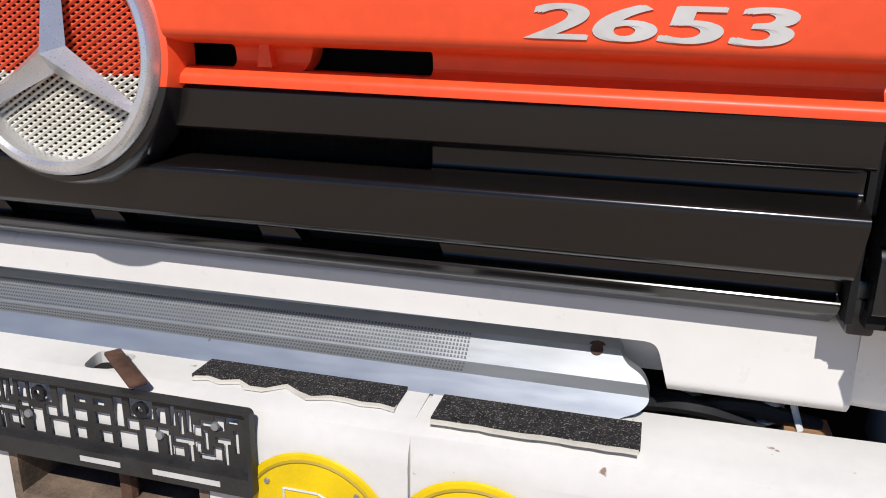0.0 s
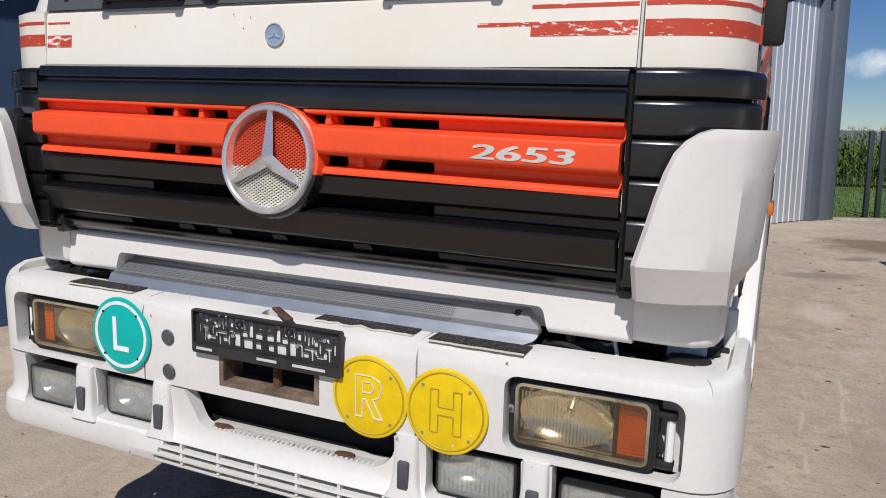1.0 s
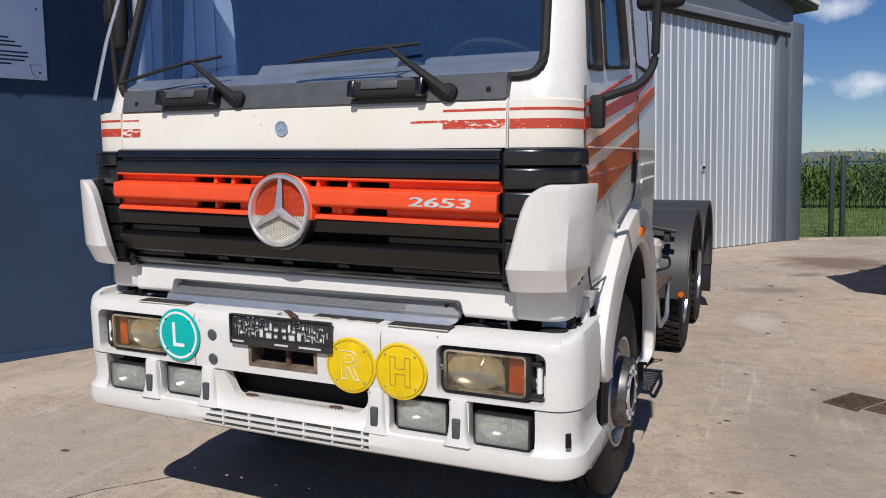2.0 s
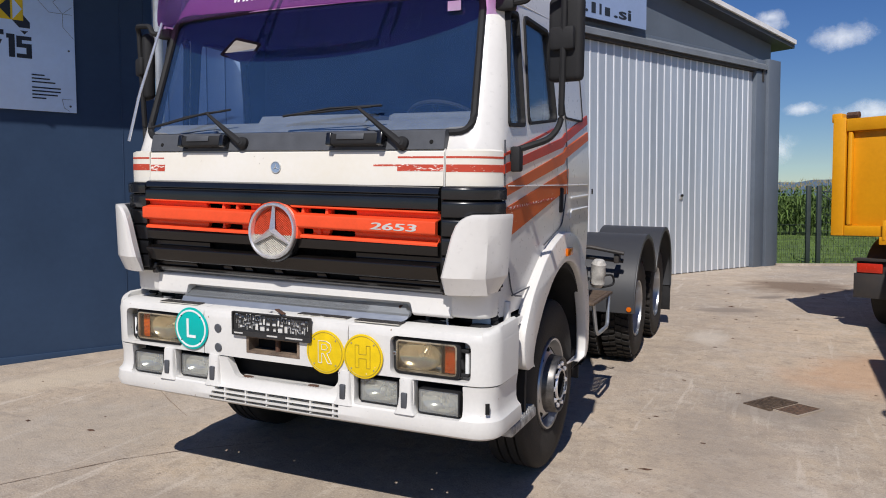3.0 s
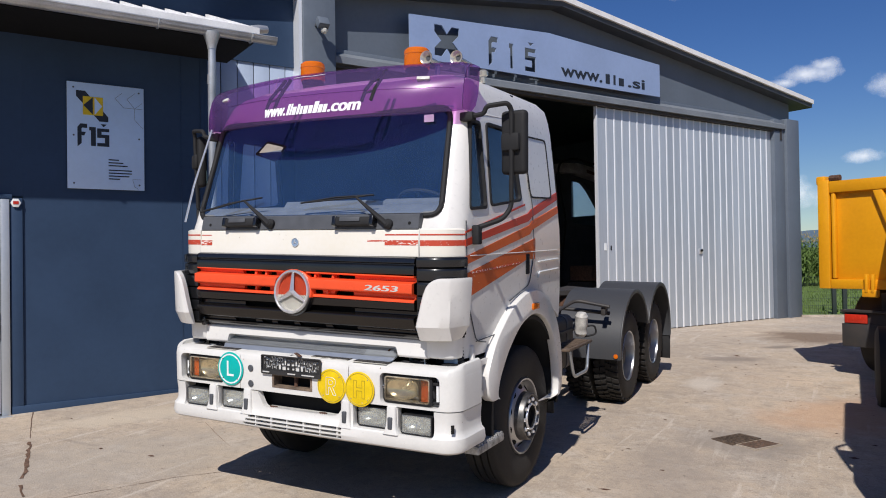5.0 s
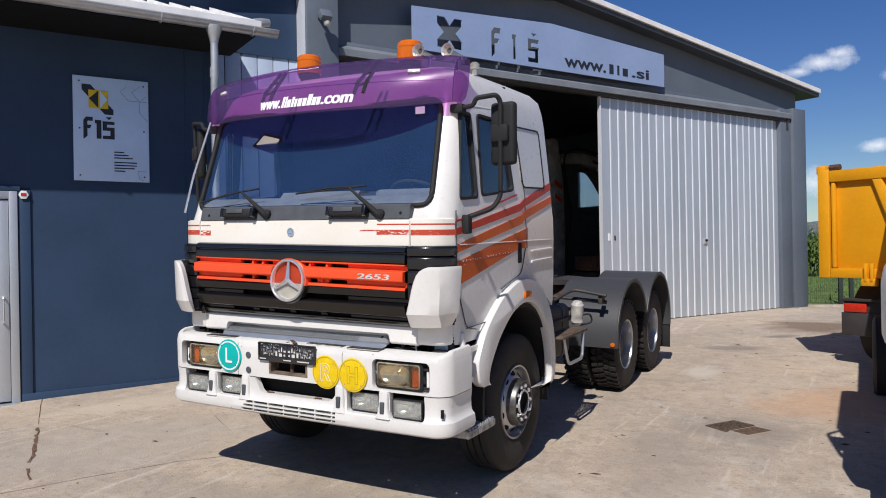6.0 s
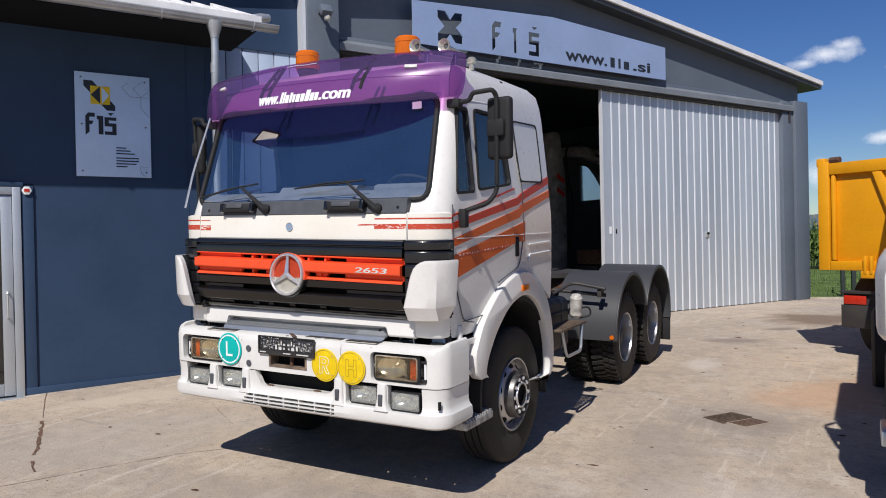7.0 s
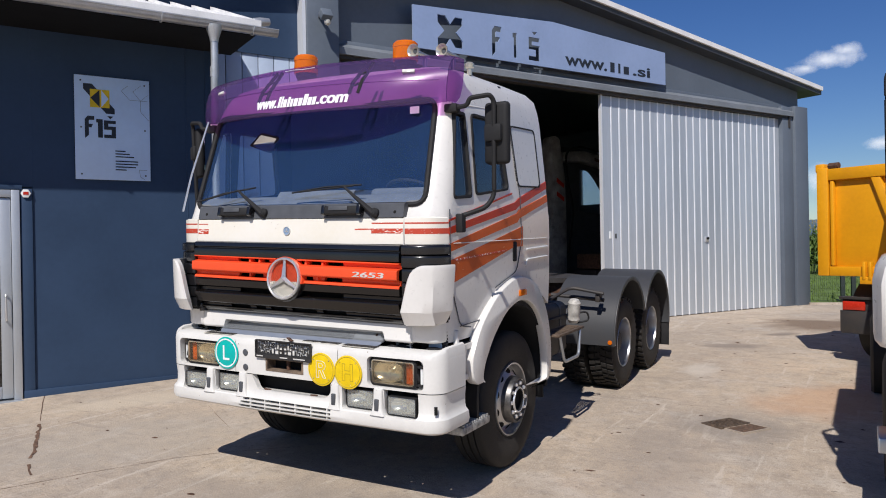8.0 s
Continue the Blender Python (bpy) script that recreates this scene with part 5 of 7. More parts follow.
LOWER = [(0.064, 1.532), (0.060, 1.519), (0.055, 1.516), (0.058, 1.468), (0.064, 1.462), (0.096, 1.459), (0.098, 1.428), (0.060, 1.419), (0.046, 1.415), (0.044, 1.405), (0.072, 1.340), (0.084, 1.332), (0.118, 1.327), (0.122, 1.306), (0.104, 1.299), (0.118, 1.280), (0.150, 1.260), (0.165, 1.256)]


def folded(profile, x0, x1, back):
    pts = list(profile) + [(p[0] + back, p[1]) for p in profile[::-1]]
    return prism([(y, z) for y, z in pts], "x", x0, x1)


g_top = leaning(folded(soften(UPPER, 0.004), XL, XR, 0.03), 0.7, 0.45)
part("grille_top_band", g_top, "black", truck, "glossy black grille band", angle=25)
band = folded(soften(ORANGE, 0.006), XL, XR, 0.03)
cutters = BM()
for x0, x1 in ((-0.539, -0.404), (-0.392, -0.307), (-0.295, -0.22), (0.07, 0.128), (0.156, 0.281), (0.306, 0.465)):
    prism([(x0 + 0.008, 1.6545), (x1, 1.6545), (x1, 1.6785), (x0, 1.6785)], "y", 0.055, 0.3, bm=cutters)
for x0, x1 in ((-0.526, -0.40), (-0.389, -0.275), (0.111, 0.199), (0.296, 0.460)):
    prism([(x0, 1.541), (x1, 1.541), (x1, 1.570), (x0 + 0.012, 1.570)], "y", 0.045, 0.3, bm=cutters)
band = boolean(band, cutters)
band = boolean(band, prism(circle(-0.036 + 0.006, 1.557 + 0.008, 0.160, 48), "y", -0.2, 0.3))
for x, z in ((-0.398, 1.67), (-0.301, 1.67), (0.142, 1.67), (0.293, 1.67), (-0.394, 1.56), (0.247, 1.56)):
    prism([(x - 0.010, z - 0.016), (x + 0.010, z - 0.016), (x + 0.006, z + 0.012), (x - 0.006, z + 0.012)], "y", 0.060, 0.09, bm=band)
orange = part("grille_orange_band", leaning(band, 0.53, 0.9), "orange", truck, "orange-red grille band with cut slots", angle=25)
low = folded(soften(LOWER, 0.007, 4), XL, XR, 0.03)
cutters = BM()
for x0, x1 in ((-0.53, -0.12), (0.06, 0.455)):
    prism([(x0, 1.424), (x1, 1.424), (x1, 1.4605), (x0, 1.4605)], "y", 0.05, 0.3, bm=cutters)
for x0, x1 in ((-0.66, -0.455), (-0.40, -0.30), (-0.255, -0.093), (-0.047, 0.189), (0.241, 0.456)):
    prism(rounded([(x0 + 0.02, 1.304), (x1 + 0.01, 1.304), (x1, 1.331), (x0, 1.331)], 0.006), "y", 0.05, 0.3, bm=cutters)
low = boolean(low, cutters)
part("grille_lower_band", leaning(low, 0.7, 0.4), "brown", truck, "faded black lower grille band", angle=25)
# black sheet: shade behind the grille slots put into colour
part("grille_backing", box(XL + 0.02, XR - 0.02, 0.150, 0.155, 1.27, 1.79), "gap", truck)
for x0, x1 in ((-0.53, -0.12), (0.06, 0.455)):
    bm = BM()
    for k in range(int((x1 - x0) / 0.012)):
        x = x0 + 0.012 * k
        box(x, x + 0.0012, 0.136, 0.138, 1.42, 1.465, bm=bm)
    for k in range(4):
        box(x0, x1, 0.1385, 0.1395, 1.425 + 0.01 * k, 1.4262 + 0.01 * k, bm=bm)
    tagged(part("insect_mesh", bm, "gap", truck), kind="stuff")
for x in (XL - 0.004, XR + 0.005):
    part("grille_gap", box(x - 0.004, x + 0.004, 0.09, 0.14, 1.28, 1.80), "gap", truck)
bm = BM()
for k in range(5):
    join(bm, moved(lettering("2653", 0.578, 0.832, 1.590, 1.626, 0.0015, slant=0.30), Matrix.Translation((0.0022 * k - 0.0022, 0.0214 - 0.00015 * k, 0.0006 * (k % 2)))))
part("lettering", leaning(bm, 0.53, 0.9), "number", orange, "silver-grey slanted number 2653")

# black corner pieces beside the grille
for s in (-1, 1):
    p = [(s * 0.972 if s < 0 else 0.967, 0.075), (s * 1.05, 0.078), (s * 1.13, 0.108), (s * 1.185, 0.17), (s * 1.214, 0.26)]
    for z0, z1, o in ((1.748, 1.812, 0.022), (1.66, 1.742, 0.018), (1.565, 1.652, 0.014), (1.47, 1.557, 0.012), (1.385, 1.462, 0.010), (1.30, 1.377, 0.006)):
        prof2 = soften([(-0.005, z0), (o + 0.004, z0), (o + 0.004, z1 - 0.012), (o - 0.004, z1), (-0.03, z1)], 0.005) + [(-0.03, z0)]
        part("corner_louvre", sweep(p, [(a * s, b) for a, b in prof2]), "black", truck)
    # black band painted where only shade lies behind the louvres
    part("corner_backing", sweep(p, [(-0.004 * s, 1.28), (-0.004 * s, 1.81), (-0.035 * s, 1.81), (-0.035 * s, 1.28)]), "gap", truck)
    part("hinge", box(s * 0.968 - 0.016, s * 0.968 + 0.016, 0.10, 0.17, 1.262, 1.33, 0.006), "black", truck)
    part("hinge_bolt", moved(lathe([(0, 0), (0.009, 0), (0.009, 0.006), (0, 0.007)], 8), pose(s * 0.962, 0.10, 1.30, 90, 0, 0)), "rubber", truck)

# emblem: ring, wire mesh, three-armed star
EM = pose(-0.036, 0.036, 1.557, 90 - 6, 0, 0)
em = part("emblem", moved(lathe([(0.136, 0.0), (0.137, 0.020), (0.142, 0.025), (0.149, 0.024), (0.155, 0.015), (0.156, -0.03), (0.13, -0.03)], 64, closed=True), EM), "chrome", truck, "large round silver emblem ring with three-armed star")
bm = lathe([(0.157, 0.006), (0.164, 0.002), (0.168, -0.008), (0.172, -0.045), (0.157, -0.045)], 64, closed=True)
top, bottom = bm, bm.copy()
for b, keep in ((top, 1), (bottom, -1)):
    bmesh.ops.bisect_plane(b, geom=b.verts[:] + b.edges[:] + b.faces[:], plane_co=(0, -0.035, 0), plane_no=(0, keep, 0), clear_inner=True)
part("emblem_surround", moved(top, EM), "orange", em)
part("emblem_surround", moved(bottom, EM), "black", em)
bm = BM()
bm2 = BM()
R = 0.139
step = 0.0082
n = int(R / step) + 1
for axis in (0, 1):
    for k in range(-n * 2, n * 2 + 1):
        o = k * step
        h2 = R * R - o * o
        if h2 <= 0:
            continue
        h = math.sqrt(h2)
        d = Vector((1, 0.62, 0)).normalized() if axis else Vector((1, -0.62, 0)).normalized()
        q = Vector((-d.y, d.x, 0))
        a, b = q * o - d * h, q * o + d * h
        cut_y = -0.022
        segs = [(a, b)]
        if (a.y - cut_y) * (b.y - cut_y) < 0:
            mid = a.lerp(b, (cut_y - a.y) / (b.y - a.y))
            segs = [(a, mid), (mid, b)]
        for p, q2 in segs:
            dst = bm if (p.y + q2.y) / 2 > cut_y else bm2
            zoff = -0.010 + (0.0012 if axis else -0.0012)
            tube([(p.x, p.y, zoff), (q2.x, q2.y, zoff)], 0.0023, 4, dst, cap=False)
part("emblem_mesh", moved(bm, EM), "mesh_or", em, "orange wire mesh")
part("emblem_mesh", moved(bm2, EM), "mesh_wh", em, "pale wire mesh")
part("emblem_back", moved(lathe([(0, -0.03), (0.139, -0.03), (0.139, -0.032), (0, -0.032)], 40), EM), "gap", em)
for k in range(3):
    bm = BM()
    a = radians(90 + 120 * k)
    c, s_ = math.cos(a), math.sin(a)
    P = lambda r, t, h: bm.verts.new((r * c - t * s_, r * s_ + t * c, h))
    tip, tipb = P(0.139, 0.0, 0.020), P(0.139, 0.0, 0.0)
    l1, r1 = P(0.139, 0.006, 0.004), P(0.139, -0.006, 0.004)
    ctr, lb, rb = P(0, 0, 0.036), P(0.0115, 0.020, 0.012), P(0.0115, -0.020, 0.012)
    for f in ((ctr, lb, l1, tip), (ctr, tip, r1, rb), (tip, l1, tipb), (tip, tipb, r1)):
        bm.faces.new(f)
    part("star_arm", moved(bm, EM), "chrome", em, angle=10)

# white apron under the grille, radiator panel behind it
bm = prism(soften([(0.168, 1.266), (0.157, 1.258), (0.154, 1.215), (0.147, 1.150), (0.160, 1.135), (0.23, 1.135)], 0.006) + [(0.23, 1.262)], "x", -0.985, 0.985)
notch = prism(rounded([(-0.785, 1.05), (0.785, 1.05), (0.764, 1.150), (0.748, 1.204), (-0.752, 1.204), (-0.764, 1.150)], 0.016), "y", 0.0, 0.4)
part("apron", boolean(bm, notch), "white", truck, angle=25)
rad = prism([(0.245, 1.200), (0.260, 1.200), (0.225, 1.165), (0.205, 1.160), (0.170, 1.128), (0.150, 1.122), (0.135, 1.098), (0.122, 1.098), (0.138, 1.130), (0.160, 1.138), (0.195, 1.170), (0.214, 1.174)], "x", -0.78, 0.80)
tongue = rounded([(-0.79, 1.06), (0.69, 1.06), (0.70, 1.098), (0.735, 1.112), (0.747, 1.128), (0.735, 1.146), (0.706, 1.158), (0.694, 1.186), (0.66, 1.192), (0.635, 1.187), (0.62, 1.23), (-0.79, 1.23)], 0.014)
rad = boolean(rad, prism(tongue, "y", 0.0, 0.4), "INTERSECT")
radp = part("radiator_cover", rad, "alu", truck, "bare silver metal cover, perforated along most of its length", angle=20)
part("cover_bolt", moved(lathe([(0, 0), (0.016, 0), (0.016, 0.006), (0.009, 0.008), (0.009, 0.012), (0, 0.012)], 12), pose(0.669, 0.198, 1.160, 45, 0, 0)), "rust", radp)
part("cover_slot", moved(prism(rrect(-0.013, 0.013, -0.005, 0.005, 0.0045), "y", -0.006, 0.0), pose(0.547, 0.206, 1.160, -48, 0, 0)), "gap", radp)
bm = BM()
for y0, z0, y1, z1, nx, rows_, wd in ((0.242, 1.197, 0.216, 1.176, 300, 5, 0.0022), (0.194, 1.169, 0.161, 1.140, 240, 7, 0.0028), (0.158, 1.137, 0.139, 1.131, 240, 3, 0.0028)):
    for k in range(nx):
        x = -0.77 + 1.26 * k / nx
        for j in range(rows_):
            t = (j + 0.5) / rows_
            y, z = y0 + (y1 - y0) * t, z0 + (z1 - z0) * t
            hs = 0.26 / rows_
            bm.faces.new([bm.verts.new((x + dx, y - 0.0012 + (y1 - y0) * hs * s_, z + 0.0012 + (z1 - z0) * hs * s_)) for dx, s_ in ((0, 1), (wd, 1), (wd, -1), (0, -1))])
tagged(part("perforation", bm, "perforated", radp), kind="stuff")
# added black sheet that stands for deep shade behind apron and bumper
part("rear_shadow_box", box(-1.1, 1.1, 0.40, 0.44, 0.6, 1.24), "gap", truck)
part("crossmember", box(-1.0, 1.0, 0.26, 0.36, 0.80, 1.02, 0.01), "chassis", truck)
for x in (-0.9, 0.9):
    part("spring", tube([(x + 0.028 * math.cos(k * 0.7), 0.24 + 0.028 * math.sin(k * 0.7), 1.04 + 0.0026 * k) for k in range(60)], 0.006, 5), "alu", truck)
    part("air_hose", tube(arc_points([(x * 0.85, 0.22, 1.06), (x * 0.95, 0.2, 1.11), (x * 1.08, 0.22, 1.08)], 0.05), 0.012, 6), "rubber", truck)
part("wood_strip", box(0.52, 0.66, 0.125, 0.15, 1.078, 1.100), "wood", truck)
part("wood_block", box(0.925, 0.985, 0.20, 0.24, 1.06, 1.082), "wood", truck)
part("threaded_rod", tube([(0.80 + 0.01 * (k % 2), 0.25, 1.06 + 0.003 * k) for k in range(30)], 0.011, 7), "alu", truck)
part("cable_tie", tube([(0.925, 0.23, 1.17), (0.935, 0.21, 1.11), (0.945, 0.20, 1.08)], 0.005, 5), "sign_white", truck)
part("blue_canister", box(1.06, 1.16, 0.24, 0.34, 1.02, 1.15, 0.012), "canister_blue", truck, "pale blue plastic canister")
part("cap", moved(lathe([(0, 0), (0.06, 0), (0.065, 0.02), (0.05, 0.035), (0, 0.04)], 18), pose(1.12, 0.22, 1.07)), "rubber", truck)
for k in range(3):
    part("rubber_hose", tube(arc_points([(0.74, 0.21 + 0.02 * k, 1.085), (0.80, 0.18 + 0.03 * k, 1.105 - 0.01 * k), (0.90, 0.22, 1.07)], 0.05), 0.010, 6), "rubber", truck)

# corner wind deflectors
def front_bow(x):
    """How far the deflector's face falls back towards the side."""
    k = soft((x - 1.0) / 0.23, 0, 1)
    return 0.004 + 0.10 * k ** 2.2


for s in (-1, 1):
    rings = []
    for z, start, inset in ((1.276, 1.002, 0.055), (1.280, 1.000, 0.046), (1.362, 0.998, 0.004), (1.369, 0.998, 0.0), (1.45, 1.020, 0.0), (1.525, 1.039, 0.0), (1.58, 1.055, 0.0), (1.625, 1.074, 0.0), (1.652, 1.096, 0.0), (1.670, 1.122, 0.001), (1.679, 1.146, 0.004)):
        o = 0.08 * (1.68 - z) + (0.02 if s < 0 else 0.0)
        f = -0.045 + 0.03 * (1.67 - z)
        face = [start + 0.028 + (1.222 - 0.6 * o - start - 0.028) * k / 8 for k in range(9)]
        outer_pts = [(start - 0.002, front_bow(start) + f + inset + 0.018), (start + 0.010, front_bow(start) + f + inset + 0.005)]
        outer_pts += [(x, front_bow(x) + f + inset) for x in face]
        outer_pts += [(1.258 - inset - o, f + 0.165), (1.276 - inset - o, 0.175), (1.282 - inset - o, 0.235)]
        inner_pts = [(1.260 - inset - o, 0.235), (1.253 - inset - o, 0.19), (1.230 - inset - o, f + 0.19)]
        inner_pts += [(x - 0.012, front_bow(x) + f + inset * 0.5 + 0.05) for x in face[::-1]] + [(start + 0.004, front_bow(start) + f + inset * 0.5 + 0.06)]
        rings.append([(x * s, y, z) for x, y in outer_pts + inner_pts])
    d = part("deflector", loft(rings), "white", truck, "white corner wind deflector", angle=26)
    rings = []
    for z, ins in ((1.140, 0.030), (1.146, 0.012), (1.160, 0.004), (1.33, 0.0)):
        outer_pts = [(0.9851, 0.150 + ins), (1.030, 0.146 + ins), (1.090, 0.146 + ins), (1.130, 0.152 + ins), (1.165 - ins * 0.5, 0.168 + ins), (1.190 - ins, 0.200 + ins * 0.5), (1.200 - ins, 0.26)]
        inner_pts = [(1.160, 0.26), (1.150, 0.235), (1.130, 0.215), (1.090, 0.20), (0.986, 0.20)]
        rings.append([(x * s, y, z) for x, y in outer_pts + inner_pts])
    part("deflector_base", loft(rings), "white", d, angle=50)
    part("bellows", moved(lathe([(0, 0)] + [((0.030, 0.022)[k % 2], 0.012 * k) for k in range(16)] + [(0, 0.18)], 14), pose(s * 1.165, 0.29, 1.09, 12, 0, 0)), "rubber", d, "black ribbed rubber bellows")

# bumper
def bumper_path(hw, fy, r, back, n=7):
    half = [(hw, back)]
    for k in range(n + 1):
        a = radians(90 * k / n)
        half.append((hw - r + r * math.cos(a), fy + 0.018 + r - r * math.sin(a)))
    half += [(0.6, fy + 0.006), (0.25, fy)]
    return [(-x, y) for x, y in half] + [(x, y) for x, y in half[::-1]]


BP = bumper_path(1.262, 0.025, 0.12, 0.40)
up = sweep(BP, [(0.004, 0.828), (0.006, 1.04), (0.002, 1.060), (-0.008, 1.082), (-0.030, 1.095), (-0.12, 1.100), (-0.12, 1.08), (-0.06, 1.07), (-0.045, 1.02), (-0.045, 0.828)])
HEAD = {1: rrect(0.695, 1.14, 0.842, 1.046, 0.035), -1: rrect(-1.14, -0.695, 0.842, 1.046, 0.035)}
for s in (-1, 1):
    up = boolean(up, prism(HEAD[s], "y", -0.2, 0.35))
up = boolean(up, prism(rrect(-0.212, 0.138, 0.868, 0.960, 0.008, 2), "y", -0.2, 0.25))
cutters = BM()
for x in (-0.525, 0.448):
    box(x - 0.003, x + 0.003, -0.1, 0.035, 0.8, 1.2, bm=cutters)
    box(x - 0.003, x + 0.003, 0.0351, 0.3, 1.094, 1.2, bm=cutters)
up = boolean(up, cutters)
up = boolean(up, prism(rounded([(-0.09, 0.055), (-0.035, 0.062), (-0.025, 0.112), (-0.10, 0.112)], 0.018), "z", 1.0, 1.3))
bumper = part("bumper", up, "bumper", truck, "white chipped plastic front bumper", angle=32)
for s in (-1, 1):
    end = sweep([q for q in BP if s * q[0] > 1.17], [(0.0035, 1.055), (-0.001, 1.100), (-0.008, 1.122), (-0.022, 1.130), (-0.040, 1.124), (-0.050, 1.095), (-0.050, 1.055)])
    for v in end.verts:
        v.co.z = 1.055 + (v.co.z - 1.055) * (0.45 + 0.55 * soft((v.co.y - 0.05) / 0.13, 0, 1))
    part("bumper_end", end, "bumper", bumper, angle=40)
lowp = sweep(bumper_path(1.258, 0.018, 0.12, 0.42), [(0.0, 0.820), (-0.007, 0.76), (-0.006, 0.70), (0.002, 0.672), (0.021, 0.652), (0.028, 0.60), (0.018, 0.568), (-0.006, 0.552), (-0.06, 0.545), (-0.105, 0.55), (-0.105, 0.57), (-0.06, 0.575), (-0.05, 0.70), (-0.05, 0.820)])
FOGS = [(0.845, 1.085, 0.655, 0.790), (0.495, 0.735, 0.665, 0.805)]
for x0, x1, z0, z1 in FOGS:
    for s in (-1, 1):
        lowp = boolean(lowp, prism(rrect(min(s * x0, s * x1) - 0.014, max(s * x0, s * x1) + 0.014, z0 - 0.004, 0.86, 0.022), "y", -0.2, 0.35))
lowp = boolean(lowp, prism(rounded([(-0.40, 0.90), (-0.30, 0.712), (0.335, 0.712), (0.385, 0.76), (0.385, 0.90)], 0.03), "y", -0.2, 0.35))
for z0, z1 in ((0.629, 0.650), (0.601, 0.621), (0.573, 0.592)):
    lowp = boolean(lowp, prism(rounded([(-0.43 - (0.63 - z0) * 0.8, z0), (0.40, z0), (0.40, z1), (-0.43 - (0.63 - z0) * 0.8, z1)], 0.006), "y", -0.2, 0.10))
spoil = part("bumper_spoiler", lowp, "bumper", truck, "white lower bumper spoiler with slots", angle=32)
for k in range(6):
    x = -0.36 + 0.145 * k
    part("slot_bar", box(x - 0.0045, x + 0.0045, 0.000, 0.05, 0.577, 0.648), "bumper", spoil)
# black sheet stands for the shade inside the spoiler slots
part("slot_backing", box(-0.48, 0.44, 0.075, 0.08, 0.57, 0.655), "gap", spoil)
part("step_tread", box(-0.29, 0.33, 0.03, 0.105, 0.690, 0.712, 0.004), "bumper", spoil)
# black panel gives the step opening its shade by colour
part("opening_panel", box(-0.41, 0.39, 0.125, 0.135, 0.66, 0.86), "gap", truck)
for x in (-0.79, -0.45, 0.425, 0.79):
    rings = []
    for z, w_, y0 in ((0.830, 0.034, 0.012), (0.815, 0.035, 0.008), (0.74, 0.036, 0.004), (0.70, 0.039, 0.000), (0.672, 0.046, -0.005), (0.650, 0.060, -0.006)):
        rings.append([(x - w_, 0.055, z), (x - w_, y0 + 0.012, z), (x - w_ + 0.004, y0 + 0.004, z), (x - w_ + 0.012, y0, z), (x + w_ - 0.012, y0, z), (x + w_ - 0.004, y0 + 0.004, z), (x + w_, y0 + 0.012, z), (x + w_, 0.055, z)])
    part("spoiler_rib", loft(rings), "bumper", spoil, angle=45)
bm = BM()
for k in range(34):
    box(-0.27 + 0.0175 * k, -0.262 + 0.0175 * k, 0.035, 0.05, 0.711, 0.714, bm=bm)
part("tread_ribs", bm, "bumper", spoil)
for x, z in ((-0.235, 0.716), (0.21, 0.716)):
    rb = BM()
    rr = random.Random(int(x * 100))
    prism([(x + 0.045 * rr.uniform(0.6, 1) * math.cos(a / 10 * 6.28), 0.05 + 0.018 * rr.uniform(0.5, 1) * math.sin(a / 10 * 6.28)) for a in range(10)], "z", z - 0.003, z + 0.004, bm=rb)
    part("rust_patch", rb, "rust", spoil)
# second black sheet, shade deeper in the same opening
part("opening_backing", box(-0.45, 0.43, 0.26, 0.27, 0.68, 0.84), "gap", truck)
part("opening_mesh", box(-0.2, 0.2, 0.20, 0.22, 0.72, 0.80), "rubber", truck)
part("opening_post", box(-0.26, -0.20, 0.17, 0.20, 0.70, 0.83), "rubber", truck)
# added black sheets stop light leaking through the fog lamp pockets
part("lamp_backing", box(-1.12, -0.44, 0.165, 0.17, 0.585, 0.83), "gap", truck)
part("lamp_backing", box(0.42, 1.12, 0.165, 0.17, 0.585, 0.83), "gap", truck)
# dark clips on the spoiler
for x in (-1.03 + 0.24, -0.45, 0.425, 0.79):
    part("clip", box(x - 0.017, x + 0.017, -0.008, 0.02, 0.682, 0.762, 0.006), "grey", spoil)
part("tow_hatch", moved(box(-0.011, 0.011, -0.004, 0.004, -0.028, 0.028, 0.002), pose(1.226, 0.052, 0.72, 0, 0, 42)), "gap", spoil)

# head lamps
for s in (-1, 1):
    fx = lambda x: x * s
    span = lambda a, b: (min(s * a, s * b), max(s * a, s * b))
    hl = part("headlamp", boolean(prism(rrect(*span(0.703, 1.077), 0.846, 1.040, 0.032), "y", 0.056, 0.12), prism(rrect(*span(0.724, 1.054), 0.867, 1.021, 0.018), "y", 0.0, 0.112)), "rubber", truck, "rectangular head lamp with amber indicator behind one clear lens")
    part("bezel_lip", boolean(prism(rrect(*span(0.710, 1.070), 0.853, 1.034, 0.028), "y", 0.051, 0.060, 0.003), prism(rrect(*span(0.718, 1.061), 0.861, 1.026, 0.022), "y", 0.0, 0.1)), "rubber", hl)
    part("pocket_wall", box(*span(0.69, 1.145), 0.121, 0.125, 0.835, 1.05), "bumper", truck)
    part("reflector", moved(lathe([(0.014, 0.002), (0.04, 0.006), (0.07, 0.014), (0.092, 0.026), (0.104, 0.036)], 32), pose(fx(0.848), 0.1095, 0.944, 90, 0, 0) @ Matrix.Diagonal((1.17, 0.72, 1, 1))), "reflector", hl)
    part("bulb", moved(lathe([(0, 0.030), (0.009, 0.028), (0.010, 0.004), (0, 0.004)], 12), pose(fx(0.848), 0.108, 0.944, 90, 0, 0)), "chrome", hl)
    part("reflector_plate", box(*span(0.725, 0.970), 0.1105, 0.1125, 0.868, 1.020), "reflector", hl)
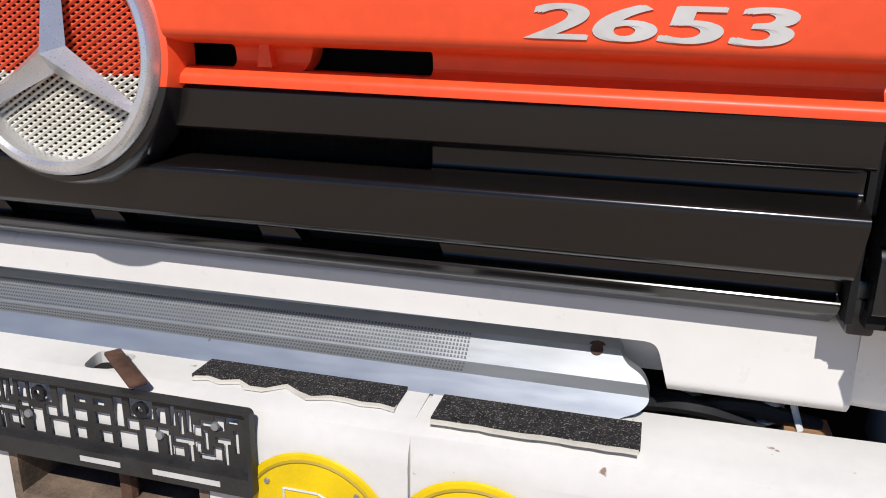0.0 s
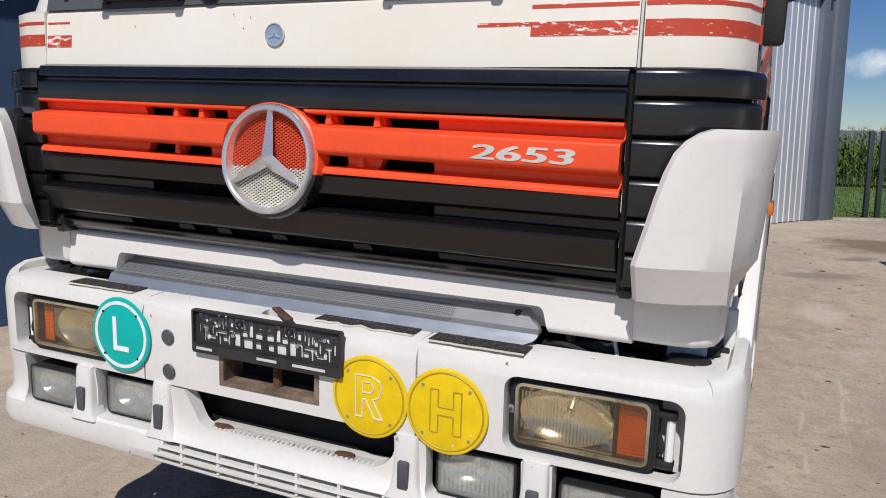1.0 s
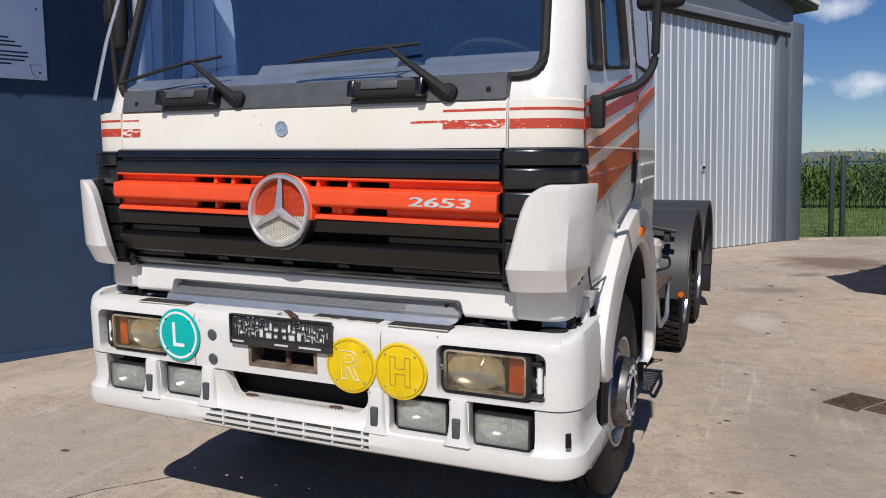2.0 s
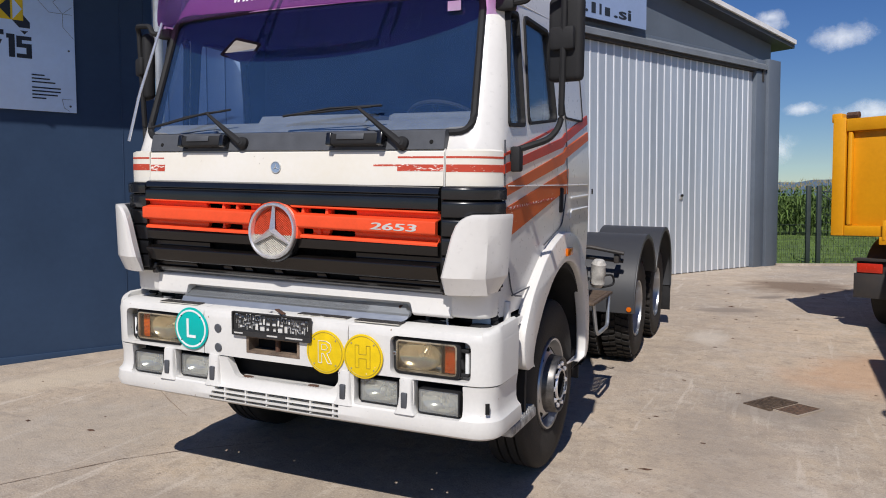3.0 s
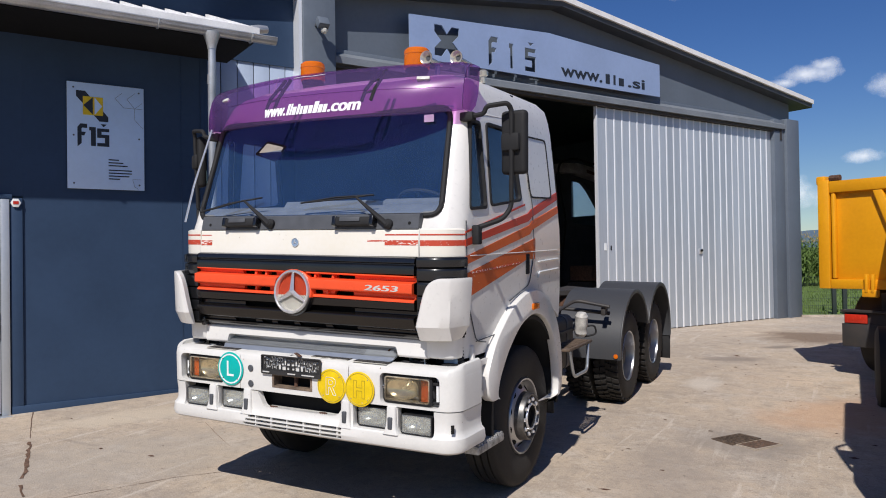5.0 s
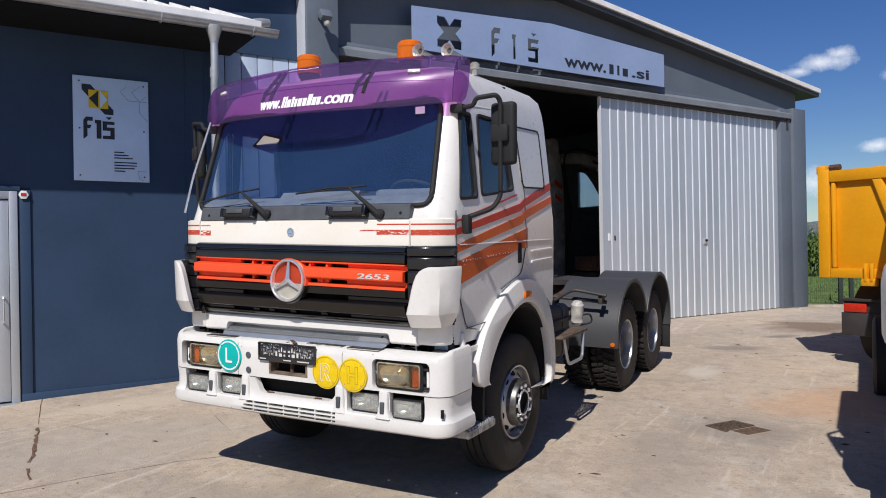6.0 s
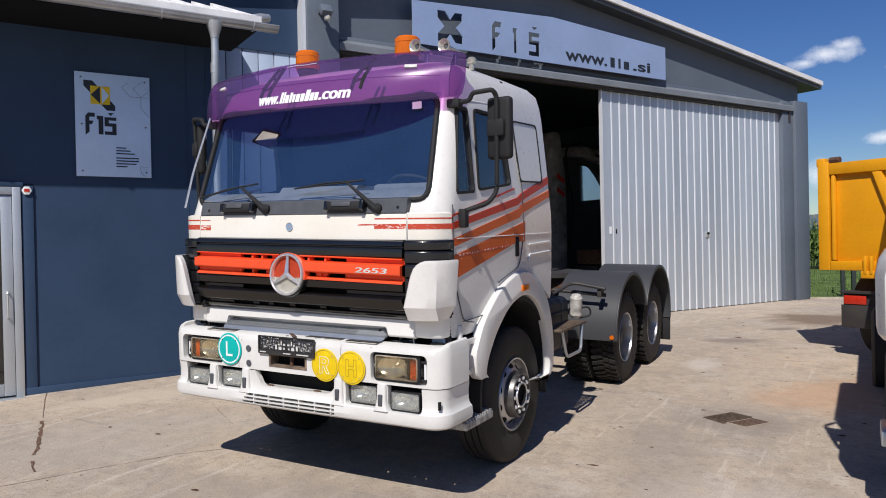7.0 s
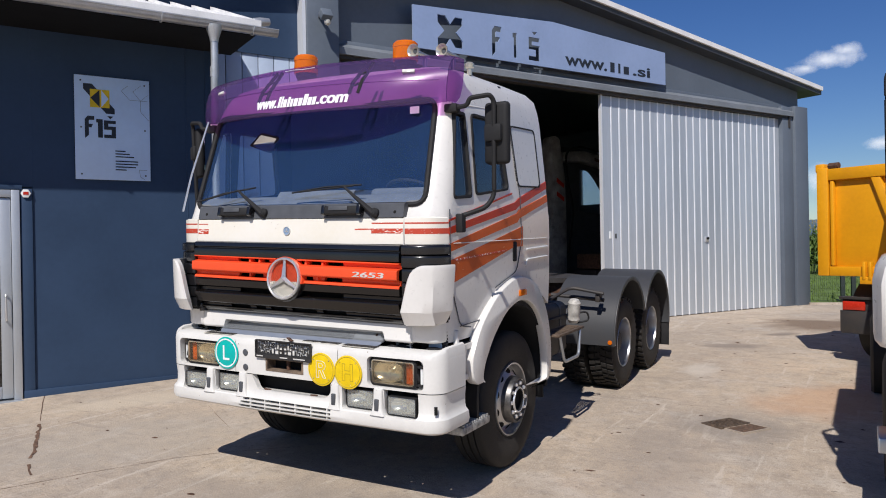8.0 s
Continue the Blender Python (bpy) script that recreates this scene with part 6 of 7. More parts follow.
    for z0, z1 in ((0.868, 0.874), (1.014, 1.020)):
        part("reflector_shelf", box(*span(0.725, 0.970), 0.066, 0.110, z0, z1), "reflector", hl)
    part("divider", box(*span(0.971, 0.976), 0.060, 0.111, 0.868, 1.020), "rubber", hl)
    part("lens", prism(rrect(*span(0.720, 1.059), 0.863, 1.024, 0.020), "y", 0.045, 0.050, 0.0035), "lens_tan", hl, "clear aged glass lens")
    part("lens_edge", boolean(prism(rrect(*span(0.719, 1.060), 0.862, 1.025, 0.021), "y", 0.047, 0.058), prism(rrect(*span(0.727, 1.052), 0.870, 1.017, 0.014), "y", 0.0, 0.1)), "lens_rim", hl, "thick pale moulded edge of the lens")
    bm = BM()
    for k in range(26):
        x = fx(0.738 + 0.0088 * k)
        low_ = 0.905 - 0.03 * math.sin(k / 25 * math.pi)
        prism([(x - 0.003, 0.0525), (x, 0.0555), (x + 0.003, 0.0525)], "z", low_, 1.004, bm=bm)
    part("lens_ribs", bm, "lens_clear", hl)
    part("indicator", box(*span(0.979, 1.051), 0.086, 0.090, 0.868, 1.020), "amber_glass", hl, "ribbed amber indicator lens")
    bm = BM()
    for k in range(18):
        z = 0.872 + 0.0083 * k
        prism([(0.0858, z - 0.003), (0.0830, z), (0.0858, z + 0.003)], "x", *span(0.980, 1.050), bm=bm)
    part("indicator_ribs", bm, "amber_glass", hl)
    part("indicator_bowl", moved(lathe([(0, 0.002), (0.012, 0.003), (0.024, 0.010), (0.034, 0.024), (0.036, 0.034)], 24), pose(fx(1.015), 0.109, 0.938, 90, 0, 0) @ Matrix.Diagonal((0.95, 1.25, 0.45, 1))), "reflector", hl)
    part("indicator_back", box(*span(0.978, 1.052), 0.1095, 0.111, 0.868, 1.020), "reflector", hl)
    for z0, z1 in ((0.985, 1.004), (0.862, 0.880)):
        part("lamp_clip", box(*span(1.070, 1.118), 0.066, 0.10, z0, z1, 0.005), "rubber", hl)
    part("lamp_lever", prism([(fx(1.072), 0.945), (fx(1.082), 0.955), (fx(1.096), 0.915), (fx(1.092), 0.898), (fx(1.078), 0.905)], "y", 0.062, 0.078, 0.003), "rubber", hl)
    part("lamp_roller", tube([(fx(1.105), 0.082, 0.880), (fx(1.105), 0.082, 0.986)], 0.011, 10), "sign_white", hl, "white plastic adjuster roller")
    part("lamp_tab", box(*span(0.700, 0.716), 0.050, 0.060, 0.938, 0.960, 0.003), "alu", hl)
    part("lamp_screw", moved(lathe([(0, 0), (0.005, 0), (0.005, 0.004), (0, 0.005)], 8), pose(fx(0.708), 0.050, 0.949, 90, 0, 0)), "rust", hl)
    # fog and driving lamps
    for i, (x0, x1, z0, z1) in enumerate(FOGS):
        a, b = min(fx(x0), fx(x1)), max(fx(x0), fx(x1))
        y = 0.045 if i == 0 else 0.06
        fl = part("fog_lamp", boolean(prism(rrect(a + 0.004, b - 0.004, z0 + 0.003, z1 - 0.003, 0.014), "y", y - 0.006, y + 0.09), prism(rrect(a + 0.013, b - 0.013, z0 + 0.011, z1 - 0.011, 0.01), "y", -0.1, y + 0.07)), "rubber", truck, "rectangular clear fog lamp")
        part("reflector", moved(lathe([(0.008, 0.004), (0.03, 0.010), (0.05, 0.024), (0.066, 0.044)], 24), pose((a + b) / 2, y + 0.062, (z0 + z1) / 2, 90, 0, 0) @ Matrix.Diagonal((1.55, 0.84, 1, 1))), "reflector", fl)
        part("bulb_cap", moved(lathe([(0, 0.030), (0.012, 0.028), (0.013, 0.006), (0, 0.006)], 12), pose((a + b) / 2, y + 0.060, (z0 + z1) / 2, 90, 0, 0)), "chrome", fl)
        part("reflector_plate", box(a + 0.014, b - 0.014, y + 0.064, y + 0.068, z0 + 0.012, z1 - 0.012), "reflector", fl)
        part("lens", prism(rrect(a + 0.010, b - 0.010, z0 + 0.008, z1 - 0.008, 0.01), "y", y - 0.008, y - 0.001, 0.004), "lens_clear", fl)
        bm = BM()
        for k in range(16):
            x = a + 0.022 + (b - a - 0.044) * k / 15
            prism([(x - 0.004, y + 0.001), (x, y + 0.005), (x + 0.004, y + 0.001)], "z", z0 + 0.02, z1 - 0.02, bm=bm)
        part("lens_ribs", bm, "lens_clear", fl)

# round letter plates
def disc(cx, cz, r, rings_m, name, label):
    p = part(name, moved(lathe([(0, 0), (r, 0), (r + 0.002, 0.002), (r, 0.005), (r - 0.005, 0.006), (0, 0.006)], 48), pose(cx, 0.020, cz, 90, 0, 0)), rings_m, truck, label)
    for a in (45, 135, 225, 315):
        part("rivet", moved(lathe([(0, 0), (0.0045, 0), (0.004, 0.003), (0, 0.003)], 8), pose(cx + (r - 0.022) * math.cos(radians(a)), 0.014, cz + (r - 0.022) * math.sin(radians(a)), 90, 0, 0)), "alu" if rings_m != "teal" else "gap", p)
    return p


dl = disc(-0.612, 0.966, 0.122, "teal", "round_plate", "round teal plate with white ring and letter L")
part("plate_ring", moved(lathe([(0.100, 0.006), (0.111, 0.006), (0.111, 0.0075), (0.100, 0.0075)], 48, closed=True), pose(-0.612, 0.020, 0.966, 90, 0, 0)), "sign_white", dl)
bm = BM()
box(-0.643, -0.627, 0.0115, 0.0135, 0.912, 1.024, bm=bm)
box(-0.6269, -0.577, 0.0115, 0.0135, 0.912, 0.928, bm=bm)
part("letter", bm, "sign_white", dl)


def outline_letter(strokes, cx, cz, y, w):
    bm = BM()
    for a, b in strokes:
        tube([(cx + a[0], y, cz + a[1]), (cx + b[0], y, cz + b[1])], w, 5, bm)
    return bm


H_OUT = [(-0.045, -0.06), (-0.045, 0.06), (-0.022, 0.06), (-0.022, 0.012), (0.022, 0.012), (0.022, 0.06), (0.045, 0.06), (0.045, -0.06), (0.022, -0.06), (0.022, -0.010), (-0.022, -0.010), (-0.022, -0.06)]
R_OUT = [(-0.042, -0.06), (-0.042, 0.06), (0.010, 0.06), (0.034, 0.048), (0.040, 0.026), (0.030, 0.002), (0.012, -0.006), (0.042, -0.06), (0.018, -0.06), (-0.010, -0.008), (-0.020, -0.008), (-0.020, -0.06)]
R_IN = [(-0.020, 0.012), (-0.020, 0.042), (0.006, 0.042), (0.017, 0.026), (0.006, 0.012)]
for cx, cz, outs, nm in ((0.308, 0.920, (R_OUT, R_IN), "R"), (0.540, 0.920, (H_OUT,), "H")):
    d = disc(cx, cz, 0.117, "yellow", "round_plate", "round scuffed yellow plate with embossed letter " + nm)
    part("plate_ring", moved(lathe([(0.104, 0.006), (0.107, 0.008), (0.110, 0.006)], 48), pose(cx, 0.020, cz, 90, 0, 0)), "yellow_line", d)
    for poly in outs:
        part("letter_outline", outline_letter(list(zip(poly, poly[1:] + poly[:1])), cx, cz, 0.0135, 0.0022), "yellow_line" if nm == "H" else "silver_line", d)
for z in (0.985, 0.873):
    part("sensor_cap", moved(lathe([(0, 0), (0.024, 0), (0.025, 0.003), (0.022, 0.006), (0, 0.007)], 24), pose(-0.418, 0.021, z, 90, 0, 0)), "grey", truck)

# empty number plate holder: a pressed frame full of slots
PH = boolean(prism(rrect(-0.303, 0.227, 0.962, 1.097, 0.008), "y", 0.000, 0.014), prism(rrect(-0.296, 0.220, 0.990, 1.091, 0.004), "y", -0.1, 0.0115))
cutters = BM()
HOLES = ((0.02, 0.05, 0.10, 0.16), (0.02, 0.028, 0.30, 0.62), (0.045, 0.085, 0.44, 0.50), (0.055, 0.063, 0.60, 0.90), (0.10, 0.13, 0.20, 0.26), (0.10, 0.14, 0.74, 0.80), (0.115, 0.123, 0.36, 0.64),
         (0.165, 0.174, 0.08, 0.40), (0.19, 0.199, 0.14, 0.46), (0.16, 0.22, 0.54, 0.60), (0.165, 0.175, 0.68, 0.94), (0.215, 0.224, 0.06, 0.34), (0.24, 0.27, 0.44, 0.50), (0.235, 0.243, 0.60, 0.90),
         (0.285, 0.355, 0.10, 0.36), (0.385, 0.410, 0.12, 0.56), (0.28, 0.318, 0.52, 0.90), (0.345, 0.405, 0.66, 0.92), (0.445, 0.475, 0.20, 0.27),
         (0.062, 0.085, 0.12, 0.30), (0.135, 0.155, 0.30, 0.44), (0.075, 0.095, 0.66, 0.84), (0.14, 0.152, 0.56, 0.70), (0.245, 0.268, 0.12, 0.34), (0.195, 0.225, 0.70, 0.82), (0.43, 0.475, 0.42, 0.58), (0.43, 0.465, 0.72, 0.88), (0.335, 0.37, 0.44, 0.58))
for u0, u1, v0, v1 in HOLES:
    u0, u1, v0, v1 = u0 - 0.003, u1 + 0.004, v0 - 0.02, v1 + 0.02
    for flip in (False, True):
        a0, a1 = (1 - u1 - 0.015, 1 - u0 - 0.015) if flip else (u0, u1)
        d = 0.06 if flip and v1 < 0.85 and u1 < 0.3 else 0.0
        box(-0.294 + 0.512 * a0, -0.294 + 0.512 * a1, -0.2, 0.2, 1.091 - 0.099 * (v1 + d), 1.091 - 0.099 * (v0 + d), bm=cutters)
PH = boolean(PH, cutters, own=True)
ph = part("plate_holder", PH, "holder", truck, "empty black plastic number plate holder", angle=20)
for u in (0.32, 0.665):
    part("screw_boss", moved(lathe([(0.006, 0), (0.012, 0), (0.012, 0.006), (0.006, 0.006)], 14, closed=True), pose(-0.294 + 0.512 * u, 0.0135, 1.068, 90, 0, 0)), "rubber", ph)
for u, v in ((0.08, 0.56), (0.27, 0.62), (0.72, 0.60), (0.90, 0.30)):
    part("screw", moved(lathe([(0, 0), (0.007, 0), (0.006, 0.004), (0, 0.005)], 10), pose(-0.294 + 0.512 * u, 0.0118, 1.091 - 0.099 * v, 90, 0, 0)), "alu", ph)
for x0, x1 in ((-0.285, -0.225), (-0.06, 0.01), (0.065, 0.175)):
    part("text_bar", box(x0, x1, -0.0018, -0.0004, 0.973, 0.981), "number", ph)
# black sheet puts the towing recess's inner shade into colour
part("plate_recess", box(-0.215, 0.14, 0.11, 0.12, 0.86, 0.975), "gap", truck)
bm = boolean(box(-0.216, 0.142, 0.018, 0.11, 0.864, 0.964), box(-0.200, 0.126, 0.0, 0.2, 0.878, 0.952))
part("recess_frame", bm, "recess", truck, "rusty dirty lining of the towing recess")
part("tow_pin", tube([(-0.03, 0.06, 0.87), (-0.03, 0.06, 0.96)], 0.014, 8), "rust", truck)
part("tow_lever", moved(box(-0.013, 0.013, -0.062, 0.062, -0.004, 0.004, 0.003), pose(-0.005, 0.050, 1.1085, 3, 0, 54)), "rust", truck)
# dark sheet under the hatch hole stands for its shade
part("hatch_dark", box(-0.105, 0.0, 0.05, 0.125, 1.06, 1.078), "gap", truck)

# anti-slip pads with ragged edges
rng = random.Random(3)
for x0, x1, y0, y1, rag in ((0.094, 0.412, 0.062, 0.128, 0.018), (0.468, 0.738, 0.050, 0.118, 0.003), (-0.89, -0.60, 0.060, 0.130, 0.004)):
    pts = [(x0, y1), (x1, y1)]
    for k in range(14):
        x = x1 + (x0 - x1) * k / 13
        pts.append((x, y0 + rng.uniform(0, rag) + (0.01 if 5 < k < 8 else 0) * (rag > 0.01)))
    part("grip_pad", prism(pts, "z", 1.0985, 1.1035), "pad", bumper, "ragged black anti-slip pad")
    part("glue_edge", prism([(x + rng.uniform(-0.006, 0.006), y - 0.008) for x, y in pts], "z", 1.0975, 1.1005), "mesh_wh", bumper)

# steps and the bracket behind the bumper
for s in (-1, 1):
    fx = lambda a, b: (min(s * a, s * b), max(s * a, s * b))
    part("step_bracket", prism([(0.40, 0.88), (0.66, 0.93), (0.70, 1.02), (0.60, 1.06), (0.40, 1.04)], "x", *fx(1.175, 1.20)), "white", truck)
    part("step_panel", box(*fx(1.19, 1.222), 0.36, 0.40, 0.86, 1.21, 0.008), "white", truck)
    part("step", box(*fx(0.95, 1.20), 0.40, 0.70, 0.845, 0.87, 0.006), "chassis", truck)
    part("step_edge", box(*fx(1.195, 1.215), 0.40, 0.72, 0.84, 0.88, 0.004), "white", truck)
    part("upper_step", box(*fx(0.95, 1.21), 0.33, 0.66, 1.075, 1.105, 0.006), "rubber", truck)
    part("upper_step_edge", box(*fx(1.205, 1.225), 0.36, 0.68, 1.06, 1.10, 0.004), "white", truck)
    ls = part("lower_step", box(*fx(1.0, 1.235), 0.42, 0.86, 0.455, 0.515, 0.014), "step_alu", truck, "scuffed aluminium step")
    for k in range(10):
        part("tread_ridge", box(*fx(1.03, 1.228), 0.445 + 0.042 * k, 0.462 + 0.042 * k, 0.512, 0.528, 0.003), "step_alu", ls)
    part("step_strut", prism([(0.50, 0.545), (0.56, 0.545), (0.68, 0.84), (0.62, 0.84)], "x", *fx(1.08, 1.12)), "chassis", truck)
    part("arch_liner", boolean(prism(circle(1.36, 0.62, 0.70, 28, -10, 190), "x", *fx(0.62, 1.22)), prism(circle(1.36, 0.62, 0.665, 28, -30, 210), "x", *fx(0.5, 1.35))), "rubber", truck)
    # wheel arch
    o = rounded([(0.545, 0.80), (0.515, 0.98), (0.66, 1.20), (0.96, 1.42), (1.36, 1.535), (1.72, 1.455), (1.96, 1.20), (2.06, 0.92), (2.06, 0.54)], 0.2, 5)
    i = rounded([(1.965, 0.54), (1.950, 0.86), (1.82, 1.14), (1.62, 1.29), (1.38, 1.335), (1.12, 1.27), (0.88, 1.10), (0.73, 0.92), (0.69, 0.80)], 0.15, 5)
    part("wheel_arch", prism(o + i, "x", *fx(1.19, 1.262), 0.012), "white", truck, "white flared wheel arch", angle=40)
    part("mud_flap", box(*fx(0.86, 1.20), 2.0, 2.02, 0.40, 0.90, 0.004), "rubber", truck)
    part("side_marker", box(*fx(1.255, 1.278), 1.34, 1.475, 1.362, 1.412, 0.008), "amber", truck, "orange side marker lamp")

# wheels
def inflated(bm, k):
    """A tyre whose wall stands k times as high over the rim."""
    for v in bm.verts:
        r = math.hypot(v.co.x, v.co.y)
        f = (0.295 + (r - 0.295) * k) / r
        v.co.x, v.co.y = v.co.x * f, v.co.y * f
    return bm


def wheel_front(s):
    m = pose(s * 1.025, 1.40, 0.510, 0, 90 * s, 0)
    tyre = lathe([(0.295, -0.13), (0.33, -0.148), (0.42, -0.155), (0.48, -0.148), (0.507, -0.128), (0.515, -0.11), (0.515, -0.066), (0.497, -0.063), (0.497, -0.055), (0.515, -0.052), (0.515, -0.008), (0.497, -0.005), (0.497, 0.005), (0.515, 0.008), (0.515, 0.052), (0.497, 0.055), (0.497, 0.063), (0.515, 0.066), (0.515, 0.11), (0.507, 0.128), (0.48, 0.148), (0.42, 0.155), (0.33, 0.148), (0.295, 0.13)], 64)
    w = part("front_wheel", moved(inflated(tyre, 1.17), m), "tyre", truck, "road tyre on a silver rim with bright hub")
    rim = lathe([(0.295, -0.13), (0.302, 0.135), (0.296, 0.150), (0.284, 0.146), (0.276, 0.10), (0.266, 0.080), (0.250, 0.090), (0.205, 0.128), (0.192, 0.134)], 64)
    part("rim", moved(rim, m), "rim", w)
    part("hub_face", moved(lathe([(0.192, 0.134), (0.188, 0.150), (0.184, 0.200), (0.178, 0.210), (0.170, 0.208), (0.164, 0.192), (0.10, 0.190)], 48), m), "hub_steel", w, "dull dark steel hub face")
    for k in range(10):
        a = 2 * math.pi * k / 10
        part("rim_hole", moved(lathe([(0, 0.0), (0.030, 0.0), (0.031, 0.004), (0, 0.004)], 14, pose(0.230 * math.cos(a), 0.230 * math.sin(a), 0.1065) @ Matrix.Rotation(a, 4, "Z") @ Matrix.Rotation(radians(40), 4, "Y") @ Matrix.Diagonal((0.85, 1.15, 1, 1))), m), "gap", w)
    part("hub", moved(lathe([(0.105, 0.186), (0.103, 0.205), (0.092, 0.212), (0.086, 0.206), (0.080, 0.175), (0.03, 0.170), (0, 0.172)], 32), m), "gap", w, "dark greasy hub")
    part("hub_ring", moved(lathe([(0.088, 0.208), (0.094, 0.214), (0.102, 0.212), (0.106, 0.200)], 32), m), "chrome", w)
    for k in range(10):
        a = 2 * math.pi * (k + 0.5) / 10
        part("nut_recess", moved(lathe([(0, 0.0), (0.024, 0.0), (0.024, 0.003), (0, 0.003)], 12, pose(0.136 * math.cos(a), 0.136 * math.sin(a), 0.1905)), m), "chassis", w)
        part("wheel_nut", moved(lathe([(0, 0.216), (0.012, 0.214), (0.017, 0.204), (0.018, 0.190)], 6, pose(0.136 * math.cos(a), 0.136 * math.sin(a), 0)), m), "chrome", w)


def wheel_rear(s, y):
    for off, nm in ((1.02, "rear_wheel"), (0.68, "inner_wheel")):
        m = pose(s * off, y, 0.490, 0, 90 * s, 0)
        tyre = lathe([(0.295, -0.13), (0.33, -0.145), (0.42, -0.150), (0.475, -0.142), (0.492, -0.125), (0.495, -0.10), (0.497, 0.0), (0.495, 0.10), (0.492, 0.125), (0.475, 0.142), (0.42, 0.150), (0.33, 0.145), (0.295, 0.13)], 56)
        nb = 40
        for k in range(nb):
            a0 = 2 * math.pi * k / nb
            for side in (-1, 1):
                a = a0 + (0.5 * 2 * math.pi / nb if side > 0 else 0)
                for z0, z1, da in ((0.004, 0.062, 0.0), (0.070, 0.138, 0.035)):
                    pts = []
                    for r in (0.485, 0.517):
                        for z, aa in ((z0 * side, a + da - 0.055), (z1 * side, a + da - 0.03), (z1 * side, a + da + 0.05), (z0 * side, a + da + 0.03)):
                            pts.append(tyre.verts.new((r * math.cos(aa), r * math.sin(aa), z)))
                    for f in ((4, 5, 6, 7), (0, 1, 5, 4), (1, 2, 6, 5), (2, 3, 7, 6), (3, 0, 4, 7)):
                        tyre.faces.new([pts[q] for q in f])
        w = part(nm, moved(inflated(tyre, 1.10), m), "tyre", truck, "twin drive tyre with deep block tread")
        part("rim", moved(lathe([(0.295, -0.13), (0.300, 0.125), (0.293, 0.138), (0.280, 0.132), (0.272, 0.08), (0.262, -0.02), (0.24, -0.035), (0.17, -0.03), (0.16, -0.02)], 48), m), "rim", w)
        part("hub", moved(lathe([(0.162, -0.022), (0.13, -0.01), (0.125, 0.06), (0.10, 0.075), (0, 0.078)], 28), m), "chassis", w)
        if off > 1:
            for k in range(10):
                a = 2 * math.pi * k / 10
                part("wheel_nut", moved(lathe([(0, 0.02), (0.016, 0.018), (0.017, -0.03)], 6, pose(0.145 * math.cos(a), 0.145 * math.sin(a), 0)), m), "rim", w)


AX1, AX2 = 4.76, 6.08
for s in (-1, 1):
    wheel_front(s)
    for y in (AX1, AX2):
        wheel_rear(s, y)
for y, nm in ((1.40, "front_axle"), (AX1, "drive_axle"), (AX2, "drive_axle")):
    part(nm, tube([(-0.85, y, 0.5), (0.85, y, 0.5)], 0.07, 10), "chassis", truck)
for x in (-0.43, 0.43):
    part("frame_rail", box(x - 0.04, x + 0.04, 0.4, 6.9, 0.70, 0.97), "chassis", truck)
for y in (0.5, 2.4, 3.6, 5.4, 6.8):
    part("cross_beam", box(-0.43, 0.43, y - 0.05, y + 0.05, 0.75, 0.92), "chassis", truck)
part("engine", box(-0.42, 0.42, 0.5, 2.0, 0.55, 1.1, 0.04), "chassis", truck)

# mudguards over the rear wheels
for s in (-1, 1):
    fx = lambda a, b: (min(s * a, s * b), max(s * a, s * b))
    for y, a0, a1, nm in ((AX1, 183, 20, "mudguard"), (AX2, 160, -8, "mudguard")):
        o = circle(y, 0.58, 0.70, 30, a0, a1)
        i = circle(y, 0.58, 0.685, 30, a1, a0)
        g = part(nm, prism(o + i, "x", *fx(0.50, 1.235)), "guard", truck, "matt black plastic mudguard", angle=30)
        lip_o, lip_i = circle(y, 0.58, 0.702, 30, a0, a1), circle(y, 0.58, 0.655, 30, a1, a0)
        part("guard_lip", prism(lip_o + lip_i, "x", *fx(1.225, 1.243), 0.004), "guard", g, angle=30)
    part("guard_flap", box(*fx(0.52, 1.235), AX2 + 0.69, AX2 + 0.705, 0.16, 0.56, 0.003), "rubber", truck)
    part("guard_bracket", tube([(s * 0.5, AX1 - 0.72, 1.10), (s * 1.12, AX1 - 0.70, 1.06)], 0.022, 8), "chassis", truck)
    part("guard_reflector", moved(lathe([(0, 0), (0.025, 0), (0.025, 0.008), (0, 0.01)], 14), pose(s * 1.19, AX1 - 0.705, 0.585, 90, 0, 0)), "amber", truck)
    part("fender_rail", tube(arc_points([(s * 0.62, 3.66, 1.08), (s * 0.76, 3.96, 1.20), (s * 1.14, 3.98, 1.14)], 0.08), 0.020, 8), "chassis", truck)
    part("rail_bracket", box(*fx(1.04, 1.09), 3.985, 4.10, 1.04, 1.13, 0.008), "chassis", truck)
# deck, fifth wheel, tank and battery box
part("deck_plate", box(-0.42, 0.42, 2.5, 4.0, 0.975, 1.0, 0.005), "chassis", truck)
part("fifth_wheel", moved(boolean(lathe([(0, 0), (0.45, 0), (0.45, 0.06), (0, 0.06)], 32), box(-0.06, 0.06, 0.0, 0.6, -0.1, 0.2)), pose(0, 5.3, 1.16)), "chassis", truck)
part("fifth_wheel_base", box(-0.35, 0.35, 5.0, 5.7, 0.97, 1.16, 0.02), "rust", truck)
for k in range(3):
    part("cable_coil", tube([(-0.15 + 0.25 * k + 0.05 * math.cos(j * 0.8), 2.45 + 0.01 * j, 1.05 + 0.05 * math.sin(j * 0.8)) for j in range(60)], 0.012, 6), "rubber", truck)
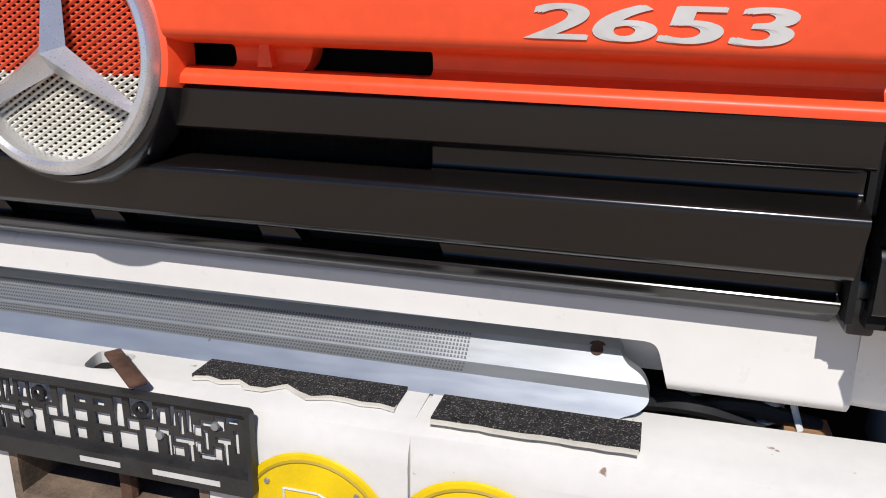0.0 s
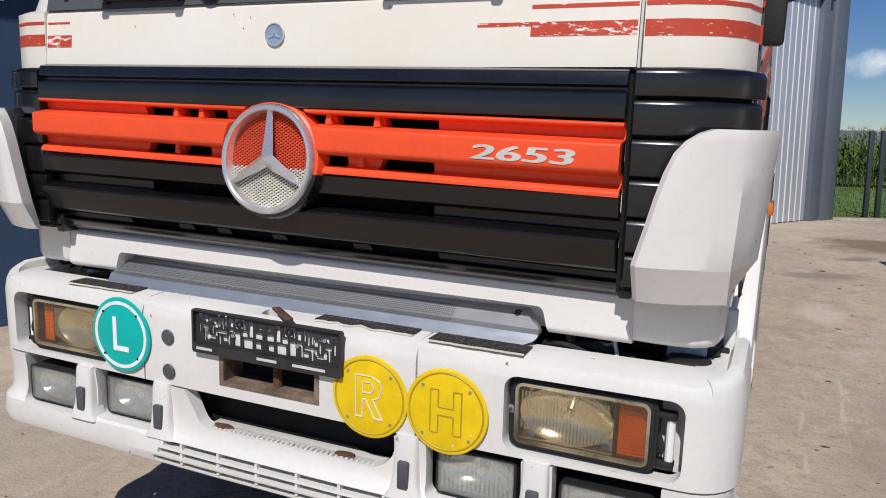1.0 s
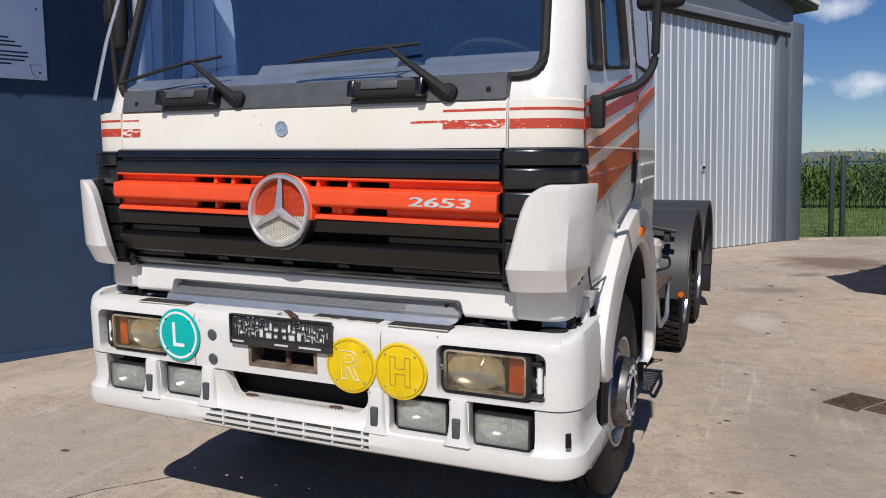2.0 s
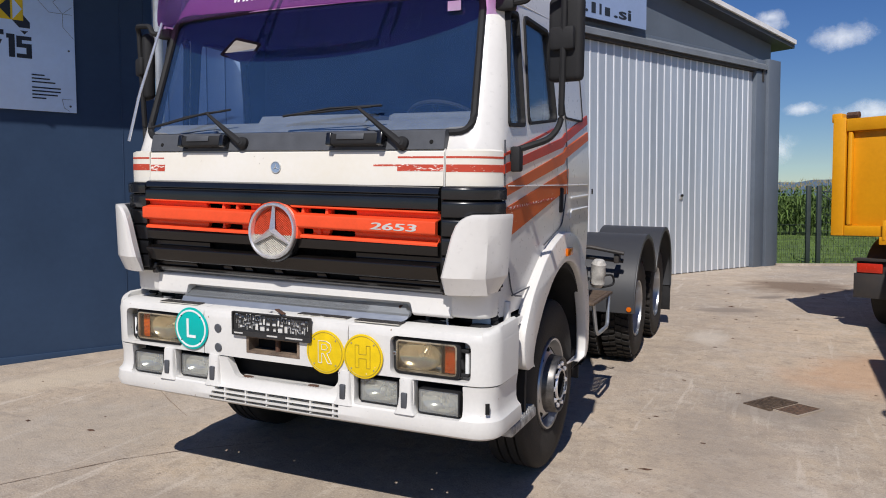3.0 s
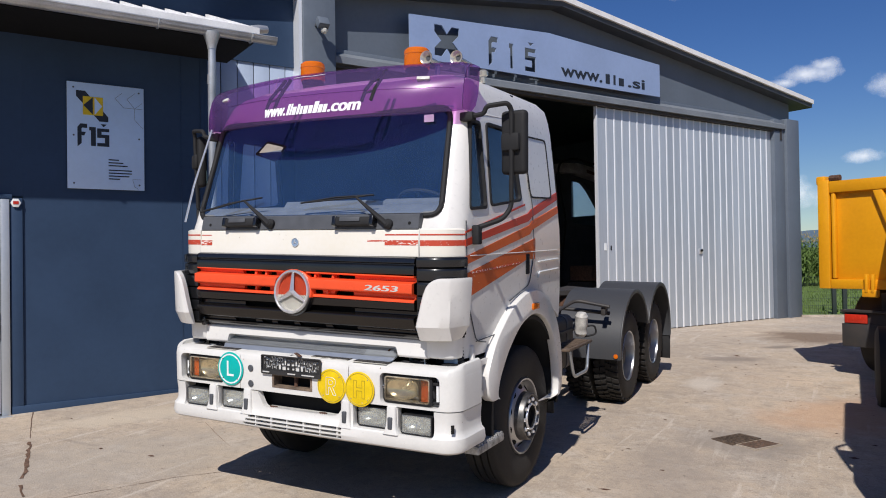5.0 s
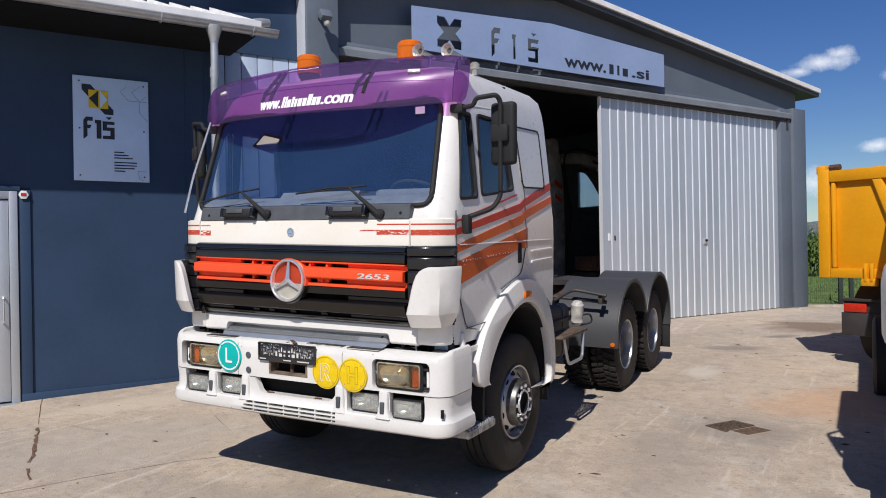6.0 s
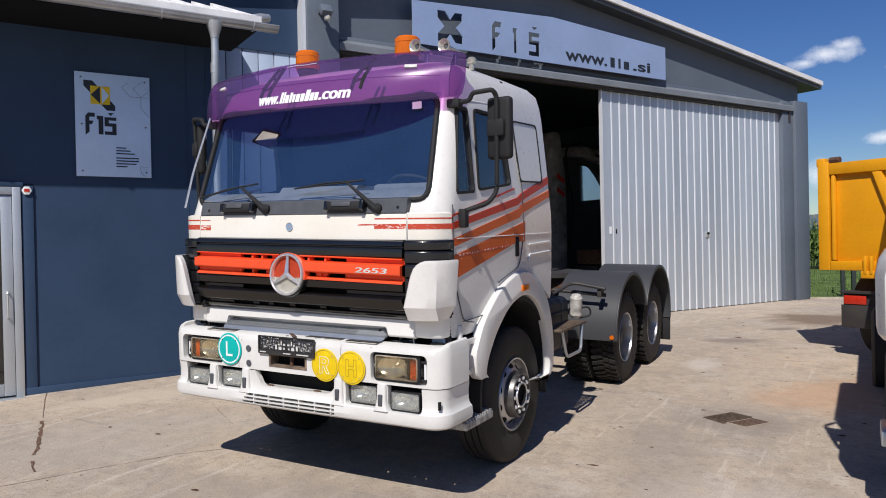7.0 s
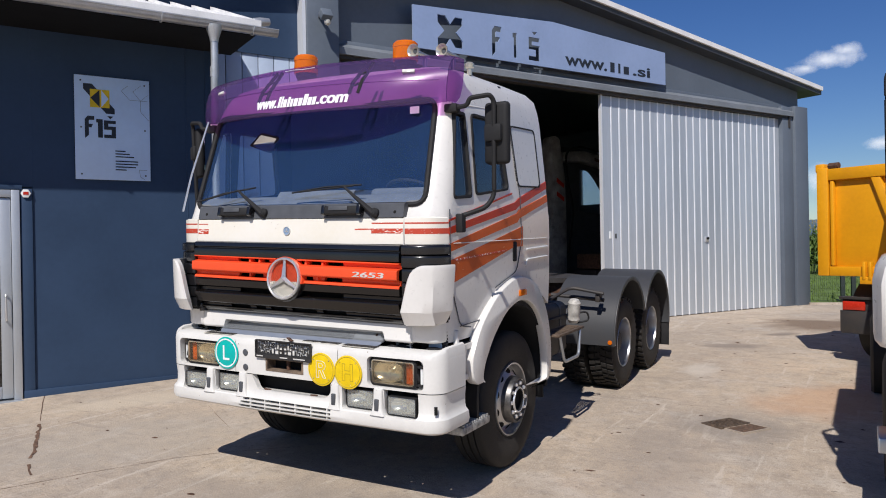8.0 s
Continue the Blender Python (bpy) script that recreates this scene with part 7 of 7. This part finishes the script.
tank = part("fuel_tank", prism(rrect(0.50, 0.96, 0.58, 1.12, 0.08), "y", 2.42, 3.28, 0.02), "chassis", truck, "dusty black tank box behind the cab")
for y in (2.62, 3.06):
    part("tank_strap", prism(rrect(0.493, 0.967, 0.573, 1.127, 0.085), "y", y, y + 0.045), "grey", tank)
part("tank_ledge", box(0.955, 0.985, 2.46, 3.24, 0.96, 0.99, 0.006), "chassis", tank)
part("battery_box", box(0.55, 0.98, 2.15, 2.40, 0.60, 1.18, 0.02), "rubber", truck)
part("air_canister", moved(lathe([(0, -0.13), (0.045, -0.125), (0.066, -0.09), (0.060, -0.04), (0.070, 0.0), (0.062, 0.05), (0.066, 0.085), (0.045, 0.12), (0, 0.128)], 14), pose(1.06, 3.22, 1.03, 8, 6, 0)), "bag", truck, "pale scuffed canister")
part("hanging_hose", tube(arc_points([(1.08, 3.24, 1.0), (1.17, 3.32, 1.02), (1.18, 3.36, 0.92), (1.08, 3.25, 0.90)], 0.05), 0.010, 6), "rubber", truck)
stp = part("side_step", boolean(box(1.02, 1.225, 2.36, 3.06, 0.880, 0.905, 0.004), box(1.05, 1.20, 2.42, 3.00, 0.8, 1.0)), "grate", truck, "rusty grated access step")
for k in range(12):
    part("step_bar", box(1.05, 1.20, 2.435 + 0.048 * k, 2.452 + 0.048 * k, 0.884, 0.912), "grate", stp)
part("step_loop", tube(arc_points([(1.21, 2.40, 0.89), (1.22, 2.50, 0.63), (1.22, 2.90, 0.63), (1.21, 2.97, 0.89)], 0.06), 0.016, 8), "alu", stp, "scuffed tubular step loop")
part("left_tank", prism(rrect(-1.08, -0.55, 0.50, 1.02, 0.10), "y", 2.4, 3.6, 0.02), "chassis", truck)

# mirrors
MIRROR_TURN = {1: -8, -1: -34}
for s in (-1, 1):
    mm = part("mirror_arm", tube(arc_points([(s * 1.16, 0.44, 2.755), (s * 1.27, 0.44, 2.765), (s * 1.29, 0.44, 2.815), (s * 1.43, 0.47, 2.83), (s * 1.445, 0.50, 2.79), (s * 1.435, 0.52, 2.14), (s * 1.39, 0.48, 2.06), (s * 1.245, 0.40, 2.005)], 0.045, 5), 0.017, 8), "rubber", truck, "black mirror arm")
    hs = part("mirror_housing", moved(box(-0.095, 0.095, -0.035, 0.035, -0.215, 0.215, 0.028, 3), pose(s * 1.445, 0.56, 2.575, 0, 0, MIRROR_TURN[s])), "rubber", mm, "black mirror housing")
    part("mirror_clamp", moved(box(-0.07, 0.07, -0.06, -0.02, -0.06, 0.06, 0.018), pose(s * 1.44, 0.55, 2.575, 0, 0, MIRROR_TURN[s])), "rubber", mm)
    part("mirror_glass", moved(box(-0.08, 0.08, 0.034, 0.037, -0.195, 0.195), pose(s * 1.445, 0.56, 2.575, 0, 0, MIRROR_TURN[s])), "mirror", mm)
    part("mirror_foot", box(min(s * 1.21, s * 1.265), max(s * 1.21, s * 1.265), 0.365, 0.43, 1.89, 2.02, 0.012), "rubber", mm)
    part("mirror_bracket", box(min(s * 1.10, s * 1.20), max(s * 1.10, s * 1.20), 0.41, 0.48, 2.725, 2.785, 0.012), "rubber", mm)
    part("grab_rail", tube(arc_points([(s * 1.08, 0.33, 2.80), (s * 1.12, 0.17, 2.35), (s * 1.135, 0.09, 2.06)], 0.05), 0.008, 6), "chrome", truck) if s < 0 else None

# sun visor
def visor_line(u):
    """The visor's section at a share u of its half width, from the lower edge up."""
    e, q = abs(u) ** 2.2, abs(u) ** 12
    yb, zb = 0.078 + 0.29 * e, 2.762 + 0.035 * abs(u) ** 5
    top = 1 - 0.16 * q
    deep_ = 1 - 0.5 * q
    return [(yb + dy * deep_, zb + dz * top) for dy, dz in ((0.0, 0.0), (-0.012, 0.035), (-0.006, 0.10), (0.018, 0.19), (0.065, 0.275), (0.14, 0.345), (0.24, 0.385), (0.36, 0.395))]


def visor_y(x, z):
    pts = visor_line(x / 1.15)
    for (y0, z0), (y1, z1) in zip(pts, pts[1:]):
        if z0 <= z <= z1:
            return y0 + (y1 - y0) * (z - z0) / (z1 - z0)
    return pts[0][0]


def on_visor(bm, z0, lift):
    """Lays flat lettering on the visor's curve."""
    for v in bm.verts:
        z = z0 + v.co.z
        v.co = Vector((v.co.x, visor_y(v.co.x, z) - lift + v.co.y, z))
    return bm


rings = []
for k in range(33):
    u = k / 16 - 1
    pts = visor_line(u)
    inner = [(y + 0.009, z - 0.005) for y, z in pts[::-1]]
    rings.append([(1.15 * u, y, z) for y, z in pts + inner])
visor = part("sun_visor", loft(rings), "visor", truck, "glossy purple plastic sun visor", angle=40)
for s in (-1, 1):
    r2 = []
    for f in (0.0, 1.0):
        pts = [(y + 0.05 * f, z - 0.01 * f) for y, z in visor_line(1.0)] + [(0.59, 3.02), (0.57, 2.92), (0.53, 2.84), (0.47, 2.797)]
        r2.append([(s * (1.148 + 0.02 * f), y, z) for y, z in pts])
    part("visor_cheek", loft(r2), "visor", visor)
for s, x0, x1 in ((-1, -0.33, -0.255), (1, 0.49, 0.55)):
    for o in (0.0, 0.075):
        part("visor_bracket", tube([(x0 + o, visor_y(x0, 2.87) + 0.022, 2.87), (x0 + o + 0.3 * (x1 - x0), visor_y(x0, 2.95) + 0.024, 2.95), (x1 + o * 0.6, visor_y(x1, 3.10) + 0.03, 3.10)], 0.013, 6), "rubber", visor)
    for f in (0.25, 0.6):
        z = 2.87 + 0.23 * f
        x = x0 + (x1 - x0) * f
        part("bracket_rung", tube([(x, visor_y(x, z) + 0.024, z), (x + 0.07, visor_y(x, z) + 0.024, z + 0.01)], 0.008, 6), "rubber", visor)
part("visor_crease", tube([(1.10 * (k / 12 - 1), visor_y(1.10 * (k / 12 - 1), 2.942) - 0.0005, 2.942) for k in range(25)], 0.003, 5), "visor", visor)
for word, x0, x1 in (("www.", -0.330, -0.125), (".com", 0.245, 0.485)):
    bm = BM()
    for k in range(4):
        join(bm, moved(lettering(word, x0, x1, 0.0, 0.058, 0.0012, slant=0.25, bold=0.01), Matrix.Translation((0.003 * k, -0.0002 * k, 0))))
    part("lettering", on_visor(bm, 2.808, 0.003), "white_line", visor)
bm = BM()
for k, (x, w, h) in enumerate(((-0.118, 0.022, 0.080), (-0.090, 0.016, 0.080), (-0.068, 0.033, 0.056), (-0.028, 0.022, 0.072), (0.001, 0.022, 0.056), (0.031, 0.035, 0.056), (0.074, 0.033, 0.056), (0.114, 0.036, 0.080), (0.157, 0.033, 0.056), (0.196, 0.030, 0.056))):
    x += 0.012
    bar = prism([(x, 0), (x + w, 0), (x + w + 0.25 * h, h), (x + 0.25 * h, h)], "y", -0.0012, 0.0012)
    part("mark_bar", on_visor(bar, 2.808, 0.003), "white_line", visor)
for s in (-1, 1):
    part("marker_lamp", moved(box(-0.045, 0.045, -0.012, 0.02, -0.012, 0.016, 0.006), pose(s * 0.89, visor_y(s * 0.89, 3.01) + 0.004, 3.01, -30, 0, 22 * s)), "lamp_white", visor)
part("visor_crack", tube([(x, visor_y(x, 3.10 + dz) - 0.002, 3.10 + dz) for x, dz in ((-0.15, 0), (-0.05, 0.004), (0.02, -0.002), (0.13, 0.003))], 0.0025, 4), "sign_white", visor)

# beacons and roof lamps
for x in (-0.43, 0.55):
    b = part("beacon", moved(lathe([(0, -0.06), (0.07, -0.06), (0.075, -0.005), (0.085, 0), (0.09, 0.02), (0.085, 0.03)], 28), pose(x, 0.80, 3.175)), "rubber", truck, "amber warning beacon")
    part("beacon_lens", moved(lathe([(0.0, 0.03), (0.098, 0.03), (0.100, 0.045), (0.096, 0.13), (0.100, 0.135), (0.096, 0.165), (0.08, 0.18), (0, 0.183)], 32), pose(x, 0.80, 3.175)), "amber", b)
    part("beacon_reflector", box(x - 0.04, x + 0.04, 0.79, 0.81, 3.205, 3.30, 0.01), "reflector", b)
for x, y, z in ((0.74, 0.60, 3.231), (0.983, 0.60, 3.206)):
    h = part("air_horn", moved(lathe([(0, -0.05), (0.012, -0.045), (0.024, -0.02), (0.043, 0.0), (0.049, 0.002), (0.047, -0.008), (0.03, -0.026), (0.018, -0.06), (0.014, -0.24), (0, -0.24)], 24), pose(x, y, z, 88, 0, 0)), "horn", truck, "small pale trumpet horn on the roof")
    part("horn_throat", moved(lathe([(0, -0.030), (0.016, -0.030), (0.016, -0.034), (0, -0.034)], 16), pose(x, y, z, 88, 0, 0)), "grey", h)
    part("horn_foot", box(x - 0.014, x + 0.014, y + 0.16, y + 0.19, z - 0.14, z - 0.012, 0.003), "alu", h)
part("roof_knob", moved(lathe([(0, 0), (0.02, 0), (0.022, 0.05), (0.036, 0.06), (0.038, 0.085), (0.022, 0.10), (0, 0.102)], 16), pose(1.03, 0.95, 3.075)), "horn", truck)
part("aerial", tube([(-0.70, 0.62, 3.08), (-0.62, 0.60, 3.22)], 0.004, 5), "sign_white", truck)

# cab interior
part("dashboard", prism(soften([(0.20, 1.80), (0.19, 2.11), (0.30, 2.165), (0.56, 2.175), (0.63, 2.06), (0.58, 1.70)], 0.02), "x", -1.04, 1.04), "dash", truck, "grey dashboard")
part("instrument_hood", box(0.45, 1.05, 0.44, 0.62, 2.05, 2.215, 0.03), "dash", truck)
part("dash_rise", prism([(0.27, 2.14), (0.33, 2.205), (0.57, 2.205), (0.62, 2.10)], "x", -0.32, 0.40), "dash", truck)
part("dash_vent", box(-0.12, 0.18, 0.37, 0.43, 2.2051, 2.2075), "gap", truck)
sw = part("steering_wheel", moved(lathe([(0.222 + 0.014 * math.cos(radians(a)), 0.014 * math.sin(radians(a))) for a in range(0, 360, 45)], 40, closed=True), pose(0.72, 0.66, 2.16, -30, 0, 0)), "rubber", truck)
bm = BM()
for a in (20, 160, 270):
    tube([(0, 0, -0.02), (0.21 * math.cos(radians(a)), 0.21 * math.sin(radians(a)), 0)], 0.014, 6, bm)
part("wheel_spokes", moved(bm, pose(0.72, 0.66, 2.16, -30, 0, 0)), "rubber", sw)
for x in (-0.70, 0.72):
    st = part("seat", box(x - 0.25, x + 0.25, 0.95, 1.45, 1.55, 1.75, 0.05), "seat", truck)
    part("seat_back", moved(box(-0.25, 0.25, -0.07, 0.07, 0, 0.68, 0.05), pose(x, 1.5, 1.72, -10, 0, 0)), "seat", st)
    part("headrest", moved(box(-0.13, 0.13, -0.05, 0.05, 0.70, 0.9, 0.04), pose(x, 1.5, 1.72, -10, 0, 0)), "seat", st)
km = part("kerb_mirror", moved(boolean(prism(rounded([(-0.16, -0.02), (-0.03, 0.075), (0.15, 0.03), (0.05, -0.09)], 0.02), "y", -0.012, 0.012), prism(rounded([(-0.138, -0.018), (-0.028, 0.06), (0.128, 0.022), (0.045, -0.074)], 0.015), "y", -0.1, -0.004)), pose(-0.47, 0.335, 2.60)), "gap", truck, "square mirror hanging inside the windscreen")
part("mirror_glass", moved(prism(rounded([(-0.138, -0.018), (-0.028, 0.06), (0.128, 0.022), (0.045, -0.074)], 0.015), "y", -0.006, -0.003), pose(-0.47, 0.335, 2.60, 12, 0, 0)), "mirror", km)

# ---- neighbouring vehicles ----
tip = thing("tipper_lorry", pose(3.17, 7.62, 0.085, 0, 0, -27.5), "amber yellow steel tipper lorry, rear towards the yard", "lorry")
bm = box(0.0, 2.5, 0.0, 4.6, 1.20, 2.64, 0.01)
tb = part("tipper_body", bm, "tipper", tip, "yellow tipper body")
for x0, x1, z0, z1 in ((0.0, 0.16, 1.2, 2.70), (0.165, 2.335, 2.52, 2.68), (0.165, 2.335, 1.2, 1.33), (2.34, 2.5, 1.2, 2.70), (0.19, 0.24, 1.34, 2.51)):
    part("tailgate_rail", box(x0, x1, -0.07, -0.002, z0, z1, 0.012), "tipper", tb)
part("tailgate_brace", prism([(0.74, 2.515), (0.86, 2.515), (1.30, 1.335), (1.16, 1.335)], "y", -0.065, -0.003, 0.01), "tipper", tb)
part("tailgate_brace", prism([(1.75, 2.515), (1.63, 2.515), (1.34, 1.335), (1.46, 1.335)], "y", -0.065, -0.003, 0.01), "tipper", tb)
part("hinge", box(-0.03, 0.10, -0.05, 0.1, 2.64, 2.76, 0.02), "tipper", tb)
part("hinge_pin", tube([(0.16, -0.02, 2.72), (0.30, -0.02, 2.72)], 0.045, 8), "rust", tb)
for x in (0.66, 0.74):
    part("latch", box(x - 0.02, x + 0.02, -0.12, -0.05, 1.16, 1.40, 0.008), "tipper", tb)
part("latch_block", box(0.60, 0.80, -0.11, -0.04, 1.10, 1.20, 0.01), "tipper", tb)
for k in range(5):
    part("side_rib", box(-0.06, -0.002, 0.2 + 0.9 * k, 0.32 + 0.9 * k, 1.2, 2.66, 0.01), "tipper", tb)
part("rear_frame", box(0.30, 2.2, 0.0, 0.12, 0.45, 0.88, 0.01), "chassis", tip)
part("tail_lamp", box(0.32, 0.62, -0.03, -0.001, 0.74, 0.86, 0.008), "tail", tip, "red and amber tail lamp")
part("lamp_shelf", box(0.28, 2.22, -0.05, 0.12, 0.885, 0.92, 0.006), "chassis", tip)
part("rear_apron", box(0.28, 0.75, -0.02, -0.002, 0.42, 0.73, 0.004), "chassis", tip)
for x in (0.62, 1.9):
    m = pose(x, 0.75, 0.52, 0, 90, 0)
    w = part("rear_wheel", moved(lathe([(0.28, -0.25), (0.44, -0.27), (0.51, -0.24), (0.52, -0.1), (0.52, 0.1), (0.51, 0.24), (0.44, 0.27), (0.28, 0.25)], 40), m), "tyre", tip)
    part("rim", moved(lathe([(0.28, -0.25), (0.28, 0.25), (0.2, 0.1), (0, 0.1)], 24), m), "rim", w)
    part("mudguard", prism(circle(0.75, 0.55, 0.62, 20, 0, 180) + circle(0.75, 0.55, 0.60, 20, 180, 0), "x", x - 0.3, x + 0.3), "guard", tip)
part("frame_rail", box(0.75, 0.85, 0.1, 6.5, 0.75, 1.15), "chassis", tip)
part("frame_rail", box(1.65, 1.75, 0.1, 6.5, 0.75, 1.15), "chassis", tip)
part("cab", box(0.1, 2.4, 4.9, 6.8, 0.9, 3.0, 0.08), "tipper", tip)
for x in (0.3, 2.2):
    m = pose(x, 5.6, 0.52, 0, 90, 0)
    part("front_wheel", moved(lathe([(0.28, -0.14), (0.44, -0.15), (0.51, -0.13), (0.52, 0), (0.51, 0.13), (0.44, 0.15), (0.28, 0.14), (0, 0.1)], 32), m), "tyre", tip)

nb = thing("white_lorry", pose(4.98, 1.05, ground_height(4, 1), 0, 0, 0), "pale grey-white lorry parked alongside, with black mirror", "lorry")
part("cab_body", box(-1.06, 1.2, 0.25, 2.2, 1.1, 3.0, 0.1, 3), "white", nb)
bm = loft([[(min(x + d, -0.6), y + 0.5 * d, z) for x, y in ((-0.9, 0.0), (-1.08, 0.01), (-1.17, 0.06), (-1.21, 0.18), (-1.215, 0.7), (-1.16, 0.7), (-1.12, 0.15), (-0.9, 0.08))] for z, d in ((1.22, 0.03), (1.26, 0.0), (1.62, 0.0), (1.72, 0.02), (1.79, 0.06), (1.82, 0.12))])
part("deflector", bm, "white", nb)
part("windscreen", box(-0.85, 1.0, 0.235, 0.249, 1.98, 2.75, 0.003), "side_glass", nb)
part("bumper", box(-1.13, 1.22, 0.0, 0.4, 0.62, 1.02, 0.06, 3), "bumper", nb)
part("lamp", box(-1.12, -0.8, -0.01, 0.05, 0.78, 0.95, 0.01), "reflector", nb)
part("mirror_arm", tube(arc_points([(-1.0, 0.35, 2.85), (-1.12, 0.05, 2.92), (-1.12, 0.02, 2.80), (-1.12, 0.02, 2.1), (-1.05, 0.2, 2.0)], 0.08), 0.02, 8), "rubber", nb)
part("mirror_housing", box(-1.135, -0.96, 0.02, 0.10, 2.35, 2.80, 0.03), "rubber", nb)
for s in (-1, 1):
    m = pose(s * 1.0, 1.35, 0.52, 0, 90 * s, 0)
    part("front_wheel", moved(lathe([(0.28, -0.14), (0.44, -0.15), (0.51, -0.13), (0.52, 0), (0.51, 0.13), (0.44, 0.15), (0.28, 0.14), (0, 0.1)], 32), m), "tyre", nb)
part("lower_step", box(-1.2, -0.9, 0.35, 0.75, 0.50, 0.60, 0.01), "alu", nb)
part("chassis", box(-0.5, 0.5, 0.5, 6.0, 0.6, 1.0), "chassis", nb)
part("load_box", box(-0.95, 1.25, 2.4, 6.5, 1.05, 2.6, 0.02), "white", nb)
for s in (-1, 1):
    m = pose(s * 0.95, 5.0, 0.52, 0, 90 * s, 0)
    part("rear_wheel", moved(lathe([(0.28, -0.25), (0.44, -0.27), (0.51, -0.24), (0.52, 0), (0.51, 0.24), (0.44, 0.27), (0.28, 0.25), (0, 0.1)], 32), m), "tyre", nb)
